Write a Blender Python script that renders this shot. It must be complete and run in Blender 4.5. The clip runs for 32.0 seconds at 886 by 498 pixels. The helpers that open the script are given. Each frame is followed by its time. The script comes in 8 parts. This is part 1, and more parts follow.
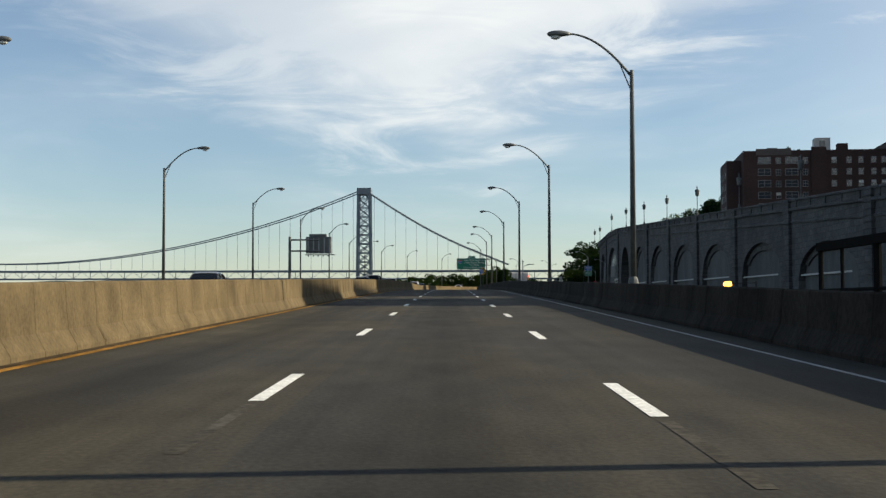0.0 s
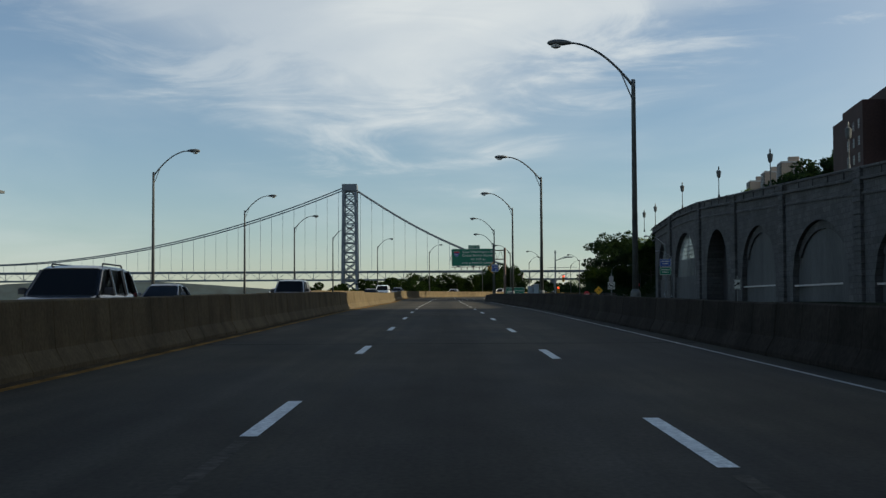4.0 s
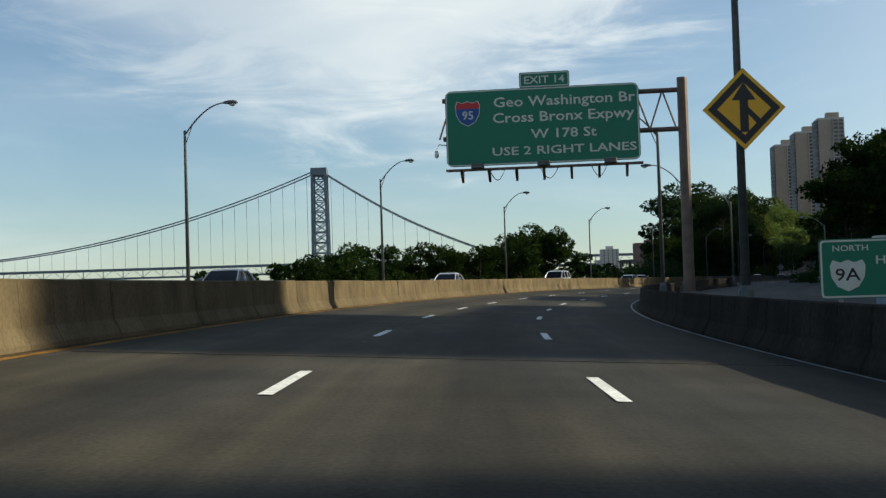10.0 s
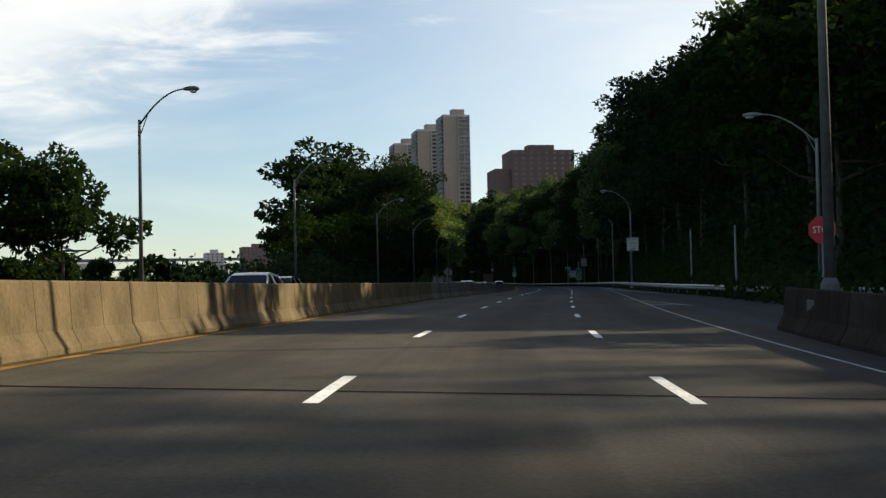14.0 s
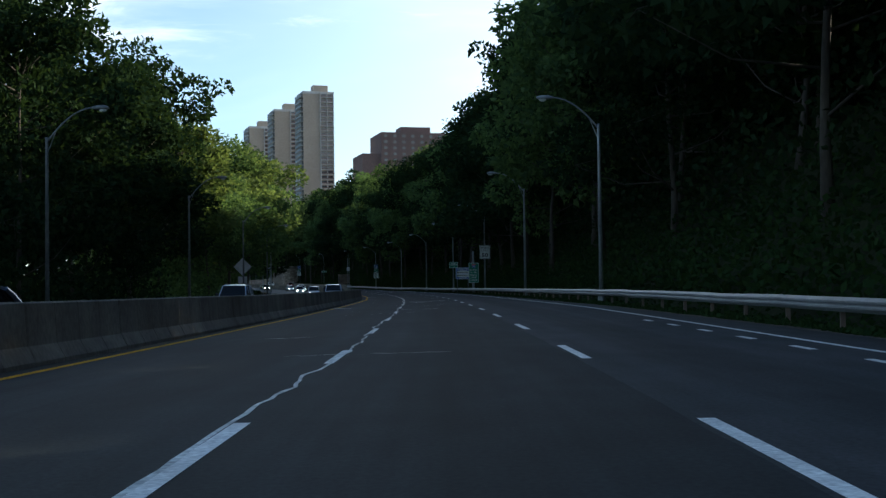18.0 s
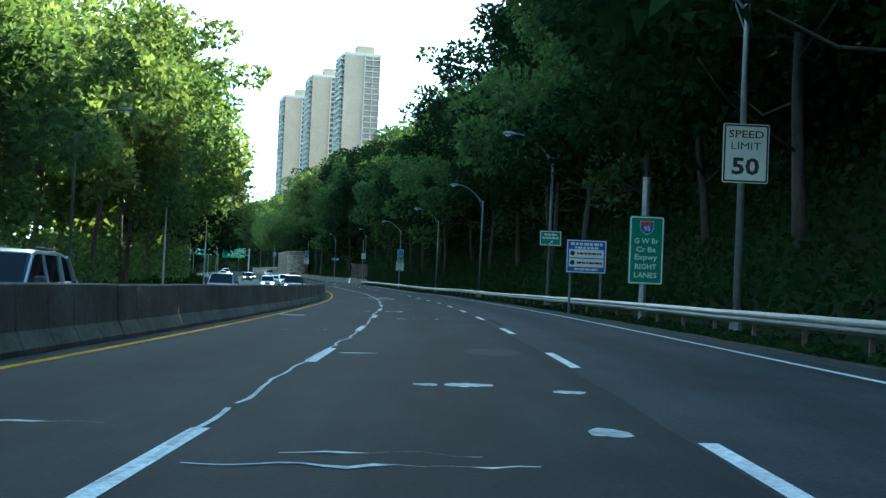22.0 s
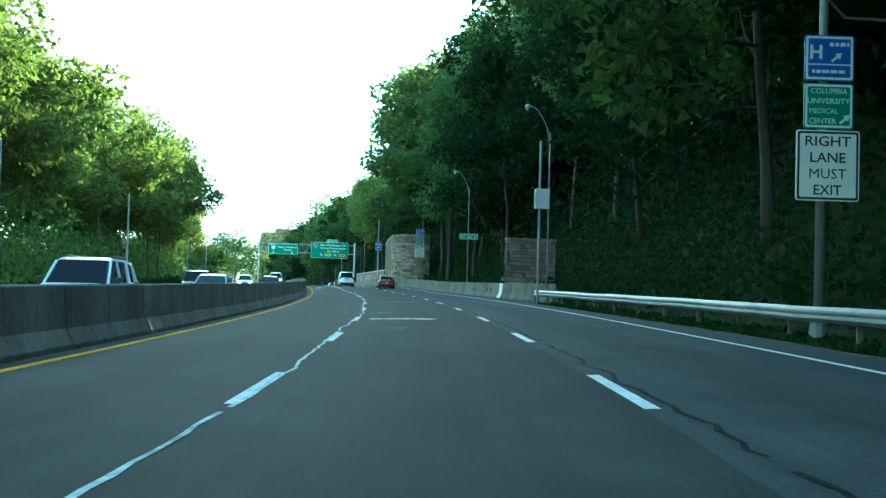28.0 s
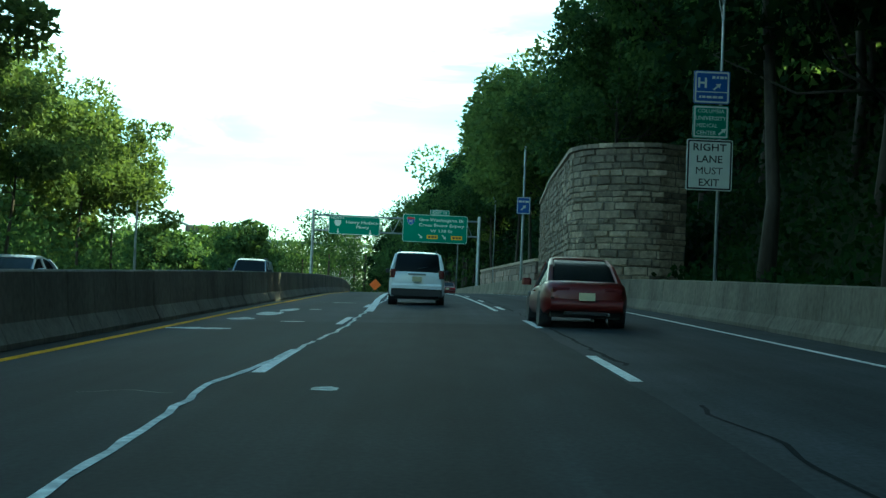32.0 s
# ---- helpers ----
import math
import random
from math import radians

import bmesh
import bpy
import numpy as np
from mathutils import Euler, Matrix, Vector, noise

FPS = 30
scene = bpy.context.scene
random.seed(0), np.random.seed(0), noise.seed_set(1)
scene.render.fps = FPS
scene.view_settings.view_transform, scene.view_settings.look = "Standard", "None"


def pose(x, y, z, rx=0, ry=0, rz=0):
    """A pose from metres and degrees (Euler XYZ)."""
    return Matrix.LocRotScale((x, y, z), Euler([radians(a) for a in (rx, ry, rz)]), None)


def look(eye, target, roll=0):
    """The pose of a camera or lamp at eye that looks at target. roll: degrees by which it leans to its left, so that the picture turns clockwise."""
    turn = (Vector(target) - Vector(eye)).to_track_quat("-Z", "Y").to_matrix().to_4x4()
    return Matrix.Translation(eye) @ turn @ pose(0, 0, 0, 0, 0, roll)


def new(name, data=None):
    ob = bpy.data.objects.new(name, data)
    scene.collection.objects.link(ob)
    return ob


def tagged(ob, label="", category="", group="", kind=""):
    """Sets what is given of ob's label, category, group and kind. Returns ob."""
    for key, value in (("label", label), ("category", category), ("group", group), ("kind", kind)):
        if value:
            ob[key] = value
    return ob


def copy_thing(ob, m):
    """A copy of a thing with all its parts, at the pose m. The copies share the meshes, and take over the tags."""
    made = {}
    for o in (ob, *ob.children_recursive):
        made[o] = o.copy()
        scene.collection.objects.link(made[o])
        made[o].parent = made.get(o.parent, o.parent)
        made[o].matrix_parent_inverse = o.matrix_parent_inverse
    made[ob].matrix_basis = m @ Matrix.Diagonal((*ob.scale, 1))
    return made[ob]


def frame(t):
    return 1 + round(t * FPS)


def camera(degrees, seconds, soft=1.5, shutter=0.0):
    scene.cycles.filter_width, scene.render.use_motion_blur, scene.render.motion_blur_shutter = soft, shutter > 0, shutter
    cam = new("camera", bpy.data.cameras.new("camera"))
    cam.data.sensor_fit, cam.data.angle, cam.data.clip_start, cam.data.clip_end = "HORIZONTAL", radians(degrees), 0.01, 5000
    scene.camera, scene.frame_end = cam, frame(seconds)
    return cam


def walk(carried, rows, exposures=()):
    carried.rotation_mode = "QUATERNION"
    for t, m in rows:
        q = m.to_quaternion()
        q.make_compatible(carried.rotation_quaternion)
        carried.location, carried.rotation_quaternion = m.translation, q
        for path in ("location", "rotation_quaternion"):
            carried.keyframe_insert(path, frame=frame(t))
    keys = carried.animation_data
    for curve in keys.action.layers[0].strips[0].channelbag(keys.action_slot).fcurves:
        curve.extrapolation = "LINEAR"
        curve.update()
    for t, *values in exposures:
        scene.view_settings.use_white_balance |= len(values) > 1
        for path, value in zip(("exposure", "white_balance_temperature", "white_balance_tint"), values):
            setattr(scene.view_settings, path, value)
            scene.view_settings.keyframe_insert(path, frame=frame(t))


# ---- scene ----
cam = camera(39.23, 32.0, soft=1.4, shutter=0.0)
PATH = [
    (0.0, 0.00, 0.00, 1.12, 0.00, 2.52, 0.10),
    (0.5, 0.04, 14.49, 1.42, 0.04, 2.46, 0.20),
    (1.0, 0.07, 28.95, 1.73, 0.08, 2.31, 0.10),
    (1.5, 0.10, 43.38, 2.03, 0.07, 2.34, -0.10),
    (2.0, 0.14, 57.79, 2.33, -0.02, 2.18, 0.20),
    (2.5, 0.21, 72.18, 2.64, -0.20, 2.03, 0.10),
    (3.0, 0.31, 86.53, 2.94, -0.29, 2.03, 0.20),
    (3.5, 0.43, 100.86, 3.24, -0.26, 2.19, 0.30),
    (4.0, 0.56, 115.17, 3.52, -0.43, 2.56, 0.28),
    (4.5, 0.72, 129.45, 3.75, -0.52, 2.45, 0.25),
    (5.0, 0.88, 143.70, 3.94, -0.40, 2.35, 0.23),
    (5.5, 1.00, 157.93, 4.09, -0.18, 2.28, 0.20),
    (6.0, 1.07, 172.13, 4.21, -0.10, 2.32, 0.20),
    (6.5, 1.15, 186.30, 4.33, -0.12, 2.13, 0.20),
    (7.0, 1.22, 200.45, 4.45, -0.13, 2.01, 0.10),
    (7.5, 1.31, 214.58, 4.57, -0.24, 2.07, 0.20),
    (8.0, 1.43, 228.68, 4.69, -0.39, 2.21, 0.30),
    (8.5, 1.59, 242.75, 4.82, -0.56, 2.34, 0.50),
    (9.0, 1.78, 256.79, 4.94, -0.64, 2.35, 1.10),
    (9.5, 2.01, 270.81, 5.06, -0.84, 2.32, 1.30),
    (10.0, 2.31, 284.80, 5.18, -1.30, 2.11, 1.80),
    (10.5, 2.80, 298.76, 5.30, -2.37, 1.98, 1.70),
    (11.0, 3.63, 312.68, 5.42, -4.08, 2.10, 1.50),
    (11.5, 4.96, 326.53, 5.54, -6.52, 2.11, 1.30),
    (12.0, 6.88, 340.29, 5.66, -9.00, 2.37, 1.30),
    (12.5, 9.39, 353.93, 5.78, -11.54, 2.21, 1.20),
    (13.0, 12.51, 367.41, 5.90, -14.14, 1.92, 1.00),
    (13.5, 16.22, 380.71, 6.02, -16.67, 1.91, 1.10),
    (14.0, 20.53, 393.83, 6.14, -19.36, 1.93, 1.20),
    (14.5, 25.43, 406.75, 6.25, -21.85, 2.02, 1.40),
    (15.0, 30.80, 419.49, 6.37, -23.52, 2.02, 1.40),
    (15.5, 36.46, 432.12, 6.49, -24.37, 1.88, 0.90),
    (16.0, 42.27, 444.69, 6.60, -24.85, 1.94, 0.90),
    (16.5, 48.15, 457.24, 6.70, -25.06, 1.93, 0.90),
    (17.0, 54.07, 469.79, 6.78, -25.11, 1.91, 0.90),
    (17.5, 60.00, 482.34, 6.84, -25.12, 2.04, 0.90),
    (18.0, 65.95, 494.90, 6.89, -25.17, 1.95, 0.80),
    (18.5, 71.89, 507.47, 6.95, -25.11, 2.05, -0.30),
    (19.0, 77.79, 520.09, 7.00, -24.63, 2.09, -0.30),
    (19.5, 83.60, 532.76, 7.05, -24.28, 2.29, -1.00),
    (20.0, 89.37, 545.47, 7.11, -24.21, 2.14, -1.80),
    (20.5, 95.11, 558.21, 7.16, -23.91, 2.26, -1.70),
    (21.0, 100.79, 571.00, 7.21, -23.65, 2.12, -2.00),
    (21.5, 106.40, 583.84, 7.27, -23.23, 1.72, -3.20),
    (22.0, 111.93, 596.72, 7.32, -22.87, 1.98, -2.50),
    (22.5, 117.37, 609.67, 7.38, -22.32, 2.13, -1.80),
    (23.0, 122.67, 622.69, 7.43, -21.65, 2.06, -1.60),
    (23.5, 127.84, 635.78, 7.48, -21.05, 2.05, -2.30),
    (24.0, 132.88, 648.94, 7.54, -20.54, 2.08, -2.70),
    (24.5, 137.79, 662.15, 7.59, -19.88, 1.91, -2.70),
    (25.0, 142.51, 675.41, 7.65, -18.96, 1.94, -2.40),
    (25.5, 147.03, 688.71, 7.70, -18.17, 1.58, -2.40),
    (26.0, 151.37, 702.06, 7.74, -17.52, 1.81, -2.05),
    (26.5, 155.56, 715.43, 7.84, -16.93, 2.07, -1.70),
    (27.0, 159.60, 728.83, 7.87, -16.31, 2.34, -1.35),
    (27.5, 163.48, 742.26, 7.99, -15.58, 2.56, -1.00),
    (28.0, 167.17, 755.73, 8.17, -14.67, 2.27, -1.60),
    (28.5, 170.63, 769.23, 8.34, -13.75, 2.44, -2.10),
    (29.0, 173.85, 782.77, 8.52, -12.64, 2.28, -2.30),
    (29.5, 176.85, 796.35, 8.71, -11.93, 2.18, -2.30),
    (30.0, 179.66, 809.95, 8.89, -11.05, 2.34, -2.50),
    (30.5, 182.26, 823.57, 9.06, -10.24, 2.29, -1.90),
    (31.0, 184.69, 837.20, 9.23, -9.58, 2.37, -2.20),
    (31.5, 186.97, 850.84, 9.42, -9.02, 2.17, -2.60),
    (32.0, 189.10, 864.48, 9.60, -8.37, 2.14, -2.40),
]
walk(cam, [(t, pose(x, y, z, 90 + pitch, roll, yaw)) for t, x, y, z, yaw, pitch, roll in PATH],
     exposures=[(0.0, 0.55, 6500, 7), (2.0, 0.55, 6500, 7), (3.0, 0.22, 6300, 5), (5.5, 0.2, 6300, 5), (6.2, 0.25, 6300, 5), (7.0, 0.62, 6400, 4), (9.0, 0.43, 6200, 3), (10.5, 0.45, 6250, 3), (12.5, 0.48, 6350, 3),
                (14.0, 0.75, 6800, 8), (15.5, 1.05, 6700, 7), (17.5, 1.15, 6100, 3), (18.5, 1.4, 5850, 1), (20.0, 1.95, 5850, -4), (21.0, 2.4, 6000, -10), (22.0, 3.15, 5750, -18), (23.0, 3.6, 5350, -23), (25.0, 3.9, 5650, -26), (28.0, 3.8, 5750, -38),
                (30.0, 3.1, 6000, -42), (31.0, 2.85, 6050, -42), (32.0, 2.25, 6100, -38)])

# ---- light ----
SUN_AZ, SUN_EL = 84.0, 25.4
world = bpy.data.worlds.new("sky")
scene.world = world
world.use_nodes = True
wn, wl = world.node_tree.nodes, world.node_tree.links
wn.clear()
sky = wn.new("ShaderNodeTexSky")
sky.sky_type = "NISHITA"
sky.sun_disc = False
sky.sun_elevation, sky.sun_rotation = radians(SUN_EL), radians(SUN_AZ)
sky.air_density, sky.dust_density, sky.ozone_density = 1.0, 0.15, 3.5
tc = wn.new("ShaderNodeTexCoord")
# high thin cloud: torn streaks that climb to the right
sep = wn.new("ShaderNodeSeparateXYZ")
wl.new(tc.outputs["Generated"], sep.inputs[0])
az = wn.new("ShaderNodeMath"); az.operation = "ARCTAN2"
wl.new(sep.outputs[0], az.inputs[0]); wl.new(sep.outputs[1], az.inputs[1])
el = wn.new("ShaderNodeMath"); el.operation = "ARCSINE"
wl.new(sep.outputs[2], el.inputs[0])
cmb = wn.new("ShaderNodeCombineXYZ")
wl.new(az.outputs[0], cmb.inputs[0]); wl.new(el.outputs[0], cmb.inputs[1])


def cloud_layer(rot, scale, loc, nscale, detail, rough, distort, lo, hi):
    mp = wn.new("ShaderNodeMapping")
    mp.inputs["Rotation"].default_value = (0, 0, radians(rot))
    mp.inputs["Scale"].default_value = (*scale, 1)
    mp.inputs["Location"].default_value = (*loc, 0)
    wl.new(cmb.outputs[0], mp.inputs[0])
    nz = wn.new("ShaderNodeTexNoise")
    nz.inputs["Scale"].default_value, nz.inputs["Detail"].default_value = nscale, detail
    nz.inputs["Roughness"].default_value, nz.inputs["Distortion"].default_value = rough, distort
    wl.new(mp.outputs[0], nz.inputs["Vector"])
    rp = wn.new("ShaderNodeMapRange")
    rp.interpolation_type = "SMOOTHSTEP"
    rp.inputs["From Min"].default_value, rp.inputs["From Max"].default_value = lo, hi
    wl.new(nz.outputs["Fac"], rp.inputs["Value"])
    return rp.outputs[0]


big_cloud = cloud_layer(24, (2.2, 7.5), (0.35, 0.2), 1.1, 7, 0.52, 0.5, 0.4, 0.68)
fine_cloud = cloud_layer(28, (4.0, 16.0), (0.1, 0.6), 1.6, 8, 0.6, 0.9, 0.38, 0.8)
cf = wn.new("ShaderNodeMath"); cf.operation = "MULTIPLY"
wl.new(big_cloud, cf.inputs[0])
ca = wn.new("ShaderNodeMath"); ca.operation = "MULTIPLY_ADD"; ca.inputs[1].default_value = 0.55; ca.inputs[2].default_value = 0.45
wl.new(fine_cloud, ca.inputs[0]); wl.new(ca.outputs[0], cf.inputs[1])
cloud_mix = wn.new("ShaderNodeMix"); cloud_mix.data_type = "RGBA"
# a bank of high cloud: its lower edge dips to the north and climbs to either side
edge = wn.new("ShaderNodeFloatCurve")
edge_in = wn.new("ShaderNodeMapRange")
edge_in.inputs["From Min"].default_value, edge_in.inputs["From Max"].default_value = -0.6, 1.0
wl.new(az.outputs[0], edge_in.inputs["Value"]); wl.new(edge_in.outputs[0], edge.inputs["Value"])
pts_ = edge.mapping.curves[0].points
EDGE_AT = [(-0.6, 0.3), (-0.38, 0.22), (-0.24, 0.15), (-0.1, 0.112), (0.02, 0.118), (0.08, 0.15), (0.18, 0.18), (0.36, 0.225), (0.6, 0.26), (1.0, 0.3)]
for k, (a_, e_) in enumerate(EDGE_AT):
    u = (a_ + 0.6) / 1.6
    if k in (0, len(EDGE_AT) - 1):
        pts_[0 if k == 0 else -1].location = (u, e_)
    else:
        pts_.new(u, e_)
edge.mapping.update()
lean = wn.new("ShaderNodeMath"); lean.operation = "SUBTRACT"
wl.new(el.outputs[0], lean.inputs[0]); wl.new(edge.outputs[0], lean.inputs[1])
torn = wn.new("ShaderNodeMath"); torn.operation = "MULTIPLY_ADD"; torn.inputs[1].default_value = 0.075
wl.new(fine_cloud, torn.inputs[0]); wl.new(lean.outputs[0], torn.inputs[2])
torn2 = wn.new("ShaderNodeMath"); torn2.operation = "MULTIPLY_ADD"; torn2.inputs[1].default_value = 0.06
wl.new(big_cloud, torn2.inputs[0]); wl.new(torn.outputs[0], torn2.inputs[2])
bank = wn.new("ShaderNodeMapRange"); bank.interpolation_type = "SMOOTHSTEP"
bank.inputs["From Min"].default_value, bank.inputs["From Max"].default_value = 0.03, 0.115
wl.new(torn2.outputs[0], bank.inputs["Value"])
mix_c = wn.new("ShaderNodeMath"); mix_c.operation = "MULTIPLY_ADD"; mix_c.inputs[1].default_value = 0.42
wl.new(cf.outputs[0], mix_c.inputs[0])
bk = wn.new("ShaderNodeMath"); bk.operation = "MULTIPLY"; bk.inputs[1].default_value = 0.66
side = wn.new("ShaderNodeMapRange"); side.interpolation_type = "SMOOTHSTEP"
side.inputs["From Min"].default_value, side.inputs["From Max"].default_value = -0.42, 0.0
side.inputs["To Min"].default_value, side.inputs["To Max"].default_value = 0.3, 1.0
wl.new(az.outputs[0], side.inputs["Value"])
bs_ = wn.new("ShaderNodeMath"); bs_.operation = "MULTIPLY"
wl.new(bank.outputs[0], bs_.inputs[0]); wl.new(side.outputs[0], bs_.inputs[1])
wl.new(bs_.outputs[0], bk.inputs[0]); wl.new(bk.outputs[0], mix_c.inputs[2])
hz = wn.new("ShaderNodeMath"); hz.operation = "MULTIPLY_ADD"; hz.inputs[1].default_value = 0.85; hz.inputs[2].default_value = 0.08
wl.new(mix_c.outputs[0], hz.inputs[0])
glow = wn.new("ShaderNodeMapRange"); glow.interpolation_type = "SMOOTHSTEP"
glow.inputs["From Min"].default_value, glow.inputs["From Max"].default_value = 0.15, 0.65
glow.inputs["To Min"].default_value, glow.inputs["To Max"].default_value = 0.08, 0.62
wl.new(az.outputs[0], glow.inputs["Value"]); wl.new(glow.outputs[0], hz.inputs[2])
thin = wn.new("ShaderNodeMapRange"); thin.interpolation_type = "SMOOTHSTEP"
thin.inputs["From Min"].default_value, thin.inputs["From Max"].default_value = 0.28, 0.75
thin.inputs["To Min"].default_value, thin.inputs["To Max"].default_value = 1.0, 0.0
wl.new(el.outputs[0], thin.inputs["Value"])
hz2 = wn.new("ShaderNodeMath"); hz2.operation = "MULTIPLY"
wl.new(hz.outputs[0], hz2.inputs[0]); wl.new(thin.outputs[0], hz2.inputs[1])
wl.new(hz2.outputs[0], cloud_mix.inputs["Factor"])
wl.new(sky.outputs[0], cloud_mix.inputs["A"])
cloud_mix.inputs["B"].default_value = (8.6, 8.6, 8.5, 1)
bg = wn.new("ShaderNodeBackground"); bg.inputs["Strength"].default_value = 0.08
wl.new(cloud_mix.outputs["Result"], bg.inputs[0])
wo = wn.new("ShaderNodeOutputWorld")
wl.new(bg.outputs[0], wo.inputs[0])

sun = new("sun", bpy.data.lights.new("sun", "SUN"))
sun.data.energy, sun.data.angle, sun.data.color = 5.0, radians(0.55), (1.0, 0.86, 0.66)
_a, _e = radians(SUN_AZ), radians(SUN_EL)
SUN_DIR = Vector((math.sin(_a) * math.cos(_e), math.cos(_a) * math.cos(_e), math.sin(_e)))
sun.matrix_world = look(SUN_DIR * 400, (0, 0, 0))

# ---- materials ----
MATS = {}


def material(name, base, rough=0.8, metal=0.0, grain=0.0, scale=8.0, stain=0.0, stain_scale=0.5, bump=0.0, rnd=0.0,
             emit=None, strength=0.0, stretch=(1, 1, 1), coat=0.0, spec=0.5, dark=None):
    """A procedural material: base colour, fine grain, larger stains, relief; rnd varies it from object to object."""
    if name in MATS:
        return MATS[name]
    m = bpy.data.materials.new(name)
    m.use_nodes = True
    nt = m.node_tree
    b = nt.nodes["Principled BSDF"]
    b.inputs["Base Color"].default_value = (*base, 1)
    b.inputs["Roughness"].default_value = rough
    b.inputs["Metallic"].default_value = metal
    b.inputs["Specular IOR Level"].default_value = spec
    b.inputs["Coat Weight"].default_value = coat
    col = None
    if grain or stain or rnd or bump:
        geo = nt.nodes.new("ShaderNodeNewGeometry")
        mapn = nt.nodes.new("ShaderNodeMapping")
        mapn.inputs["Scale"].default_value = stretch
        nt.links.new(geo.outputs["Position"], mapn.inputs[0])
        nz = nt.nodes.new("ShaderNodeTexNoise")
        nz.inputs["Scale"].default_value, nz.inputs["Detail"].default_value = scale, 5
        nt.links.new(mapn.outputs[0], nz.inputs["Vector"])
        ns = nt.nodes.new("ShaderNodeTexNoise")
        ns.inputs["Scale"].default_value, ns.inputs["Detail"].default_value = stain_scale, 4
        nt.links.new(mapn.outputs[0], ns.inputs["Vector"])

        def lay(prev, fac_out, lo, hi):
            mr = nt.nodes.new("ShaderNodeMapRange")
            mr.inputs["From Min"].default_value, mr.inputs["From Max"].default_value = 0.3, 0.7
            mr.inputs["To Min"].default_value, mr.inputs["To Max"].default_value = lo, hi
            nt.links.new(fac_out, mr.inputs["Value"])
            mx = nt.nodes.new("ShaderNodeMix")
            mx.data_type, mx.blend_type = "RGBA", "MULTIPLY"
            mx.inputs["Factor"].default_value = 1
            if prev is None:
                mx.inputs["A"].default_value = (*base, 1)
            else:
                nt.links.new(prev, mx.inputs["A"])
            nt.links.new(mr.outputs[0], mx.inputs["B"])
            return mx.outputs["Result"]
        if grain:
            col = lay(col, nz.outputs["Fac"], 1 - grain, 1 + grain)
        if stain:
            col = lay(col, ns.outputs["Fac"], 1 - stain, 1 + stain)
        if rnd:
            oi = nt.nodes.new("ShaderNodeObjectInfo")
            mr = nt.nodes.new("ShaderNodeMapRange")
            mr.inputs["To Min"].default_value, mr.inputs["To Max"].default_value = 1 - rnd, 1 + rnd
            nt.links.new(oi.outputs["Random"], mr.inputs["Value"])
            mx = nt.nodes.new("ShaderNodeMix")
            mx.data_type, mx.blend_type = "RGBA", "MULTIPLY"
            mx.inputs["Factor"].default_value = 1
            if col is None:
                mx.inputs["A"].default_value = (*base, 1)
            else:
                nt.links.new(col, mx.inputs["A"])
            nt.links.new(mr.outputs[0], mx.inputs["B"])
            col = mx.outputs["Result"]
        if col is not None:
            nt.links.new(col, b.inputs["Base Color"])
        if bump:
            bp = nt.nodes.new("ShaderNodeBump")
            bp.inputs["Strength"].default_value, bp.inputs["Distance"].default_value = bump, 0.02
            nt.links.new(nz.outputs["Fac"], bp.inputs["Height"])
            nt.links.new(bp.outputs[0], b.inputs["Normal"])
    if emit:
        b.inputs["Emission Color"].default_value = (*emit, 1)
        b.inputs["Emission Strength"].default_value = strength
    MATS[name] = m
    return m


def leaf_material(name, a, c, thin=0.48):
    """Leaves: each leaf its own green between a and c, letting light through."""
    m = bpy.data.materials.new(name)
    m.use_nodes = True
    nt = m.node_tree
    nt.nodes.clear()
    geo = nt.nodes.new("ShaderNodeNewGeometry")
    oi = nt.nodes.new("ShaderNodeObjectInfo")
    mx = nt.nodes.new("ShaderNodeMix"); mx.data_type = "RGBA"
    mx.inputs["A"].default_value, mx.inputs["B"].default_value = (*a, 1), (*c, 1)
    nt.links.new(geo.outputs["Random Per Island"], mx.inputs["Factor"])
    mr = nt.nodes.new("ShaderNodeMapRange")
    mr.inputs["To Min"].default_value, mr.inputs["To Max"].default_value = 0.75, 1.25
    nt.links.new(oi.outputs["Random"], mr.inputs["Value"])
    m2 = nt.nodes.new("ShaderNodeMix"); m2.data_type, m2.blend_type = "RGBA", "MULTIPLY"
    m2.inputs["Factor"].default_value = 1
    nt.links.new(mx.outputs["Result"], m2.inputs["A"]); nt.links.new(mr.outputs[0], m2.inputs["B"])
    d = nt.nodes.new("ShaderNodeBsdfDiffuse")
    tr = nt.nodes.new("ShaderNodeBsdfTranslucent")
    warm = nt.nodes.new("ShaderNodeMix"); warm.data_type, warm.blend_type = "RGBA", "MULTIPLY"
    warm.inputs["Factor"].default_value = 1
    warm.inputs["B"].default_value = (1.25, 1.22, 0.65, 1)
    nt.links.new(m2.outputs["Result"], warm.inputs["A"])
    nt.links.new(m2.outputs["Result"], d.inputs["Color"]); nt.links.new(warm.outputs["Result"], tr.inputs["Color"])
    ms = nt.nodes.new("ShaderNodeMixShader"); ms.inputs[0].default_value = thin
    nt.links.new(d.outputs[0], ms.inputs[1]); nt.links.new(tr.outputs[0], ms.inputs[2])
    out = nt.nodes.new("ShaderNodeOutputMaterial")
    nt.links.new(ms.outputs[0], out.inputs[0])
    return m




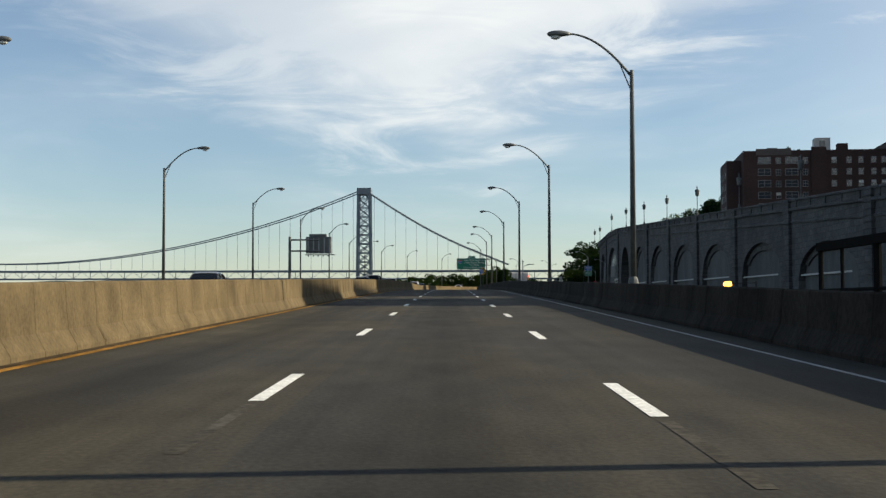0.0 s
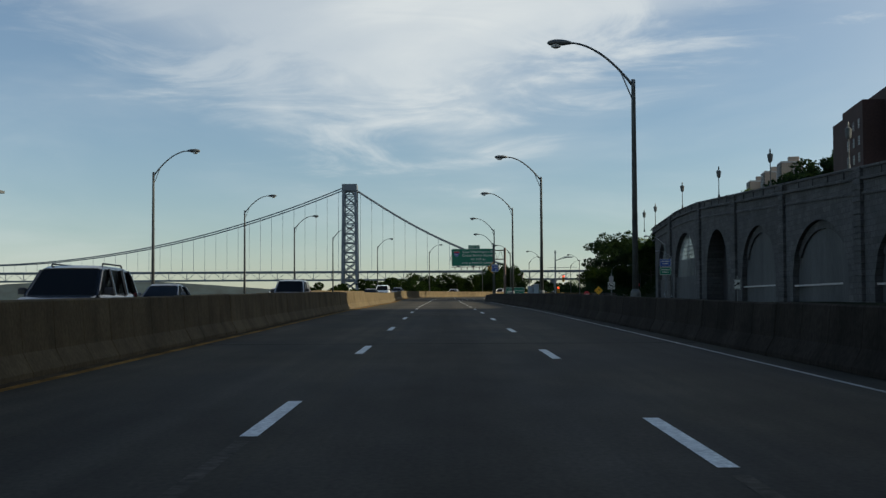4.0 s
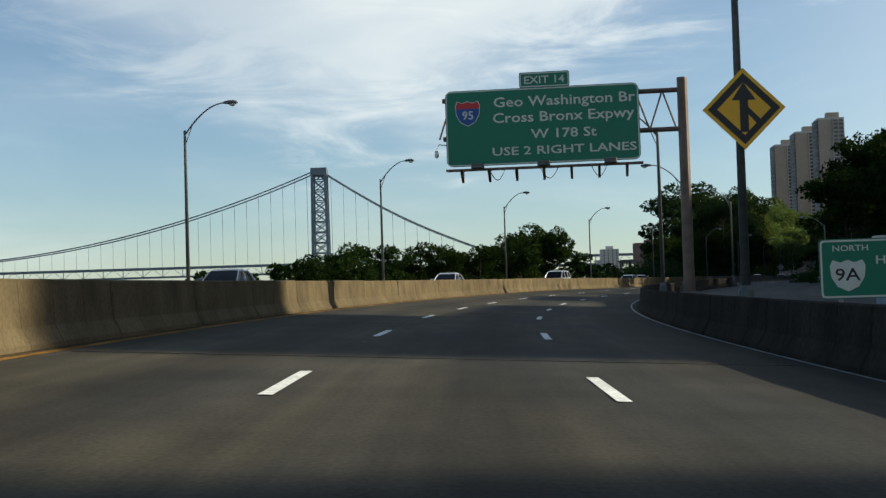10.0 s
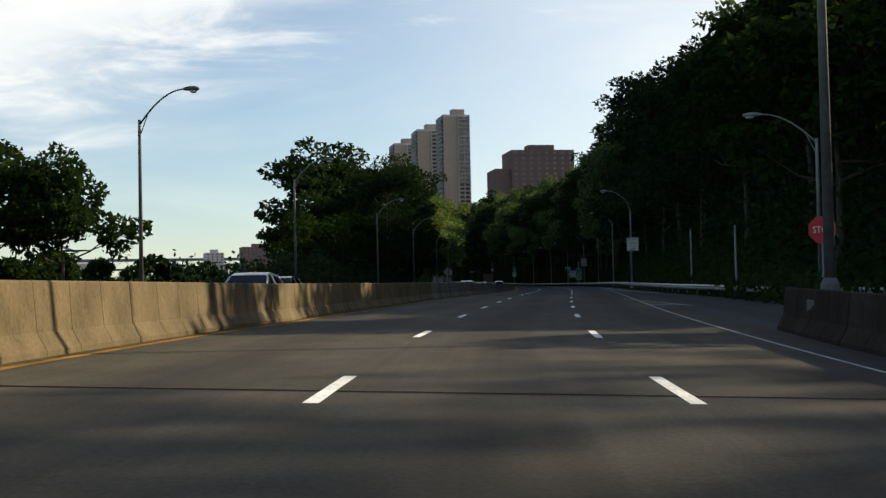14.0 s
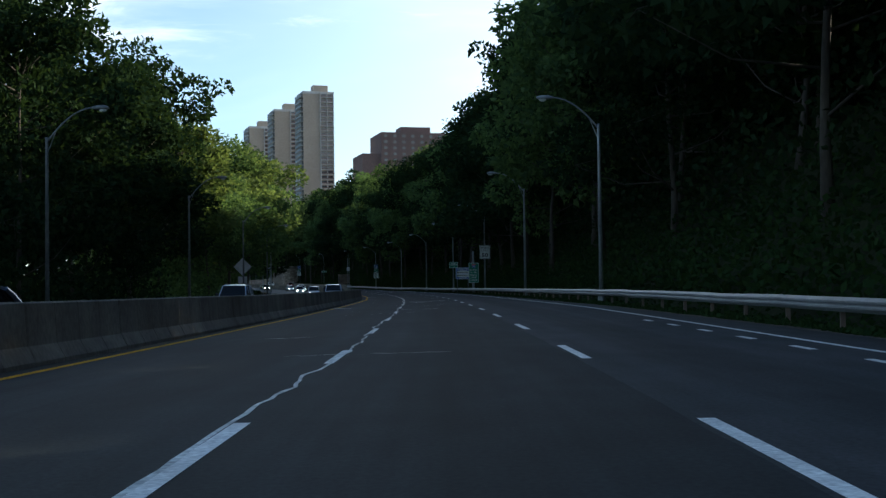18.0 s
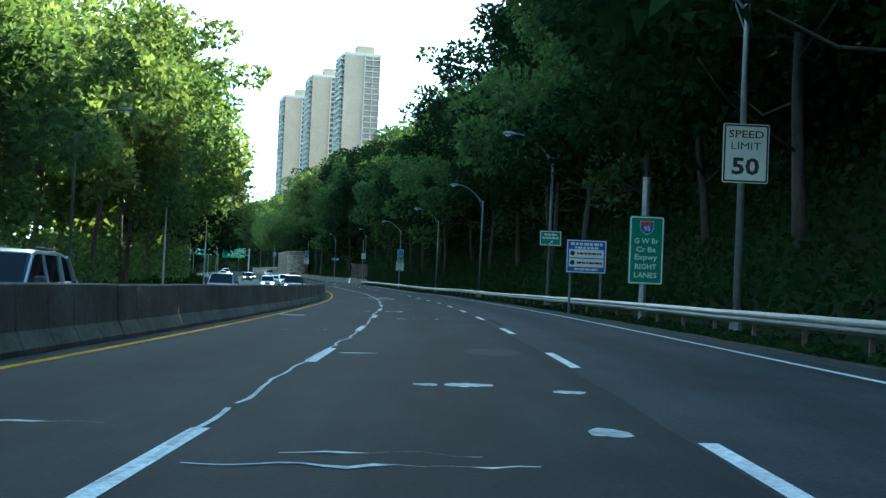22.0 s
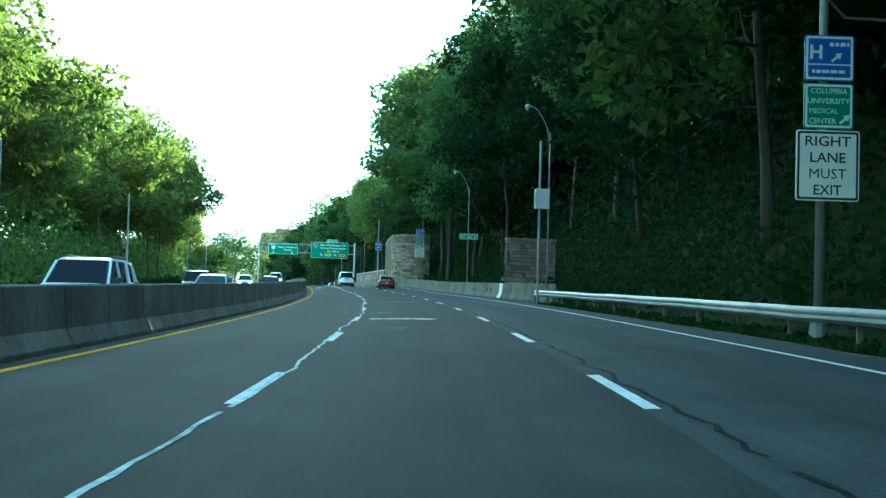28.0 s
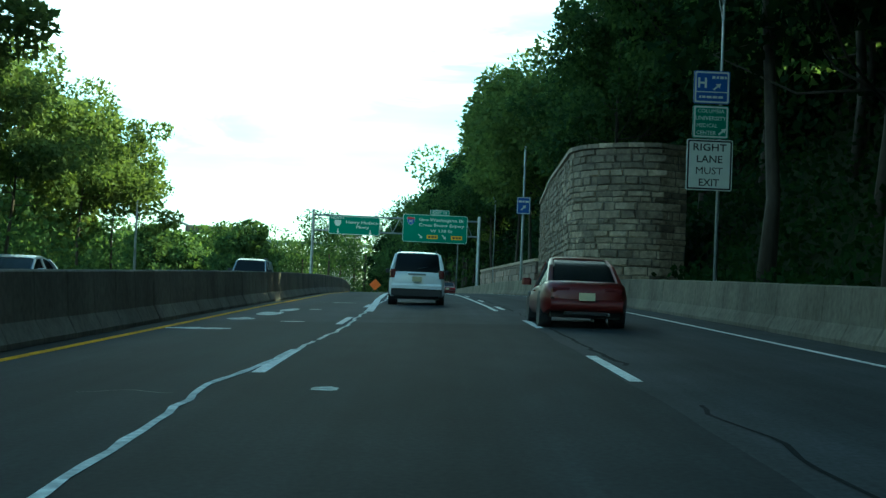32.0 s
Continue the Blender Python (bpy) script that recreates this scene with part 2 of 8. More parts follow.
def road_material(name, base, centre, track, patch, warm, lane_warm=0.0):
    """Worn road surface: a dark oil band down each lane, paler wheel tracks, long streaks, blotches and grit."""
    m = bpy.data.materials.new(name)
    m.use_nodes = True
    nt = m.node_tree
    b = nt.nodes["Principled BSDF"]
    at = nt.nodes.new("ShaderNodeAttribute"); at.attribute_name = "lane"
    sp = nt.nodes.new("ShaderNodeSeparateXYZ")
    nt.links.new(at.outputs["Vector"], sp.inputs[0])

    def mth(op, a, c=None, e=None):
        n = nt.nodes.new("ShaderNodeMath"); n.operation = op
        for k, v in enumerate((a, c, e)):
            if v is None:
                continue
            if isinstance(v, (int, float)):
                n.inputs[k].default_value = v
            else:
                nt.links.new(v, n.inputs[k])
        return n.outputs[0]

    def nse(scale, sx, sy, detail=5):
        mp = nt.nodes.new("ShaderNodeMapping"); mp.inputs["Scale"].default_value = (sx, sy, 1)
        nt.links.new(at.outputs["Vector"], mp.inputs[0])
        n = nt.nodes.new("ShaderNodeTexNoise"); n.inputs["Scale"].default_value, n.inputs["Detail"].default_value = scale, detail
        nt.links.new(mp.outputs[0], n.inputs["Vector"])
        return n.outputs["Fac"]
    ph = mth("MULTIPLY", sp.outputs[0], 2 * math.pi / 3.65)
    oil = mth("MULTIPLY_ADD", mth("COSINE", ph), -centre, 1.0)
    trk = mth("MULTIPLY_ADD", mth("COSINE", mth("MULTIPLY", ph, 2.0)), -track, 1.0)
    streak = mth("MULTIPLY_ADD", nse(1.0, 3.2, 0.035, 6), 0.9, 0.55)
    blot = mth("MULTIPLY_ADD", nse(0.35, 1.0, 0.4, 5), patch, 1.0 - patch * 0.5)
    grit = mth("MULTIPLY_ADD", nse(22.0, 1.0, 0.6, 3), 1.1, 0.45)
    blot = mth("MULTIPLY", blot, mth("MULTIPLY_ADD", nse(1.6, 1.0, 0.35, 6), 0.9, 0.55))
    fac = mth("MULTIPLY", mth("MULTIPLY", oil, trk), mth("MULTIPLY", mth("MULTIPLY", streak, blot), grit))
    mx = nt.nodes.new("ShaderNodeMix"); mx.data_type, mx.blend_type = "RGBA", "MULTIPLY"
    mx.inputs["Factor"].default_value = 1
    tone = nt.nodes.new("ShaderNodeMix"); tone.data_type = "RGBA"
    tone.inputs["A"].default_value, tone.inputs["B"].default_value = (*base, 1), (*warm, 1)
    mott = nt.nodes.new("ShaderNodeMapRange"); mott.interpolation_type = "SMOOTHSTEP"
    mott.inputs["From Min"].default_value, mott.inputs["From Max"].default_value = 0.38, 0.62
    nt.links.new(nse(0.3, 1.0, 0.3, 5), mott.inputs["Value"])
    if lane_warm:
        nt.links.new(mth("MULTIPLY_ADD", mth("LESS_THAN", sp.outputs[0], -1.35), lane_warm, mth("MULTIPLY", mott.outputs[0], 0.75)), tone.inputs["Factor"])
    else:
        nt.links.new(mott.outputs[0], tone.inputs["Factor"])
    nt.links.new(tone.outputs["Result"], mx.inputs["A"]); nt.links.new(fac, mx.inputs["B"])
    nt.links.new(mx.outputs["Result"], b.inputs["Base Color"])
    b.inputs["Roughness"].default_value, b.inputs["Specular IOR Level"].default_value = 0.85, 0.12
    bp = nt.nodes.new("ShaderNodeBump"); bp.inputs["Strength"].default_value, bp.inputs["Distance"].default_value = 0.25, 0.01
    nt.links.new(grit, bp.inputs["Height"]); nt.links.new(bp.outputs[0], b.inputs["Normal"])
    return m


ROAD_OLD = road_material("worn_concrete_asphalt", (0.0305, 0.0295, 0.0256), 0.2, 0.1, 1.15, (0.0495, 0.0435, 0.0295), 0.3)
ROAD_NEW = road_material("dark_asphalt", (0.0150, 0.0190, 0.0205), 0.14, 0.1, 0.9, (0.021, 0.0255, 0.0265))
ROAD_RIGHT = road_material("grey_asphalt", (0.030, 0.0365, 0.0395), 0.14, 0.1, 0.7, (0.040, 0.0435, 0.046))
ROAD_FAR = material("opposing_asphalt", (0.06, 0.06, 0.058), 0.85, grain=0.3, scale=10, stain=0.2, stain_scale=0.2)
CONCRETE = material("barrier_concrete", (0.108, 0.083, 0.046), 0.92, spec=0.1, grain=0.2, scale=16, stain=0.3, stain_scale=1.1, bump=0.2, rnd=0.08, stretch=(1, 1, 0.85))
CONCRETE_GREY = material("grey_concrete", (0.115, 0.105, 0.092), 0.85, grain=0.18, scale=9, stain=0.25, stain_scale=0.6, bump=0.25, rnd=0.08, stretch=(1, 1, 0.4))
# outer barrier's concrete, darkened near black for its side turned from the sun
CONCRETE_SHADED = material("shaded_barrier_concrete", (0.028, 0.0235, 0.019), 0.95, spec=0.06, grain=0.3, scale=12, stain=0.4, stain_scale=0.8, bump=0.25, rnd=0.12, stretch=(1, 1, 0.8))
CONCRETE_MED = material("median_concrete", (0.135, 0.12, 0.095), 0.92, spec=0.1, grain=0.2, scale=9, stain=0.35, stain_scale=0.6, bump=0.25, rnd=0.08, stretch=(1, 1, 0.8))
PAINT_WHITE = material("white_road_paint", (0.72, 0.73, 0.69), 0.85, spec=0.1, grain=0.25, scale=18, stain=0.15, stain_scale=2)
PAINT_WORN = material("worn_white_paint", (0.33, 0.33, 0.31), 0.7, grain=0.35, scale=14, stain=0.35, stain_scale=1.2)
PAINT_OLD = material("faded_road_paint", (0.062, 0.057, 0.046), 0.92, spec=0.1, grain=0.4, scale=12, stain=0.4, stain_scale=2)
PAINT_YELLOW = material("yellow_road_paint", (0.58, 0.3, 0.012), 0.85, spec=0.06, grain=0.3, scale=14, stain=0.25, stain_scale=1)
YELLOW_WORN = material("dirty_yellow_paint", (0.25, 0.135, 0.03), 0.9, spec=0.05, grain=0.4, scale=12, stain=0.5, stain_scale=0.8)
DUST = material("brown_road_dust", (0.075, 0.056, 0.034), 1.0, spec=0.03, grain=0.4, scale=9, stain=0.4, stain_scale=1.2)
SEAL = material("pale_crack_filler", (0.55, 0.57, 0.53), 0.9, spec=0.1, grain=0.35, scale=10, stain=0.3, stain_scale=2)
TAR_WORN = material("worn_tar_seal", (0.0145, 0.0168, 0.017), 0.95, grain=0.3, scale=10, stain=0.3, stain_scale=1, spec=0.06)
TAR = material("dark_joint_tar", (0.009, 0.009, 0.009), 0.95, grain=0.2, scale=10, spec=0.03)
GALV = material("galvanised_steel", (0.24, 0.255, 0.26), 0.5, 0.55, grain=0.12, scale=6, stain=0.15, stain_scale=1, rnd=0.08)
DARKSTEEL = material("dark_weathered_steel", (0.10, 0.11, 0.11), 0.6, 0.4, grain=0.2, scale=5, stain=0.2, stain_scale=0.8)
RUSTSTEEL = material("brown_painted_steel", (0.14, 0.10, 0.08), 0.6, 0.3, grain=0.2, scale=4, stain=0.25, stain_scale=0.7)
# arch panes: the pale colour puts the sky's brightness into the glazing
ARCHGLASS = material("sky_pale_arch_glazing", (0.55, 0.6, 0.62), 0.25, 0.5, grain=0.15, scale=1.5)
LAMPGLASS = material("lamp_lens", (0.5, 0.52, 0.5), 0.25, coat=0.3)
def course_joints(m, w, h, depth, rot=0.0):
    """Adds the thin dark joints of coursed masonry to a material, on upright faces running along y."""
    nt = m.node_tree
    b = nt.nodes["Principled BSDF"]
    geo = nt.nodes.new("ShaderNodeNewGeometry")
    mp = nt.nodes.new("ShaderNodeMapping")
    mp.inputs["Rotation"].default_value = (0, 0, 0)
    sp = nt.nodes.new("ShaderNodeSeparateXYZ"); cb_ = nt.nodes.new("ShaderNodeCombineXYZ")
    nt.links.new(geo.outputs["Position"], sp.inputs[0])
    nt.links.new(sp.outputs[1], cb_.inputs[0]); nt.links.new(sp.outputs[2], cb_.inputs[1])
    bt = nt.nodes.new("ShaderNodeTexBrick")
    bt.inputs["Scale"].default_value = 1.0
    bt.inputs["Brick Width"].default_value, bt.inputs["Row Height"].default_value = w, h
    bt.inputs["Mortar Size"].default_value, bt.inputs["Mortar Smooth"].default_value = 0.035, 0.3
    bt.inputs["Color1"].default_value, bt.inputs["Color2"].default_value, bt.inputs["Mortar"].default_value = (1.25, 1.25, 1.25, 1), (0.75, 0.75, 0.75, 1), (0.45, 0.45, 0.45, 1)
    nt.links.new(cb_.outputs[0], bt.inputs["Vector"])
    src = b.inputs["Base Color"].links[0].from_socket
    mx = nt.nodes.new("ShaderNodeMix"); mx.data_type, mx.blend_type = "RGBA", "MULTIPLY"
    mx.inputs["Factor"].default_value = depth
    nt.links.new(src, mx.inputs["A"]); nt.links.new(bt.outputs["Color"], mx.inputs["B"])
    nt.links.new(mx.outputs["Result"], b.inputs["Base Color"])


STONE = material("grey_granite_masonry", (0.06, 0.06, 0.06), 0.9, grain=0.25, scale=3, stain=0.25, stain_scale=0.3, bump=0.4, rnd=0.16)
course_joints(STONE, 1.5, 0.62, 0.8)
STONE_PANEL = material("pale_infill_concrete", (0.075, 0.078, 0.078), 0.9, grain=0.15, scale=3, stain=0.3, stain_scale=0.25, stretch=(1, 1, 0.3))
FIELD = material("fieldstone", (0.25, 0.2, 0.145), 0.9, grain=0.35, scale=6, stain=0.3, stain_scale=1.4, bump=0.7, rnd=0.5)
MORTAR = material("stone_mortar", (0.1, 0.09, 0.075), 0.95, grain=0.2, scale=10, stain=0.2)
FIELD_DARK = material("brown_ledgestone", (0.2, 0.15, 0.12), 0.9, grain=0.25, scale=6, stain=0.2, stain_scale=0.9, bump=0.5, rnd=0.35)
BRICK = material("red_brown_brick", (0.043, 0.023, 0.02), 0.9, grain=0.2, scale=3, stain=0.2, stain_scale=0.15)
BRICK_TRIM = material("pale_brick_trim", (0.09, 0.075, 0.07), 0.9, grain=0.15, scale=3)
BEIGE = material("beige_brick", (0.34, 0.28, 0.225), 0.9, grain=0.1, scale=1, stain=0.08, stain_scale=0.1)
BLUEGREY = material("blue_grey_balcony", (0.27, 0.33, 0.38), 0.8, grain=0.1, scale=1)
BROWNB = material("brown_brick", (0.13, 0.085, 0.078), 0.9, grain=0.15, scale=1, stain=0.1, stain_scale=0.1)
FARWHITE = material("pale_far_masonry", (0.45, 0.43, 0.41), 0.9, grain=0.1, scale=1)
GLASS = material("window_glass", (0.03, 0.04, 0.05), 0.08, spec=0.8)
WINFRAME = material("white_window_frame", (0.2, 0.2, 0.2), 0.6)
BLIND = material("pale_window_blind", (0.5, 0.5, 0.47), 0.8, rnd=0.3)
BRIDGE = material("silver_bridge_steel", (0.11, 0.14, 0.17), 0.6, 0.2, grain=0.15, scale=0.2)
BARK = material("grey_brown_bark", (0.046, 0.038, 0.03), 0.95, grain=0.35, scale=6, stain=0.25, stain_scale=1.2, bump=0.6, stretch=(1, 1, 0.25))
GRAVEL = material("grit_and_dirt", (0.085, 0.075, 0.058), 1.0, spec=0.05, grain=0.5, scale=14, stain=0.4, stain_scale=1.5, bump=0.6)
SOIL = material("leaf_litter_soil", (0.024, 0.024, 0.014), 1.0, spec=0.03, grain=0.4, scale=3, stain=0.3, stain_scale=0.4, bump=0.4)
GRASSY = material("rough_grass_ground", (0.018, 0.023, 0.011), 1.0, spec=0.03, grain=0.4, scale=5, stain=0.35, stain_scale=0.3, bump=0.5)
WATER = material("river_water", (0.16, 0.2, 0.22), 0.12, grain=0.15, scale=0.05, spec=0.6, bump=0.15)
HILL = material("far_wooded_hill", (0.022, 0.038, 0.04), 0.95, grain=0.4, scale=0.03, stain=0.3, stain_scale=0.008)
SIGN_GREEN = material("green_sign_sheeting", (0.0, 0.16, 0.09), 0.45, grain=0.06, scale=2)
SIGN_BLUE = material("blue_sign_sheeting", (0.01, 0.07, 0.3), 0.45, grain=0.06, scale=2)
SIGN_WHITE = material("white_sign_sheeting", (0.58, 0.6, 0.54), 0.45, grain=0.05, scale=3)
SIGN_YELLOW = material("yellow_sign_sheeting", (0.8, 0.42, 0.01), 0.45, grain=0.06, scale=2)
SIGN_RED = material("red_sign_sheeting", (0.5, 0.02, 0.03), 0.45)
SIGN_ORANGE = material("orange_sign_sheeting", (0.95, 0.17, 0.02), 0.4)
SIGN_BLACK = material("black_sign_ink", (0.012, 0.012, 0.012), 0.5)
SIGN_BACK = material("bare_aluminium", (0.3, 0.3, 0.3), 0.5, 0.5, grain=0.1, scale=3)
RED_LIGHT = material("lit_red_signal", (0.4, 0.01, 0.01), 0.4, emit=(1, 0.04, 0.03), strength=6)
AMBER_LIGHT = material("lit_amber_beacon", (0.5, 0.2, 0.01), 0.4, emit=(1, 0.4, 0.05), strength=5)
HEAD_LIGHT = material("lit_headlight", (0.8, 0.8, 0.8), 0.2, emit=(1, 0.92, 0.75), strength=7)
TAIL = material("red_tail_lens", (0.35, 0.01, 0.015), 0.2, coat=0.5)
TAIL_SMOKED = material("smoked_tail_lens", (0.09, 0.01, 0.012), 0.22, coat=0.5)
CARGLASS = material("tinted_car_glass", (0.008, 0.009, 0.01), 0.25, spec=0.12)
CAR_WHITE = material("white_car_paint", (0.85, 0.87, 0.87), 0.3, coat=0.6)
CAR_RED = material("dark_red_car_paint", (0.11, 0.008, 0.006), 0.38, 0.1, coat=0.3)
CAR_BLACK = material("black_car_paint", (0.02, 0.021, 0.023), 0.25, coat=0.6)
CAR_SILVER = material("silver_car_paint", (0.4, 0.42, 0.44), 0.35, 0.5, coat=0.5)
CAR_BLUE = material("dark_blue_car_paint", (0.03, 0.05, 0.09), 0.3, coat=0.6)
RUBBER = material("black_rubber", (0.02, 0.02, 0.02), 0.8)
RIM = material("alloy_wheel", (0.4, 0.4, 0.4), 0.35, 0.8)
PLASTIC = material("dark_plastic", (0.03, 0.03, 0.032), 0.6)
PLATE = material("plate_face", (0.6, 0.55, 0.35), 0.5)
LEAF_A = leaf_material("mid_green_leaves", (0.036, 0.066, 0.032), (0.09, 0.134, 0.056))
LEAF_B = leaf_material("yellow_green_leaves", (0.058, 0.09, 0.036), (0.132, 0.168, 0.068))
# LEAF_C, LEAF_E and LEAF_D: greens darkened to carry the shade they stand in
LEAF_C = leaf_material("shade_darkened_leaves", (0.010, 0.022, 0.012), (0.026, 0.044, 0.02), 0.3)
LEAF_E = leaf_material("shade_dark_shore_leaves", (0.01, 0.021, 0.008), (0.026, 0.044, 0.012), 0.3)
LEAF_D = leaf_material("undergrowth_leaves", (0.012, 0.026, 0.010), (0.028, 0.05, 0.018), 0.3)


# ---- geometry helpers ----
class Geo:
    """Vertices and faces gathered for one mesh."""

    def __init__(self):
        self.v, self.f, self.lane = [], [], None

    def add(self, verts, faces):
        o = len(self.v)
        self.v += [tuple(p) for p in verts]
        self.f += [tuple(i + o for i in q) for q in faces]
        return self

    def box(self, x0, x1, y0, y1, z0, z1):
        return self.add([(x0, y0, z0), (x1, y0, z0), (x1, y1, z0), (x0, y1, z0), (x0, y0, z1), (x1, y0, z1), (x1, y1, z1), (x0, y1, z1)],
                        [(3, 2, 1, 0), (4, 5, 6, 7), (0, 1, 5, 4), (1, 2, 6, 5), (2, 3, 7, 6), (3, 0, 4, 7)])

    def bevel_box(self, x0, x1, y0, y1, z0, z1, b):
        """A box with its upright and top edges taken off."""
        ring = lambda i, z: [(x0 + b, y0 + i, z), (x1 - b, y0 + i, z), (x1 - i, y0 + b, z), (x1 - i, y1 - b, z),
                             (x1 - b, y1 - i, z), (x0 + b, y1 - i, z), (x0 + i, y1 - b, z), (x0 + i, y0 + b, z)]
        return self.rings([ring(0, z0), ring(0, z1 - b), ring(b * 0.9, z1)])

    def rings(self, rings, caps=True, closed=True):
        n = len(rings[0])
        v = [p for r in rings for p in r]
        f = []
        for i in range(len(rings) - 1):
            for j in range(n if closed else n - 1):
                k = (j + 1) % n
                f.append((i * n + j, i * n + k, (i + 1) * n + k, (i + 1) * n + j))
        if caps:
            f.append(tuple(range(n - 1, -1, -1)))
            f.append(tuple((len(rings) - 1) * n + j for j in range(n)))
        return self.add(v, f)

    def tube(self, pts, radii, n=8, caps=True):
        """A round tube through pts."""
        pts = [Vector(p) for p in pts]
        if not hasattr(radii, "__len__"):
            radii = [radii] * len(pts)
        out = []
        for i, p in enumerate(pts):
            d = (pts[min(i + 1, len(pts) - 1)] - pts[max(i - 1, 0)]).normalized()
            a = d.cross(Vector((0, 0, 1)) if abs(d.z) < 0.9 else Vector((1, 0, 0))).normalized()
            b = d.cross(a)
            out.append([p + (a * math.cos(2 * math.pi * k / n) + b * math.sin(2 * math.pi * k / n)) * radii[i] for k in range(n)])
        return self.rings(out, caps)

    def prism(self, outline, y0, y1):
        """An outline in x, z pushed from y0 to y1."""
        n = len(outline)
        v = [(x, y0, z) for x, z in outline] + [(x, y1, z) for x, z in outline]
        f = [tuple(range(n)), tuple(range(2 * n - 1, n - 1, -1))] + [(i, i + n, (i + 1) % n + n, (i + 1) % n) for i in range(n)]
        return self.add(v, f)

    def moved(self, m):
        self.v = [tuple(m @ Vector(p)) for p in self.v]
        return self

    def join(self, other):
        if self.lane and other.lane:
            self.lane = self.lane + other.lane
        return self.add(other.v, other.f)


def mesh_of(name, g, mat, smooth=False):
    me = bpy.data.meshes.new(name)
    me.from_pydata(g.v, [], g.f)
    me.materials.append(mat)
    if g.lane and len(g.lane) == len(g.v):
        me.attributes.new("lane", "FLOAT_VECTOR", "POINT").data.foreach_set("vector", [c for p in g.lane for c in p])
    if smooth:
        me.polygons.foreach_set("use_smooth", [True] * len(me.polygons))
    return me


def fix(me):
    bm = bmesh.new()
    bm.from_mesh(me)
    bmesh.ops.recalc_face_normals(bm, faces=bm.faces)
    bm.to_mesh(me)
    bm.free()
    return me


def auto_smooth(me, deg=32):
    """Smooth shading that keeps edges sharper than deg."""
    bm = bmesh.new()
    bm.from_mesh(me)
    bmesh.ops.recalc_face_normals(bm, faces=bm.faces)
    for e in bm.edges:
        e.smooth = not (len(e.link_faces) == 2 and e.calc_face_angle(0) > radians(deg)) and len(e.link_faces) == 2
    for f in bm.faces:
        f.smooth = True
    bm.to_mesh(me)
    bm.free()
    return me


def part(name, g, mat, parent=None, label="", m=None, smooth=False, data=None):
    """One mesh object, under a thing or a part."""
    me = data if data else mesh_of(name, g, mat, smooth)
    if not data and len(g.f) < 4000:
        fix(me)
    ob = new(name, me)
    if parent:
        ob.parent = parent
    if m is not None:
        ob.matrix_basis = m
    if label:
        tagged(ob, label)
    return ob


def thing(name, label, category, m=None, group="", kind=""):
    ob = new(name)
    ob.empty_display_size = 0.3
    if m is not None:
        ob.matrix_basis = m
    return tagged(ob, label, category, group, kind)


# ---- the road's line: station, bearing to the right of north ----
BEARING = [(0, 0.2), (60, 0.23), (90, 0.46), (120, 0.6), (150, 0.48), (180, 0.29), (210, 0.38), (240, 0.7), (270, 1.01), (300, 2.7), (315, 4.8), (330, 7.3),
           (360, 12.77), (390, 18.4), (405, 21.1), (420, 23.27), (435, 24.4), (450, 24.98), (480, 25.29), (510, 25.34), (540, 24.67), (600, 23.54), (630, 22.59), (660, 21.25),
           (690, 19.98), (720, 18.2), (750, 16.88), (780, 15.3), (810, 13.2), (840, 11.38), (870, 9.77), (900, 8.54), (1230, -1.4)]
HEIGHT = [(-150, -3.1), (0, 0), (60, 1.26), (120, 2.39), (180, 3.16), (240, 3.67), (300, 4.19), (420, 5.22), (480, 5.66), (540, 5.9), (660, 6.36),
          (720, 6.61), (745, 6.82), (780, 6.96), (840, 7.73), (900, 8.5), (935, 9.18), (965, 9.58), (1000, 9.75), (1050, 9.28), (1150, 7.14), (1300, 2.73)]
BANK = [(-150, 0.0), (255, 0.0), (300, 0.05), (390, 0.05), (430, 0.012), (490, 0.0), (560, -0.028), (900, -0.028), (1300, -0.02)]
S0, S1, DS = -150, 1260, 2.0
_bs = np.array(BEARING); _hs = np.array(HEIGHT); _ks = np.array(BANK)
_st = np.arange(S0, S1 + 1, DS)
_hd = np.radians(np.interp(_st, _bs[:, 0], _bs[:, 1]))
_x = np.concatenate([[0], np.cumsum((np.sin(_hd[1:]) + np.sin(_hd[:-1])) / 2 * DS)])
_y = np.concatenate([[0], np.cumsum((np.cos(_hd[1:]) + np.cos(_hd[:-1])) / 2 * DS)])
_i0 = int(-S0 / DS)
_x -= _x[_i0]; _y -= _y[_i0]
_zz = np.interp(_st, _hs[:, 0], _hs[:, 1])
for _k in range(6):
    _zz[1:-1] = (_zz[:-2] + 2 * _zz[1:-1] + _zz[2:]) / 4


def heading(s):
    return float(np.interp(s, _st, _hd))


def zroad(s):
    return float(np.interp(s, _st, _zz))


def bank(s):
    return float(np.interp(s, _ks[:, 0], _ks[:, 1]))


def R(s, l=0.0, z=0.0):
    """A place by the road: station s, l metres to the right of the middle lane's line, z over the road's surface."""
    h = heading(s)
    lc = max(-20, min(9, l))
    return Vector((float(np.interp(s, _st, _x)) + l * math.cos(h), float(np.interp(s, _st, _y)) - l * math.sin(h), zroad(s) - lc * bank(s) + z))


def RM(s, l=0.0, z=0.0, turn=0.0):
    """A pose there: x across to the right, y along the road, z up."""
    p = R(s, l, z)
    return pose(p.x, p.y, p.z, 0, 0, -math.degrees(heading(s)) + turn)


def stations(s, e, step):
    n = max(1, int(round((e - s) / step)))
    return [s + (e - s) * i / n for i in range(n + 1)]


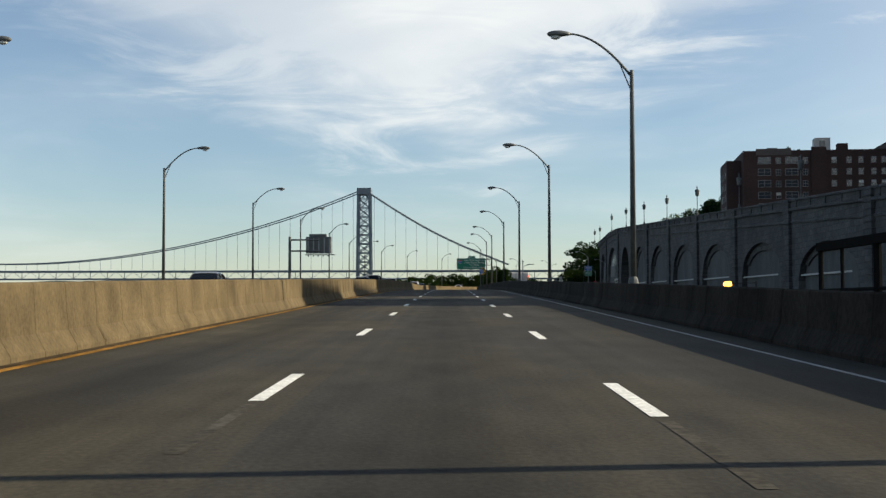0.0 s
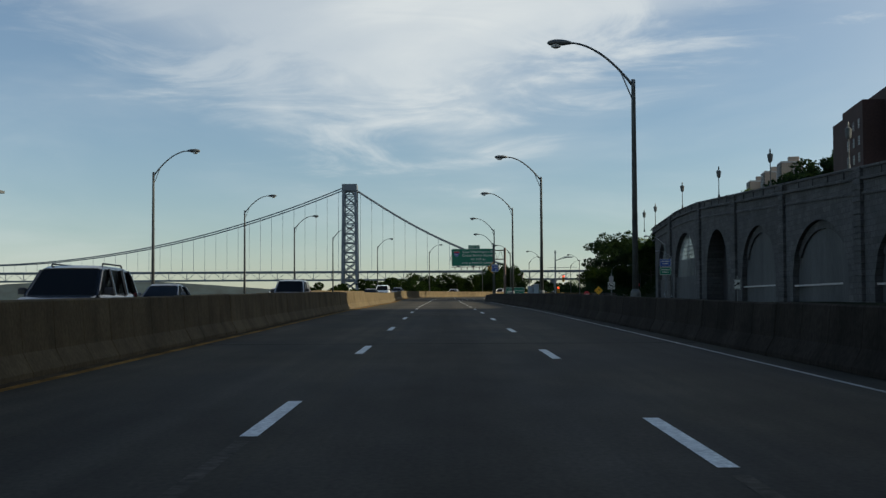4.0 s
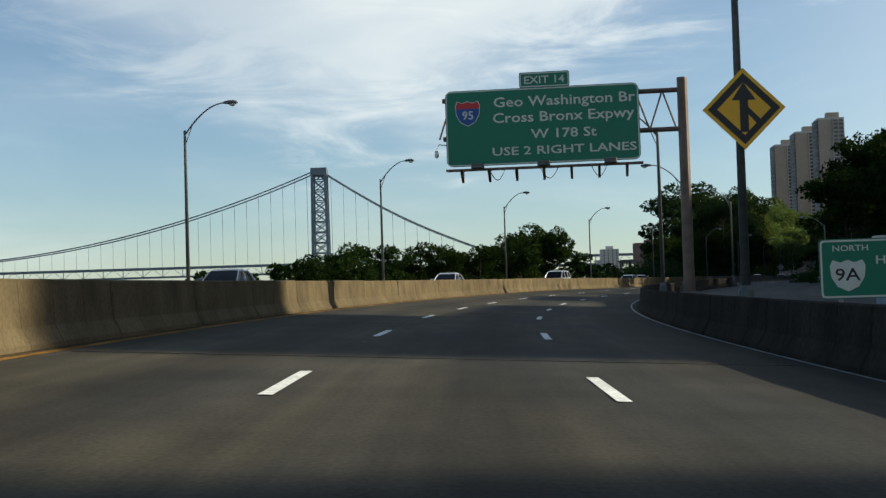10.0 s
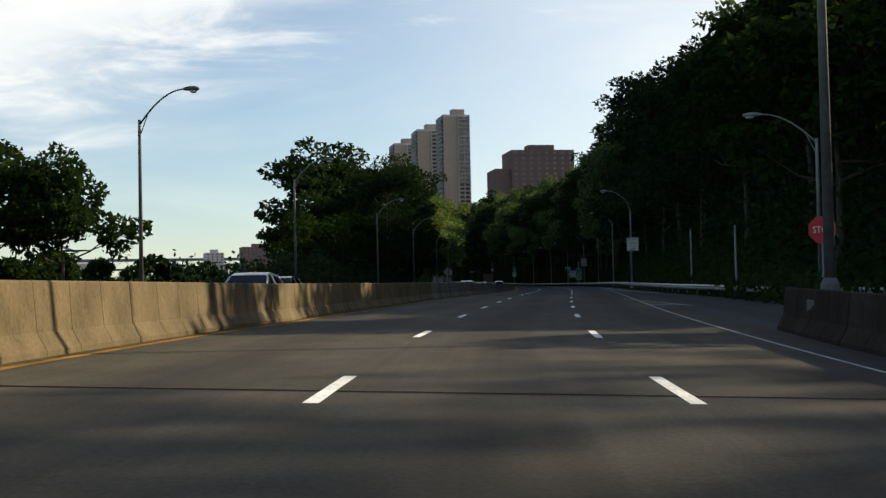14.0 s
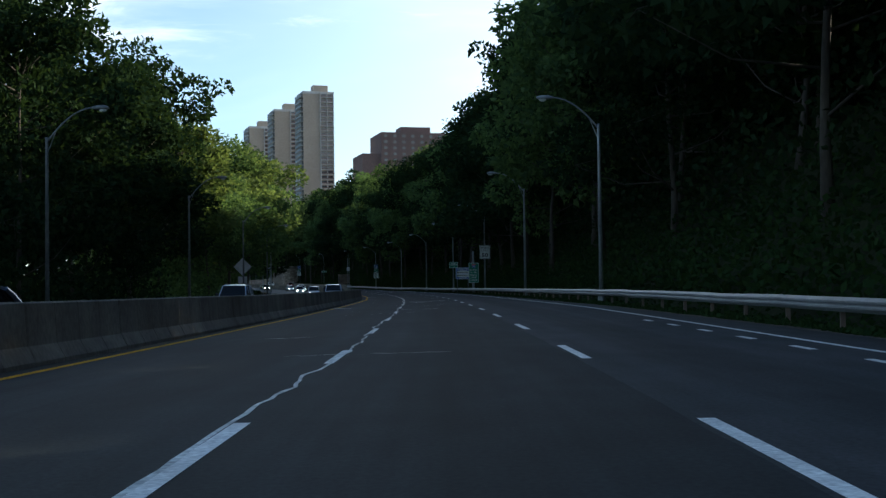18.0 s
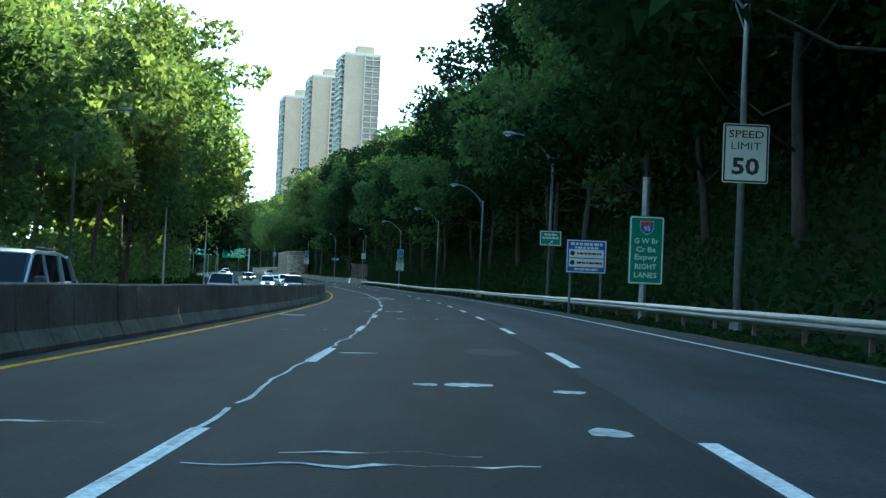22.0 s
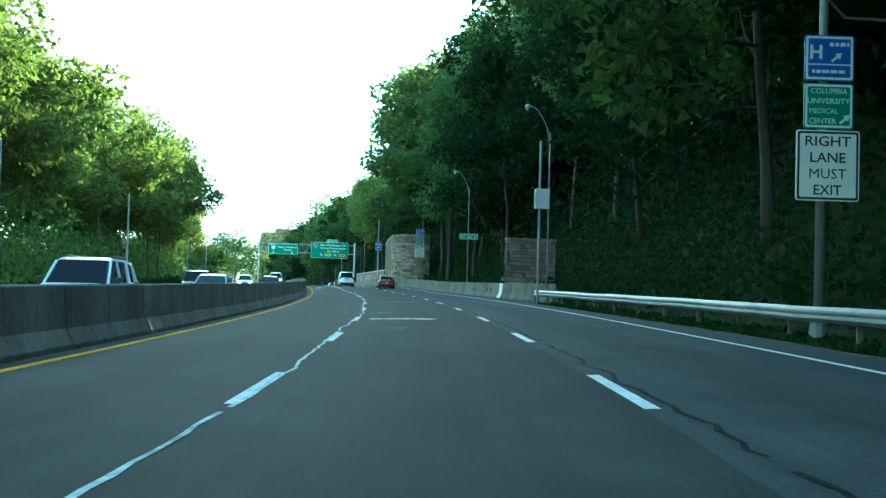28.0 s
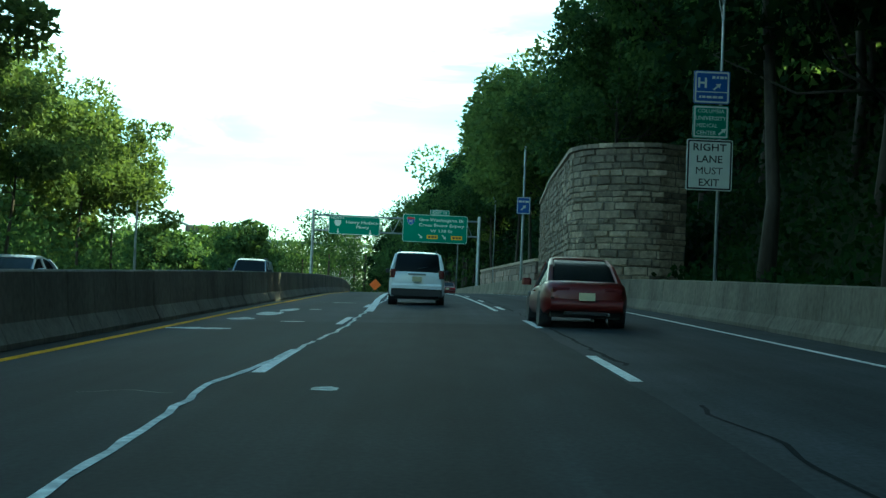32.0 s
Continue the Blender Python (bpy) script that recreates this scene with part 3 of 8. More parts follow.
def strip(s, e, la, lb, z, step=3.0):
    """A ribbon of the road's surface; la and lb may be functions of the station."""
    g = Geo()
    fa = la if callable(la) else (lambda q: la)
    fb = lb if callable(lb) else (lambda q: lb)
    st = stations(s, e, step)
    v = []
    for q in st:
        v += [R(q, fa(q), z), R(q, fb(q), z)]
    g.lane = [(f(q), q, 0.0) for q in st for f in (fa, fb)]
    return g.add(v, [(2 * i, 2 * i + 1, 2 * i + 3, 2 * i + 2) for i in range(len(st) - 1)])


def lerp(*pts):
    a = np.array(pts)
    return lambda s: float(np.interp(s, a[:, 0], a[:, 1]))


def smooth(a, b, x):
    t = min(1.0, max(0.0, (x - a) / (b - a)))
    return t * t * (3 - 2 * t)

# ---- ground and water ----
RAMP_L = lerp((330, 20), (380, 20), (430, 15.5), (450, 11.5), (480, 9.2), (520, 7.5), (560, 7.1), (620, 6.5), (840, 6.45), (858, 7.2), (1300, 7.0))


HILL_FOOT = lerp((362, 52), (400, 46), (425, 24), (445, 14), (470, 10.2), (530, 9.0), (1300, 9.0))


def ground_z(s, l):
    """Height of the ground over the road's own height."""
    if l >= 0:
        e = HILL_FOOT(s)
        hill = smooth(362, 405, s)
        t = max(0.0, l - e)
        rise = 0.9 * smooth(0, 2.5, t) + (0.86 + 0.12 * smooth(470, 520, s)) * max(0.0, t - 2.0)
        cap = 46 + 16 * smooth(470, 530, s) * (1 - smooth(700, 800, s))
        rise = cap * (1 - math.exp(-rise / cap))
        bumps = 0.8 * noise.noise(Vector((s * 0.05, l * 0.08, 0))) * smooth(3, 12, t)
        return hill * (rise + bumps) - 0.14
    t = -l - 20.2
    if t < 0:
        return -0.14
    shore = 1 - smooth(345, 420, s)
    z_river = -0.7 * t
    z_land = -0.4 * smooth(0, 4, t) - 0.05 * max(0, t - 4) + 0.4 * noise.noise(Vector((s * 0.05, l * 0.07, 3)))
    zr = zroad(s)
    return max(-13.5 - zr, -0.14 + shore * z_river + (1 - shore) * z_land)


LCOL = [-260, -180, -120, -85, -62, -48, -38, -32, -28, -24.5, -22, -20.4, -12, -2, 6, 8.9, 9.6, 10.4, 11.5, 13, 15, 17.5, 20.5, 24, 28, 33, 39, 47, 57, 70, 90, 130, 190, 250]
g = Geo()
SROW = stations(S0, S1, 6)
for q in SROW:
    for l in LCOL:
        p = R(q, l)
        g.v.append((p.x, p.y, p.z + ground_z(q, l)))
nl = len(LCOL)
g.f = [(i * nl + j, i * nl + j + 1, (i + 1) * nl + j + 1, (i + 1) * nl + j) for i in range(len(SROW) - 1) for j in range(nl - 1)]
tagged(part("ground", g, GRASSY, smooth=True), "rough grassy roadside ground rising into a wooded slope", "ground", kind="structure")
g = Geo().add([(-4800, -3000, -9), (4800, -3000, -9), (4800, 4800, -9), (-4800, 4800, -9)], [(0, 1, 2, 3)])
tagged(part("water", g, WATER), "wide pale river under a bright sky", "river", kind="structure")
g = Geo()
g.add([(330, -1500, 7), (4000, -1500, 7), (4000, 4000, 3), (60, 4000, 3), (-20, 1800, 1), (120, 1228, 0), (330, 1150, 6)], [(0, 1, 2, 3, 4, 5, 6)])
g.add([(200, -1500, -6), (345, -1500, -6), (345, 1150, -3), (200, 1150, -3)], [(0, 1, 2, 3)])
tagged(part("ground_far", g, SOIL), "wooded land beyond the slope", "ground", kind="structure")

# ---- road surface ----
OFF = lerp((0, -0.05), (37, 0.05), (188, 0.05), (270, -0.1), (289, -0.3), (323, -0.45), (350, -0.3), (384, 0.1), (440, 0.1), (501, 0.05), (550, 0.03), (634, 0.08), (710, 0.05), (800, 0.04), (850, 0.1), (915, 0.18))
LB = lambda q: OFF(q) - lerp((0, 5.7), (240, 5.82), (293, 6.24), (384, 6.02), (425, 6.47), (484, 6.6), (524, 6.85), (560, 6.9), (634, 6.2), (700, 5.95), (1300, 5.88))(q)
LEFT = lambda q: LB(q) - 0.3
tagged(part("road", strip(S0, 484, LEFT, 5.9, 0.0, 2), ROAD_OLD), "worn grey-brown three-lane roadway on a viaduct", "road", kind="structure")
ROAD = bpy.data.objects["road"]
g = strip(340, 425, 5.9, RAMP_L, 0.0, 3).join(strip(425, 484, 5.9, RAMP_L, 0.0, 3))
tagged(part("road_ramp", g, ROAD_RIGHT), "grey asphalt slip road joining from beyond the barrier", "road", kind="structure")
SEAM = lambda q: OFF(q) + 1.8 + 0.06 * noise.noise(Vector((q * 0.4, 0, 0)))
tagged(part("road_crest", strip(925.0, S1, LEFT, SEAM, 0.0, 1), ROAD_RIGHT), "lighter grey asphalt beyond a transverse seam at the crest", "road", kind="structure")
tagged(part("road_dark", strip(484, 925.0, LEFT, SEAM, 0.0, 1), ROAD_NEW), "dark resurfaced asphalt lanes with sealed cracks", "road", kind="structure")
DARK = bpy.data.objects["road_dark"]
tagged(part("road_side", strip(484, S1, SEAM, RAMP_L, 0.0, 1), ROAD_RIGHT), "lighter grey asphalt of the outer lane", "road", kind="structure")
SIDE = bpy.data.objects["road_side"]
tagged(part("road_opposing", strip(S0, S1, -20.2, -7.2, 0.0, 4), ROAD_FAR), "opposing carriageway behind the median barrier", "road", kind="structure")

g = strip(500, 858, RAMP_L, lambda q: RAMP_L(q) + 0.75 + 0.25 * noise.noise(Vector((q * 0.3, 2, 0))), -0.015, 0.6)
for i_v in range(1, len(g.v), 2):
    g.v[i_v] = (g.v[i_v][0], g.v[i_v][1], g.v[i_v][2] - 0.06)
g.lane = None
tagged(part("gravel_verge", g, GRAVEL), "pale strip of grit and dirt along the road edge", "verge", kind="structure")
# painted lines
LINE_L = lambda q: OFF(q) - lerp((0, 1.72), (430, 1.76), (501, 1.9), (560, 1.98), (634, 1.9), (885, 1.89), (900, 2.0), (914, 2.22), (950, 2.38), (1300, 2.4))(q)
LINE_R = lambda q: OFF(q) + lerp((0, 1.72), (190, 1.74), (215, 1.87), (268, 1.82), (290, 1.73), (430, 1.76), (501, 1.9), (560, 1.98), (634, 1.9), (1300, 1.88))(q)
EDGE_W = lambda q: OFF(q) + lerp((0, 4.65), (190, 4.9), (270, 5.1), (293, 5.35), (323, 5.35), (384, 4.75), (430, 4.75), (470, 5.2), (484, 5.3))(q)
EDGE_W2 = lambda q: OFF(q) + lerp((484, 8.0), (505, 6.8), (524, 6.15), (560, 6.2), (610, 5.7), (640, 5.52), (1300, 5.46))(q)
EDGE_Y = lambda q: OFF(q) - lerp((0, 5.38), (240, 5.5), (293, 5.92), (340, 5.8), (384, 5.7), (425, 6.15), (524, 6.35), (560, 6.4), (634, 5.62), (700, 5.45), (1300, 5.42))(q)
part("edge_line", strip(S0, 484, lambda q: EDGE_W(q) - 0.04, lambda q: EDGE_W(q) + 0.04, 0.005, 3), PAINT_WORN, ROAD, "worn white edge line")
part("edge_line", strip(484, S1, lambda q: EDGE_W2(q) - 0.06, lambda q: EDGE_W2(q) + 0.06, 0.005, 3), PAINT_WHITE, SIDE, "white edge line")
part("yellow_line", strip(S0, 484, lambda q: EDGE_Y(q) - 0.085, lambda q: EDGE_Y(q) + 0.085, 0.005, 3), YELLOW_WORN, ROAD, "worn yellow edge line")
part("gutter_dust", strip(S0, 484, lambda q: LB(q) - 0.02, lambda q: EDGE_Y(q) - 0.02 + 0.14 * noise.noise(Vector((q * 0.9, 3, 0))), 0.003, 0.6), DUST, ROAD, "brown dust against the barrier foot")
part("yellow_line", strip(484, S1, lambda q: EDGE_Y(q) - 0.085, lambda q: EDGE_Y(q) + 0.085, 0.005, 3), PAINT_YELLOW, DARK, "yellow edge line")
DASH_OLD = [(-9, -102), (0, 10), (7, 98), (14, 187), (21, 276), (23, 296.8), (25, 323.2), (27, 346), (30, 383.5), (32, 407.3), (34, 432.2), (38, 480)]
DASH_NEW = [(39, 488.3), (40, 500.5), (44, 549.5), (46, 574.5), (48, 598.5), (53, 661), (57, 709.5), (63, 785), (64, 797.8), (66, 822), (68, 848), (69, 860.3), (71, 885.5), (73, 911), (90, 1120)]
for side in (0, 1):
    for at_, ln, shift, own in ((DASH_OLD, 3.15, lerp((0, 1.2), (37, 1.7), (150, 1.9), (176, 2.7), (192, 2.4), (250, -0.4), (266, -1.5), (280, -0.9), (300, 0.3), (325, -0.7), (395, -1.0), (440, 0.9)), ROAD), (DASH_NEW, 4.0, lerp((484, 0.5), (1300, 0.5)), DARK)):
        da = np.array(at_)
        for k in range(int(da[0, 0]), int(da[-1, 0])):
            s = float(np.interp(k, da[:, 0], da[:, 1]))
            s += shift(s) if side == 0 else 0
            fl = LINE_L if side == 0 else LINE_R
            part("lane_dash", strip(s, s + ln, lambda q: fl(q) - 0.075, lambda q: fl(q) + 0.075, 0.006, 1.5), PAINT_WHITE, own)
            # worn remains of older paint
            if at_ is DASH_OLD and k % 3 == 0:
                part("old_dash", strip(s - 3.4, s - 0.3, lambda q: fl(q) - 0.06, lambda q: fl(q) + 0.06, 0.004, 1.5), PAINT_OLD, own, "faint worn paint")
# solid lines before the exit, and a filled joint as wide as a hand
part("solid_line", strip(934, 1015, lambda q: LINE_R(q) - 0.38, lambda q: LINE_R(q) - 0.24, 0.0075, 3), PAINT_WHITE, DARK)
FORK = lerp((932, -1.85), (950, -2.22), (975, -2.3))
part("solid_line", strip(932, 975, lambda q: FORK(q) - 0.12, lambda q: FORK(q) + 0.12, 0.0075, 2), PAINT_WHITE, DARK)
# short dotted line and hatching where the slip road joins
for k in range(16):
    s = 486 + k * 3.6
    part("lane_dash", strip(s, s + 1.2, 5.36 + 0.002 * (s - 486), 5.5 + 0.002 * (s - 486), 0.006, 1.2), PAINT_WHITE, SIDE)
GORE = lambda q: 6.6 - (q - 446.4) * 0.108
for k in range(9):
    s = 448.2 + k * 1.75
    a, e = EDGE_W(s), GORE(s - 0.7)
    g = Geo().add([R(s, a, 0.006), R(s + 0.28, a, 0.006), R(s - 0.42, e, 0.006), R(s - 0.7, e, 0.006)], [(0, 1, 2, 3)])
    part("hatch_stripe", g, PAINT_WORN, ROAD)
part("gore_line", strip(446.4, 464, lambda q: GORE(q) - 0.05, lambda q: GORE(q) + 0.05, 0.006, 3), PAINT_WORN, ROAD)
part("slip_line", strip(433, 441.5, lambda q: 7.9 - (q - 440.9) * 0.6, lambda q: 8.0 - (q - 440.9) * 0.6, 0.006, 1.5), PAINT_WORN, ROAD)



# ---- sealed cracks and patches ----
def wander(s0, s1, fl, w, step=0.5, z=0.007, amp=0.12, fr=0.5):
    """A ribbon of crack filler that wanders along the road."""
    g, v = Geo(), []
    st = stations(s0, s1, step)
    for q in st:
        c = fl(q) + amp * noise.noise(Vector((q * fr, 7, 0))) + amp * 0.5 * noise.noise(Vector((q * fr * 3.1, 3, 0)))
        ww = w * (0.7 + 0.9 * abs(noise.noise(Vector((q * 0.9, 1, 0)))))
        v += [R(q, c - ww / 2, z), R(q, c + ww / 2, z)]
    return g.add(v, [(2 * i, 2 * i + 1, 2 * i + 3, 2 * i + 2) for i in range(len(st) - 1)])


KINK = lerp((898, 0), (904, 0.02), (907.4, -0.06), (909.3, -0.22), (910.9, -0.22), (912.3, -0.08), (917.6, 0.05), (925, 0.2), (935, 0.3))
for k, s in enumerate(np.arange(486, 1010, 24.0)):
    part("crack_filler", wander(s, s + 23.6, lambda q: LINE_L(q) - 0.03 - 0.07 * math.sin(q * 0.21) + KINK(q), 0.06 if s < 870 else 0.095), SEAL, DARK, "pale crack filler along the lane joint")

# dark tar seam beside the outer lane line
rs = random.Random(8)
s = 655.0
while s < 1000:
    n = rs.uniform(5, 15)
    part("tar_seam", wander(s, s + n, lambda q: LINE_R(q) + 0.2, rs.uniform(0.05, 0.1), 0.35, 0.0065, 0.13, 0.7), TAR_WORN, SIDE, "dark tar seam along the lane joint")
    s += n + rs.uniform(0.3, 5)


def across(s, l0, l1, w, own=None, mat=None):
    g, v = Geo(), []
    n = max(4, int((l1 - l0) / 0.15))
    for i in range(n + 1):
        l = l0 + (l1 - l0) * i / n
        c = s + 0.12 * noise.noise(Vector((l * 0.9, s, 0)))
        ww = w * (0.35 + 1.1 * abs(noise.noise(Vector((l * 1.3, s, 2))))) * (0.3 + 0.7 * math.sin(math.pi * i / n))
        if noise.noise(Vector((l * 2.2, s * 0.7, 9))) < -0.02:
            ww *= 0.08
        c += 0.25 * noise.noise(Vector((l * 2.6, s, 4)))
        v += [R(c - ww / 2, l, 0.0075), R(c + ww / 2, l, 0.0075)]
    g.add(v, [(2 * i, 2 * i + 2, 2 * i + 3, 2 * i + 1) for i in range(n)])
    part("crack_filler", g, mat or SEAL, own or DARK, "pale crack filler across the lanes")


for s, l0, l1, w in ((536.5, -5.0, -3.0, 0.2), (528, -3.1, 0.2, 0.1), (561, -4.6, -3.4, 0.15), (562.6, -4.0, -0.8, 0.12), (569.3, -4.5, -3.6, 0.1), (586.5, -4.0, 1.4, 0.09), (605.3, -4.6, -2.6, 0.14),
                     (605.2, -1.2, -0.1, 0.3), (628.3, -4.6, -2.6, 0.16), (626.1, -1.6, 0.65, 0.16), (626.7, -1.05, 0.3, 0.12), (649.5, -4.8, -2.5, 0.12), (694.0, -3.2, -0.4, 0.14), (691.5, -0.95, 0.35, 0.2),
                     (718.5, -0.6, 1.4, 0.22), (727, -3.8, 1.5, 0.16), (783, -3.4, -0.9, 0.14), (778.5, -0.9, 1.2, 0.16), (816.9, -0.95, 0.85, 0.3), (831.6, -4.2, 1.0, 0.14), (853, -3.3, -1.3, 0.2), (883, -4.8, -2.7, 0.22),
                     (896, -4.2, -2.6, 0.4), (904, -4.6, -3.0, 0.5), (909.2, -3.3, -2.4, 0.2), (672, -4.7, -2.6, 0.1), (942, -4.2, -2.7, 0.9)):
    across(s, l0, l1, w)


def pad(s, l0, l1, depth):
    """A solid smear of crack filler with a ragged outline."""
    n = max(6, int((l1 - l0) / 0.05))
    v = []
    for i in range(n + 1):
        l = l0 + (l1 - l0) * i / n
        k = (math.sin(math.pi * (i + 0.35) / (n + 0.7))) ** 0.45 * depth / 2
        for sg_ in (-1, 1):
            e_ = k * (0.72 + 0.55 * noise.noise(Vector((l * 3.5, s, sg_))) + 0.4 * noise.noise(Vector((l * 13, s, sg_))))
            v.append(R(s + sg_ * max(0.01, e_), l, 0.0078))
    part("filler_pad", Geo().add(v, [(2 * i, 2 * i + 2, 2 * i + 3, 2 * i + 1) for i in range(n)]), SEAL, DARK, "pale ragged smear of crack filler")


for s, l0, l1, dp_ in ((570.1, -1.85, -1.25, 0.35), (570.0, -0.7, 0.15, 0.4), (580.3, -0.7, -0.2, 0.2), (580.4, 0.2, 0.7, 0.25), (632.6, -0.28, 0.0, 0.6), (632.6, 0.08, 0.64, 0.7), (631.8, 1.25, 1.6, 0.5), (628.0, 1.18, 1.5, 0.8),
                       (639, -1.6, -0.95, 0.3), (600.2, 0.75, 1.35, 0.6), (599.2, 1.2, 1.6, 0.4), (597.6, -1.0, -0.4, 0.7), (824.2, -1.44, -1.04, 1.4), (824.2, -1.0, -0.44, 1.5), (824.3, -0.46, -0.2, 1.7), (824.0, -0.2, 0.57, 1.8), (853.0, -1.25, -0.7, 0.3), (853.1, -0.75, 0.12, 0.8), (852.9, 0.15, 0.85, 0.7),
                       (867.5, -0.12, 0.3, 1.0), (909.7, -1.24, -0.98, 0.5), (921.3, -5.15, -3.92, 0.9), (926, -4.75, -4.15, 1.5), (929.5, -4.55, -3.95, 3.2), (932.6, -4.3, -3.85, 2.6), (933.2, -3.6, -3.25, 0.8),
                       (924.8, -3.42, -2.9, 0.5), (660.7, -1.02, -0.68, 0.45), (661.2, -0.48, -0.38, 0.3), (660.9, 0.25, 0.42, 0.4), (661.0, -0.1, -0.02, 0.3), (672, -2.45, -2.2, 0.5), (677.7, -0.6, -0.2, 0.4)):
    pad(s, l0, l1, dp_)


def ring(s, l, a, b, w, own):
    """A wobbly closed loop of crack filler round a patch."""
    g, v = Geo(), []
    n = 72
    for i in range(n + 1):
        t = 2 * math.pi * i / n
        c, sn = math.cos(t), math.sin(t)
        k = 1 + 0.35 * noise.noise(Vector((c * 1.3 + s, sn * 1.3, l))) + 0.16 * noise.noise(Vector((c * 5 + s, sn * 5, l)))
        ww = w * (0.25 + 2.2 * abs(noise.noise(Vector((c * 2 + s, sn * 2, l + 3)))) + 0.9 * abs(noise.noise(Vector((c * 7 + s, sn * 7, l)))))
        for o in (-ww / 2, ww / 2):
            v.append(R(s + (b * k + o) * sn, l + (a * k + o) * c, 0.008))
    g.add(v, [(2 * i, 2 * i + 1, 2 * i + 3, 2 * i + 2) for i in range(n)])
    part("crack_loop", g, SEAL, own, "pale loop of crack filler round a patch")


for s, l, a, b, w in ((601, -0.8, 0.62, 0.75, 0.22), (598.3, -0.75, 0.35, 0.6, 0.2), (601.0, 0.55, 0.42, 0.65, 0.24), (604, 0.6, 0.4, 0.4, 0.12), (617, 0.9, 0.3, 1.0, 0.1), (716.5, -2.0, 0.4, 1.0, 0.18), (715.5, -1.0, 0.55, 0.7, 0.2),
                      (717.5, -0.9, 0.5, 0.8, 0.22), (721, -1.1, 0.45, 0.9, 0.2), (724.5, -0.7, 0.35, 0.8, 0.18), (722, -2.6, 0.4, 0.7, 0.16), (728, -1.8, 0.3, 0.7, 0.14), (672, -1.16, 0.3, 0.8, 0.16)):
    ring(s, l, a, b, w, DARK)
def patch(s, l, a, b, own, mat):
    g = Geo()
    g.add([R(s + b * math.sin(6.283 * i / 16) * (1 + 0.2 * noise.noise(Vector((i, s, 0)))), l + a * math.cos(6.283 * i / 16) * (1 + 0.2 * noise.noise(Vector((i, s, 5)))), 0.005) for i in range(16)], [tuple(range(16))])
    g.lane = [(l, s, 0)] * 16
    part("patch", g, mat, own, "repair patch")


for s, l, a, b in ((713.6, -0.75, 0.22, 0.7), (716.5, 1.2, 0.4, 0.8), (600.5, 0.8, 0.6, 0.55), (597, -0.5, 0.6, 1.0), (640, 1.0, 0.5, 1.2), (770, 0.2, 0.6, 1.4)):
    patch(s, l, a, b, DARK, ROAD_RIGHT)
# drain grates by the yellow line
for s in (583, 663.9, 888):
    gr = tagged(new("drain_grate"), "rusty grey drain grate set in the road edge", "drain grate", kind="")
    gr.matrix_basis = RM(s, EDGE_Y(s) + 0.55, 0.012)
    part("frame", Geo().box(-0.5, 0.5, -0.55, -0.5, -0.01, 0.01).box(-0.5, 0.5, 0.5, 0.55, -0.01, 0.01).box(-0.5, -0.45, -0.5, 0.5, -0.01, 0.01).box(0.45, 0.5, -0.5, 0.5, -0.01, 0.01), SIGN_BACK, gr)
    for k in range(9):
        part("bar", Geo().box(-0.45, 0.45, -0.46 + k * 0.105, -0.41 + k * 0.105, -0.01, 0.008), SIGN_BACK, gr)
# debris beside the median
for s, l, w in ((46, -5.75, 0.4), (118, -5.7, 0.5), (210, -5.75, 0.6), (286, -5.8, 0.5), (399, -5.3, 0.5), (440, -5.6, 0.4)):
    g = Geo().add([R(s + w * math.sin(6.283 * i / 9) * (0.6 + 0.4 * ((i * 7) % 3)), l + 0.12 * math.cos(6.283 * i / 9), 0.02 + 0.02 * (i % 2)) for i in range(9)], [tuple(range(9))])
    tagged(part("road_debris", g, PLASTIC), "flattened dark rag of road debris by the barrier", "debris")

# joints across the viaduct deck
for k, s in enumerate((-20, 40.6, 61, 79, 110, 142, 171, 196.5, 217, 248, 303, 328.5, 352, 385.6, 408, 432.7, 458)):
    g = strip(s, s + 0.14, -6, 5.3, 0.004, 0.1)
    part("deck_joint", g, TAR, ROAD)
    part("deck_joint_edge", strip(s + 0.143, s + 0.175, -6, 5.3, 0.004, 0.05), PAINT_OLD if k % 3 == 2 else CONCRETE_GREY, ROAD)


# ---- concrete barriers ----
def barrier_mesh(name, length, height, mat, both=True):
    """A sloped-face barrier unit lying along y, its road face towards +x at x = 0."""
    t = 0.62 if both else 0.45
    prof = [(0, 0), (0, 0.08), (-0.14, 0.34), (-0.19, height - 0.03), (-0.22, height), (-t + 0.22, height), (-t + 0.19, height - 0.03), (-t + 0.14, 0.34), (-t, 0.08), (-t, 0)]
    g = Geo()
    rings = []
    cuts = [(0.025, 0.02), (0.06, 0.0)]
    for c in (0.26, 0.49, 0.74):
        y = length * c
        cuts += [(y - 0.02, 0.0), (y, 0.014), (y + 0.02, 0.0)]
    cuts += [(length - 0.06, 0.0), (length - 0.025, 0.02)]
    for y, k in cuts:
        lean_ = 0.05 * math.sin(y * 2.3)
        rings.append([(x + (-k if x > -t / 2 else k), y + lean_ * z * (0 if y < 0.1 or y > length - 0.1 else 1), z - (k * 0.6 if z > 0.2 else 0)) for x, z in prof])
    g.rings(rings)
    return fix(mesh_of(name, g, mat))


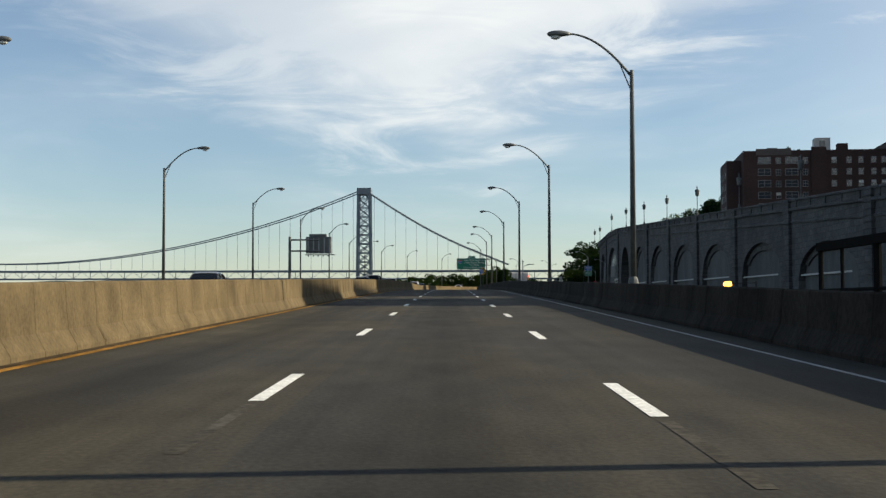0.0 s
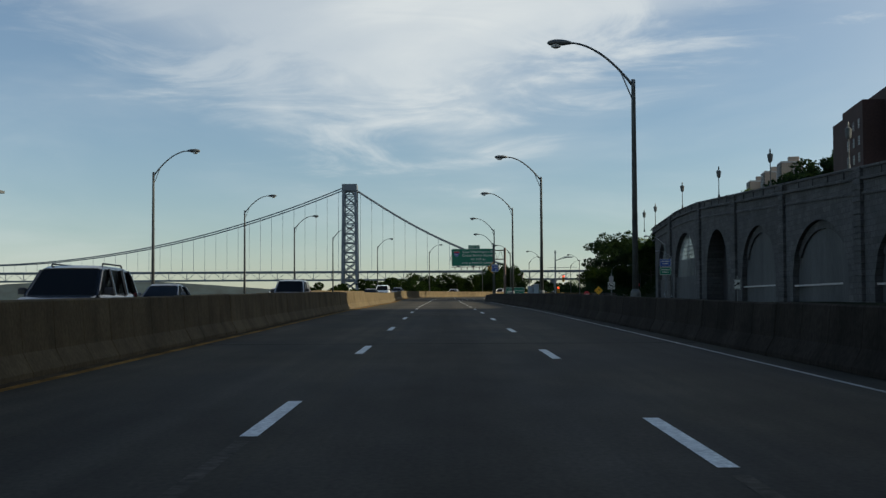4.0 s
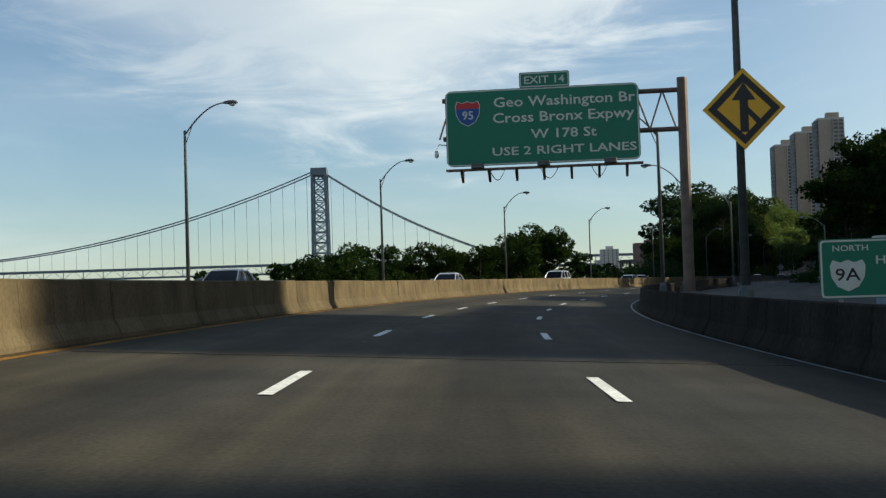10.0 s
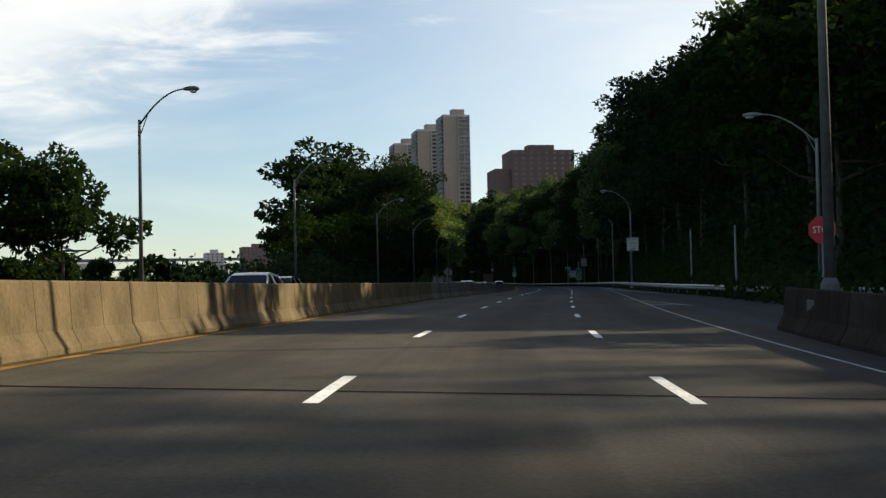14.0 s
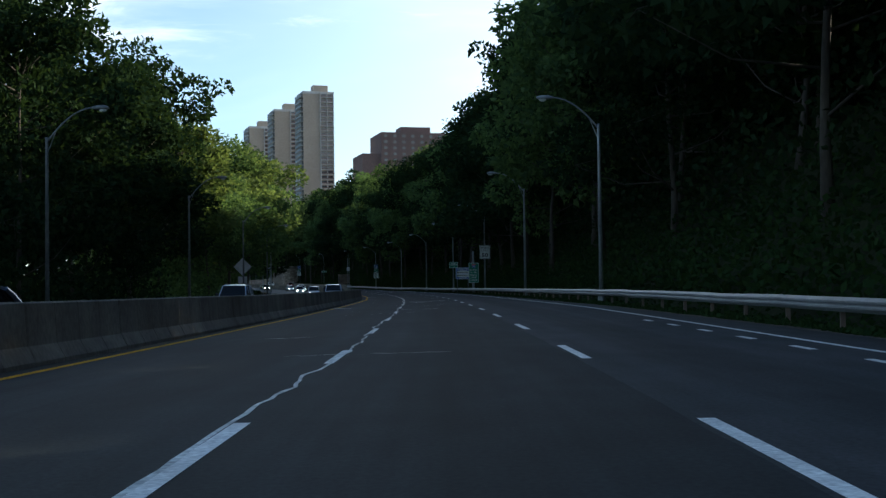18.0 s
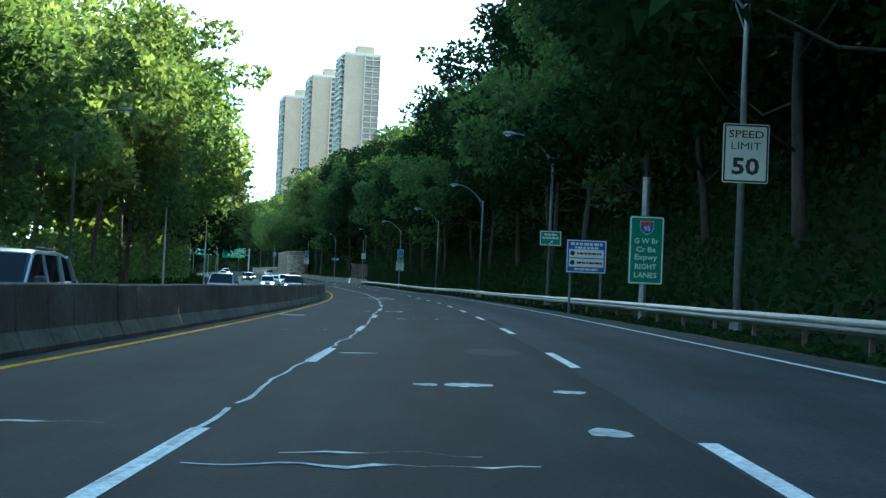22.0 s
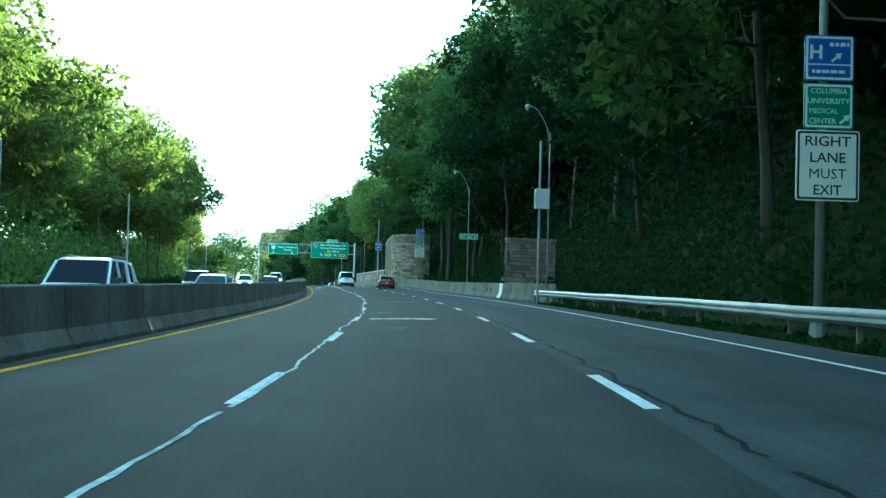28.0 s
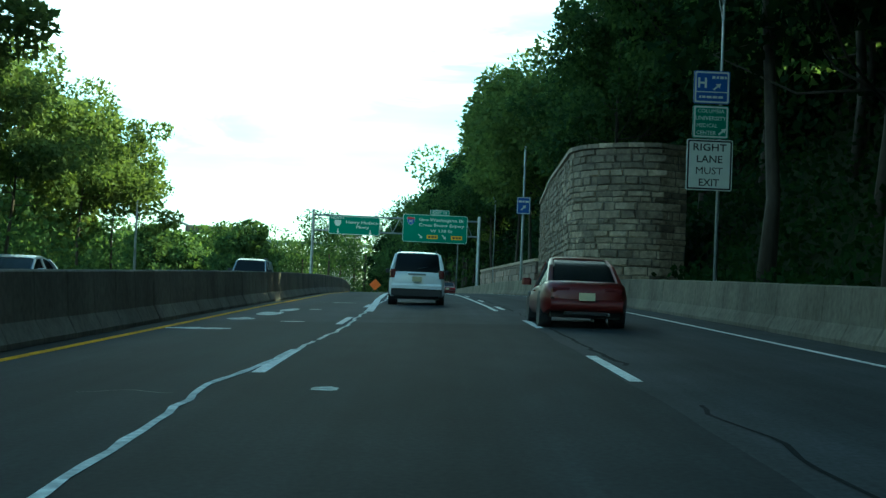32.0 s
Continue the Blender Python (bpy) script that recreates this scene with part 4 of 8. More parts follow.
MEDIAN = tagged(new("median_barrier"), "tan concrete safety barrier in jointed units between the carriageways", "barrier", kind="structure")
bm_long = barrier_mesh("barrier_unit", 6.1, 1.07, CONCRETE)
bm_grey = barrier_mesh("barrier_unit_grey", 6.1, 1.07, CONCRETE_MED)
rb = random.Random(5)
s = S0
while s < S1 - 7:
    me = bm_long if s < 470 else bm_grey
    a, b = R(s, LB(s)), R(s + 6.1, LB(s + 6.1))
    d = b - a
    m = Matrix.Translation(a + Vector((0, 0, rb.uniform(-0.012, 0.012)))) @ Euler((math.atan2(d.z, d.xy.length), 0, math.atan2(-d.x, d.y) + rb.uniform(-0.002, 0.002))).to_matrix().to_4x4()
    part("barrier_unit", None, None, MEDIAN, m=m @ Matrix.Diagonal((1, d.length / 6.1, 1, 1)), data=me)
    s += 6.1
OUTER = tagged(new("outer_barrier"), "grey-brown concrete safety barrier along the outer lane", "barrier", kind="structure")
bm_out = barrier_mesh("barrier_unit_outer", 6.1, 0.93, CONCRETE_SHADED, False)


def outer_run(s, e, fl, own, me):
    while s < e:
        a, b = R(s + 6.1, fl(s + 6.1)), R(s, fl(s))
        d = b - a
        m = Matrix.Translation(a + Vector((0, 0, rb.uniform(-0.01, 0.01)))) @ Euler((math.atan2(d.z, d.xy.length), 0, math.atan2(-d.x, d.y))).to_matrix().to_4x4()
        part("barrier_unit", None, None, own, m=m @ Matrix.Diagonal((1, d.length / 6.1, 1, 1)), data=me)
        s += 6.1


RB = lambda q: OFF(q) + lerp((0, 5.4), (380, 5.4), (410, 5.5), (428, 5.9))(q)
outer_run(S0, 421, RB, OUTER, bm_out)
OUTER2 = tagged(new("slope_barrier"), "pale grey concrete barrier at the foot of the wooded slope", "barrier", kind="structure")
RB2 = lerp((850, 7.7), (862, 7.05), (900, 6.75), (1000, 6.6), (1300, 6.6))
outer_run(850, 1140, RB2, OUTER2, barrier_mesh("barrier_unit_slope", 6.1, 1.0, CONCRETE_MED, False))
# whitewashed patch and scorch marks on the slope barrier
def barrier_mark(s, w, mat, label, z0, z1):
    g = Geo()
    for q in (s, s + w):
        for z in (z0, z1):
            off = 0.0 if z < 0.1 else (0.14 * min(1, (z - 0.08) / 0.26) + (0.05 * max(0, z - 0.34) / 0.66))
            p = R(q, RB2(q) + off - 0.012, z)
            g.v.append(tuple(p))
    g.f = [(0, 1, 3, 2)]
    part("paint_patch", g, mat, OUTER2, label)


for k in range(4):
    barrier_mark(866.2, 1.5, PAINT_WHITE, "whitewashed patch", (0.02, 0.1, 0.34, 0.66)[k], (0.1, 0.34, 0.66, 0.96)[k])
for s in (871.5, 873.2, 881.0):
    barrier_mark(s, 0.5, TAR, "dark scorch mark", 0.4, 0.62)
FAR_SIDE = tagged(new("far_side_barrier"), "low concrete barrier on the far edge of the opposing carriageway", "barrier", kind="structure")
part("barrier_run", strip(S0, 900, -20.3, -19.75, 0.55, 6), CONCRETE, FAR_SIDE)
part("barrier_face", None, None, FAR_SIDE, data=(lambda g: fix(mesh_of("barrier_face", g, CONCRETE)))(
    Geo().add([p for q in stations(S0, 900, 6) for p in (R(q, -19.74, -0.1), R(q, -19.74, 0.555))], [(2 * i, 2 * i + 1, 2 * i + 3, 2 * i + 2) for i in range(len(stations(S0, 900, 6)) - 1)])))

# ---- guard rail ----
RAIL = tagged(new("guard_rail"), "galvanised corrugated steel guard rail on posts", "guard rail", kind="structure")
GR = lerp((428, 15.2), (440, 12.8), (452, 10.8), (480, 9.0), (520, 8.3), (600, 7.9), (820, 7.6), (845, 7.3), (858, 7.05))
WPROF = [(0.0, 0.31), (0.04, 0.27), (0.08, 0.24), (0.08, 0.20), (0.02, 0.16), (0.08, 0.12), (0.08, 0.08), (0.04, 0.04), (0.0, 0.0)]
for i, s in enumerate(np.arange(428, 850, 8.0)):
    rings = []
    for q in (s, s + 2.7, s + 5.4, s + 8.05):
        h = heading(q)
        dz = 0.335 + 0.03 * noise.noise(Vector((q * 0.2, 0, 0)))
        ring = []
        for x, z in WPROF:
            ring.append(R(q, GR(q) - x + 0.03 * noise.noise(Vector((q * 0.3, 5, 0))), dz + z))
        for x, z in reversed(WPROF):
            ring.append(R(q, GR(q) - x + 0.012 + 0.03 * noise.noise(Vector((q * 0.3, 5, 0))), dz + z))
        rings.append(ring)
    part("rail_length", Geo().rings(rings), GALV, RAIL)
post_me = fix(mesh_of("rail_post", Geo().box(-0.05, 0.05, -0.04, 0.04, -0.5, 0.62).box(-0.12, -0.05, -0.04, 0.04, 0.36, 0.6), RUSTSTEEL))
for s in np.arange(429, 857, 4.0):
    part("rail_post", None, None, RAIL, m=RM(s, GR(s) + 0.14), data=post_me)

# ---- arched retaining wall ----
WALL = tagged(new("arched_wall"), "long grey granite retaining wall with blind arches and a parapet", "retaining wall", kind="structure")
wx = lambda y: 36.98 + 0.029 * y
wtop = lerp((24, 8.2), (133, 12.8), (331, 21.1), (352, 21.2), (382, 19.9))
wbase = lambda y: zroad(y) - 0.6
WANG = -math.degrees(math.atan(0.029))


def wall_bay(yc, half, width, open_arch=False, dark=False):
    """One bay of the wall: spandrels round an arch, its soffit and its infill."""
    n = 22
    zt, zb = wtop(yc) - (5.0 if not open_arch else 4.6), wbase(yc)
    spring = zb + (zt - zb) * 0.36
    us = [-1 + 2 * i / n for i in range(n + 1)]
    curve = [(yc + u * width, spring + (zt - spring) * math.sqrt(max(0, 1 - u * u))) for u in us]
    g = Geo()
    y0, y1 = yc - half, yc + half
    for a, b in ((y0, curve[0][0]), (curve[-1][0], y1)):
        g.add([(wx(a), a, zb), (wx(b), b, zb), (wx(b), b, wtop(b) - 1.3), (wx(a), a, wtop(a) - 1.3)], [(0, 1, 2, 3)])
    pts = [(curve[0][0], zb)] + curve + [(curve[-1][0], zb)]
    for (a, za), (b, zbb) in zip(curve, curve[1:]):
        g.add([(wx(a), a, za), (wx(b), b, zbb), (wx(b), b, wtop(b) - 1.3), (wx(a), a, wtop(a) - 1.3)], [(0, 1, 2, 3)])
    dp = 3.0 if dark else (1.2 if open_arch else 0.95)
    for (a, za), (b, zbb) in zip(pts, pts[1:]):
        g.add([(wx(a), a, za), (wx(b), b, zbb), (wx(b) + dp, b, zbb), (wx(a) + dp, a, za)], [(0, 1, 2, 3)])
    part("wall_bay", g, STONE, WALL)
    # ring of arch stones set back inside the reveal
    for i in range(1, n if not (dark or open_arch) else 1):
        (a, za), (b, zbb) = curve[i], curve[i + 1] if i + 1 <= n else curve[i]
        if i >= n - 1:
            break
        na, nb = Vector((0, a - yc, (za - spring) * 1.6)).normalized(), Vector((0, b - yc, (zbb - spring) * 1.6)).normalized()
        k = -1.0
        x0 = wx(a) + 0.5
        q = [Vector((x0, a, za)), Vector((x0, b - 0.04, zbb)), Vector((x0, b - 0.04, zbb)) + nb * k, Vector((x0, a, za)) + na * k]
        part("arch_stone", Geo().rings([q, [p + Vector((0.3, 0, 0)) for p in q]]), STONE, WALL)
    if dark:
        # a black sheet stands in for the darkness inside the tunnel
        part("arch_recess", Geo().box(wx(yc) + 3.0, wx(yc) + 3.2, y0 + 1, y1 - 1, zb, zt + 1), PLASTIC, WALL, "black sheet standing for the dark of the unlit tunnel mouth")
    elif open_arch:
        part("arch_sill", Geo().box(wx(yc) + 0.7, wx(yc) + 1.4, y0 + 1, y1 - 1, zb, zb + (zt - zb) * 0.36), STONE_PANEL, WALL, "pale low wall inside the open arch")
        part("arch_screen", Geo().box(wx(yc) + 0.95, wx(yc) + 1.05, y0 + 1, y1 - 1, zb + (zt - zb) * 0.36, zb + (zt - zb) * 0.62), DARKSTEEL, WALL, "dark steel screen")
        part("arch_glazing", Geo().box(wx(yc) + 1.0, wx(yc) + 1.06, y0 + 1, y1 - 1, zb + (zt - zb) * 0.62, zt + 0.6), ARCHGLASS, WALL, "glazing behind the grid, coloured pale for the bright sky")
        for k in range(16):
            yy = yc - width + 2 * width * (k + 0.5) / 16
            part("screen_bar", Geo().box(wx(yy) + 0.86, wx(yy) + 0.94, yy - 0.05, yy + 0.05, zb + 3, zt), DARKSTEEL, WALL)
        for k in range(6):
            zz = zb + (zt - zb) * (0.68 + k * 0.06)
            part("screen_bar", Geo().box(wx(yc) + 0.84, wx(yc) + 0.92, yc - width, yc + width, zz - 0.05, zz + 0.05), DARKSTEEL, WALL)
    else:
        g = Geo()
        for a, b in ((y0 + 1, y1 - 1),):
            g.add([(wx(a) + 0.75, a, zb), (wx(b) + 0.75, b, zb), (wx(b) + 0.75, b, zt + 0.5), (wx(a) + 0.75, a, zt + 0.5)], [(0, 1, 2, 3)])
            part("arch_infill", g, STONE_PANEL, WALL, "pale concrete infill")
            part("arch_ledge", Geo().box(wx(yc) + 0.55, wx(yc) + 0.9, yc - width, yc + width, zb + 2.3, zb + 2.5), FARWHITE, WALL, "pale ledge")
    # pilaster at the start of the bay, in courses
    z = zb
    k = 0
    while z < wtop(y0) - 0.2:
        h = min(0.62, wtop(y0) - 0.1 - z)
        w = 1.35 if k % 2 else 1.2
        g = Geo().bevel_box(-0.36 - 0.04 * (k % 2), 0.4, -w, w, 0, h - 0.03, 0.04)
        part("pilaster_stone", g, STONE, WALL, m=pose(wx(y0), y0, z, 0, 0, WANG))
        z += h
        k += 1


for y0, y1 in ((24, 55), (55, 86), (86, 117), (117, 148), (148, 179), (179, 210), (210, 241), (241, 272), (272, 300.5)):
    wall_bay((y0 + y1) / 2, (y1 - y0) / 2, (y1 - y0) / 2 - 4.2)
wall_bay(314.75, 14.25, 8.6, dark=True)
wall_bay(344.5, 15.5, 11.4, open_arch=True)
wall_bay(370, 10, 6.8, open_arch=True)
# parapet: string course, panels and coping
for y0 in range(24, 380, 6):
    y1 = min(y0 + 6, 380)
    za = (wtop(y0) + wtop(y1)) / 2
    m = Matrix.Translation((wx(y0), y0, wtop(y0) - 1.35)) @ Euler((math.atan((wtop(y1) - wtop(y0)) / (y1 - y0)), 0, radians(WANG))).to_matrix().to_4x4()
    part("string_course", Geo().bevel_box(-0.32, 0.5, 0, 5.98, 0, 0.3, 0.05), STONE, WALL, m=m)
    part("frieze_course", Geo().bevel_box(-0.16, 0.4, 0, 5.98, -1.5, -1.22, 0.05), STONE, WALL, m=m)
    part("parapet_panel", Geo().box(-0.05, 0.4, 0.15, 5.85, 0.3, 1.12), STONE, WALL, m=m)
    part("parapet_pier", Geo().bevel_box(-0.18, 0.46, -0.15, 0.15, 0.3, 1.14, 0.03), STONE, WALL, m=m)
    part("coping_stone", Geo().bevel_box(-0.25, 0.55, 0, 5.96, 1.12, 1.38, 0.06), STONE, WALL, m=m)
part("wall_end", Geo().box(wx(380), wx(380) + 40, 379.4, 380.4, wbase(380) - 1, wtop(380) - 0.2), STONE, WALL)
part("wall_core", Geo().add([(wx(a) + 3.3, a, wbase(a)) for a in (24, 329)] + [(wx(a) + 3.3, a, wtop(a) - 0.3) for a in (329, 24)], [(0, 1, 2, 3)]), STONE_PANEL, WALL)
part("drive_deck", Geo().add([(wx(a) + o, a, wtop(a) - 1.3) for a, o in ((24, 0.3), (24, 34), (380, 34), (380, 0.3))], [(0, 1, 2, 3)]), CONCRETE_GREY, WALL, "upper road behind the parapet")


# ---- buildings ----
def window_set(name, w, h, mat, blind):
    """Meshes of one window: dark pane set in, pale frame, blind."""
    pane = fix(mesh_of(name + "_pane", Geo().box(-w / 2, w / 2, 0.0, 0.1, 0, h), mat))
    fr = Geo().box(-w / 2 - 0.08, w / 2 + 0.08, -0.06, 0.05, -0.1, 0).box(-w / 2 - 0.05, -w / 2 + 0.04, -0.04, 0.05, 0, h).box(w / 2 - 0.04, w / 2 + 0.05, -0.04, 0.05, 0, h)
    fr.box(-w / 2, w / 2, -0.04, 0.05, h - 0.05, h + 0.05).box(-w / 2, w / 2, -0.04, 0.04, h * 0.5 - 0.04, h * 0.5 + 0.04).box(-0.04, 0.04, -0.04, 0.04, 0, h)
    return pane, fix(mesh_of(name + "_frame", fr, WINFRAME)), fix(mesh_of(name + "_blind", Geo().box(-w / 2 + 0.05, w / 2 - 0.05, -0.025, 0.0, h * blind, h - 0.05), BLIND))


def windows_on(owner, m, cols, rows, sets, rng, blind_p=0.3):
    for z in rows:
        for x, k in cols:
            pane, fr, bl = sets[k]
            w = part("window", None, None, owner, m=m @ Matrix.Translation((x, -0.03, z)), data=pane)
            part("frame", None, None, w, data=fr)
            if rng.random() < blind_p:
                part("blind", None, None, w, data=bl)


rng = random.Random(3)
brick = thing("apartment_house", "red-brown brick apartment house with pale window frames above the wall", "apartment building", pose(82, 326, 2.8, 0, 0, -7))
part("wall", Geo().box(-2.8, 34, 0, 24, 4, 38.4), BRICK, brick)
# rear wing hidden behind the front, added to cast a shadow on the road
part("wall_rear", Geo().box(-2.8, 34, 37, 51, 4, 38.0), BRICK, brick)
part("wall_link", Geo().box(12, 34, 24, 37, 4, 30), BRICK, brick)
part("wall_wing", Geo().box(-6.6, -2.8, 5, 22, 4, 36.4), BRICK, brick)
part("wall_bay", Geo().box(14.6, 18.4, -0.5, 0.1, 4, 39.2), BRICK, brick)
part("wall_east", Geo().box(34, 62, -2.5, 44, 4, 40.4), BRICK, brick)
part("parapet_band", Geo().box(0.5, 9.5, -0.06, 0.3, 37.2, 38.9), BRICK_TRIM, brick, "pale patterned parapet band")
part("stair_house", Geo().box(17, 21, 8, 12, 38.4, 42.6), FARWHITE, brick, "white stair house on the roof")
part("stair_house_door", Geo().box(18.2, 19.6, 7.9, 8.05, 38.6, 41.8), GLASS, brick)
part("chimney", Geo().bevel_box(22.5, 25.2, 6, 8.6, 38.4, 40.8, 0.08), BRICK, brick)
part("parapet_step", Geo().box(3.4, 6, 0.2, 0.8, 38.3, 39.1), BRICK, brick)
# unseen further houses of the row along the upper road, added as shadow casters
for yy, ln, tp in ((67.5, 17, 41.5), (99, 26, 41.5), (156, 88, 50)):
    hs = thing("apartment_house", "unseen plain red-brown brick house along the upper road, added to shade the roadway", "apartment building", pose(79, yy, 0, 0, 0, -3))
    part("wall", Geo().box(0, 26, -ln / 2, ln / 2, 4, tp), BRICK, hs)
    part("parapet", Geo().box(-0.2, 26.2, -ln / 2 - 0.2, ln / 2 + 0.2, tp, tp + 1.0), BRICK_TRIM, hs)
sets = [window_set("wide", 3.2, 1.7, GLASS, 0.4), window_set("narrow", 1.2, 1.5, GLASS, 0.5), window_set("mid", 1.9, 1.7, GLASS, 0.3)]
rows = [19.7 + 3.05 * k for k in range(6)]
windows_on(brick, Matrix(), [(2.6, 0), (6.2, 1), (9.6, 0), (13.1, 1), (16.6, 2), (20.4, 1), (24.2, 1), (27.2, 1), (30.4, 1), (33, 1)], rows, sets, rng)
windows_on(brick, Matrix.Translation((0, -2.5, 0)), [(36, 2), (40, 0), (45, 1), (49, 0), (54, 2), (58, 1)], rows, sets, rng)
windows_on(brick, pose(-6.6, 0, 0, 0, 0, -90), [(-8, 1), (-12.5, 1), (-17, 2)], rows[:5], sets, rng)



def high_rise(x, y, z0, top, w, d, turn, label):
    """A slab tower: plain brick end wall, window strips, balconies down one flank, a lift house."""
    t = thing("high_rise", label, "apartment tower", pose(x, y, 0, 0, 0, turn), group="stepped apartment towers")
    part("wall", Geo().box(0, w, 0, d, z0, top), BEIGE, t)
    part("lift_house", Geo().bevel_box(w * 0.35, w * 0.85, 2, 9, top, top + 5.0, 0.2), BEIGE, t)
    part("roof_edge", Geo().box(-0.25, w + 0.25, -0.25, d + 0.25, top - 0.6, top + 0.9), FARWHITE, t)
    n = 27
    bw = w * 0.105
    pane = fix(mesh_of("tower_pane", Geo().box(-bw + 0.4, bw - 0.4, -0.02, 0.1, 0.25, 2.3), GLASS))
    slab = fix(mesh_of("tower_balcony", Geo().box(-bw, bw, -1.5, 0, 0, 0.25).box(-bw, bw, -1.5, -1.4, 0.25, 0.5), FARWHITE))
    rail = fix(mesh_of("tower_rail", Geo().box(-bw + 0.1, bw - 0.1, -1.46, -1.4, 0.5, 1.2), BROWNB))
    side = fix(mesh_of("flank_balcony", Geo().box(-2.6, 2.6, -1.6, 0, 0, 0.26).box(-2.6, -2.4, -1.6, 0, 0.26, 2.9), FARWHITE))
    side_rail = fix(mesh_of("flank_rail", Geo().box(-2.5, 1.0, -1.6, -1.5, 0.26, 1.2), BLUEGREY))
    side_glass = fix(mesh_of("flank_glass", Geo().box(-2.3, 2.4, -0.12, 0.0, 0.3, 2.6), GLASS))
    for k in range(n):
        z = top - 2.9 * (k + 1)
        for c in (0.67, 0.88):
            bl_ = part("balcony", None, None, t, m=pose(w * c, 0, z), data=slab)
            part("railing", None, None, bl_, data=rail)
            part("window", None, None, bl_, data=pane)
        for q in range(3):
            bl_ = part("balcony", None, None, t, m=pose(0, d * (0.16 + 0.33 * q), z, 0, 0, -90), data=side)
            part("railing", None, None, bl_, data=side_rail)
            part("window", None, None, bl_, data=side_glass)
    for c in (0.56, 0.775, 0.985):
        part("fin", Geo().box(w * c - 0.18, w * c + 0.18, -1.55, 0.0, z0 + 30, top), FARWHITE, t)
    return t


high_rise(306.5, 1200, 0, 127, 18.5, 19, -8, "tall beige brick apartment tower with balconies, highest of three")
high_rise(309.5, 1266, 0, 125.5, 18.5, 19, -8, "tall beige brick apartment tower with balconies, middle of three")
high_rise(314.5, 1340, 0, 124, 18.5, 19, -8, "tall beige brick apartment tower with balconies, lowest of three")


def block(name, x, y, z0, top, w, d, turn, mat, label, cols, floors, step=0.0):
    t = thing(name, label, "apartment building", pose(x, y, 0, 0, 0, turn))
    part("wall", Geo().box(0, w, 0, d, z0, top), mat, t)
    part("roof_house", Geo().bevel_box(w * 0.3, w * 0.72, d * 0.2, d * 0.6, top, top + 4, 0.2), mat, t)
    if step:
        part("wall_step", Geo().box(-w * 0.25, 0, 2, d, z0, top - step), mat, t)
    pane = fix(mesh_of(name + "_pane", Geo().box(-0.9, 0.9, -0.12, 0.1, 0, 1.5), GLASS))
    for k in range(floors):
        for c in range(cols):
            part("window", None, None, t, m=pose(w * (c + 0.5) / cols, 0, top - 3.4 * (k + 1) + 0.6), data=pane)
    return t


block("brown_block", 332, 1140, 0, 97, 42, 30, -10, BROWNB, "brown brick apartment block on the ridge", 8, 9, 12)
block("low_block", 300, 1150, 0, 62, 60, 30, -10, BEIGE, "low beige building between the towers", 12, 6)
block("pale_tower", 312, 1526, 0, 80, 26, 24, 0, BEIGE, "stepped beige apartment block beyond the trees", 5, 12, 9)
block("stepped_tower", 248, 1900, 0, 58, 22, 20, 0, FARWHITE, "far stepped pale tower", 4, 10, 14)
block("wide_block", 298, 1930, 0, 66, 44, 24, 0, BROWNB, "far wide brown block", 9, 8)

# unseen tall houses further up the hill, added only to shade the roadway
block("brick_tower", 134, 283, 4, 73.5, 18, 23, 0, BRICK, "unseen tall red-brown brick tower above the upper road, added to shade the roadway", 4, 18)
block("brick_tower", 165, 322, 4, 88.5, 18, 20, 0, BRICK, "unseen tall red-brown brick tower above the upper road, added to shade the roadway", 4, 20)

# ---- suspension bridge ----
BR = thing("suspension_bridge", "silver-grey steel suspension bridge with a lattice tower over the river", "bridge", pose(-139, 2182, -9))
DECK, TOP = 67.0, 212.0


def lattice(x):
    t = new("tower")
    t.parent = BR
    t.location = (x, 0, 0)
    half = lambda z: 12.5 - 2.6 * z / TOP
    for sx in (-1, 1):
        for yy in (0, 34):
            g = Geo().rings([[(sx * half(z) + a, yy + b, z) for a, b in ((-2.1, -2.1), (2.1, -2.1), (2.1, 2.1), (-2.1, 2.1))] for z in (0, DECK, TOP)])
            part("tower_leg", g, BRIDGE, t)
    levels = [4 + 16.0 * k for k in range(14)]
    for yy in (0, 34):
        for a, b in zip(levels, levels[1:]):
            g = Geo()
            for p, q in (((-half(a), yy, a), (half(b), yy, b)), ((half(a), yy, a), (-half(b), yy, b)), ((-half(b), yy, b), (half(b), yy, b))):
                g.tube([p, q], 0.85, 4)
            part("cross_brace", g, BRIDGE, t)
    part("tower_cap", Geo().box(-half(TOP) - 2.4, half(TOP) + 2.4, -3, 37, TOP - 9, TOP + 2), BRIDGE, t)
    return t


lattice(0)
for nm, z0, z1 in (("upper_deck", DECK - 1, DECK + 2.2), ("lower_deck", DECK - 14, DECK - 11.5)):
    part(nm, Geo().box(-1500, 900, 0, 34, z0, z1), BRIDGE, BR)
for k in range(-50, 31):
    x = k * 30.0
    g = Geo().tube([(x, 0, DECK - 12), (x + 15, 0, DECK)], 0.32, 4).tube([(x + 15, 0, DECK), (x + 30, 0, DECK - 12)], 0.32, 4).box(x - 0.5, x + 0.5, -0.5, 0.5, DECK - 12, DECK)
    part("truss_panel", g, BRIDGE, BR)
cable_l = lambda x: DECK + 14 + (TOP - DECK - 14) * ((x + 625) / 625) ** 2
cable_r = lambda x: TOP - (TOP - DECK - 20) * (x / 235) + 10 * math.sin(math.pi * x / 235) * -1
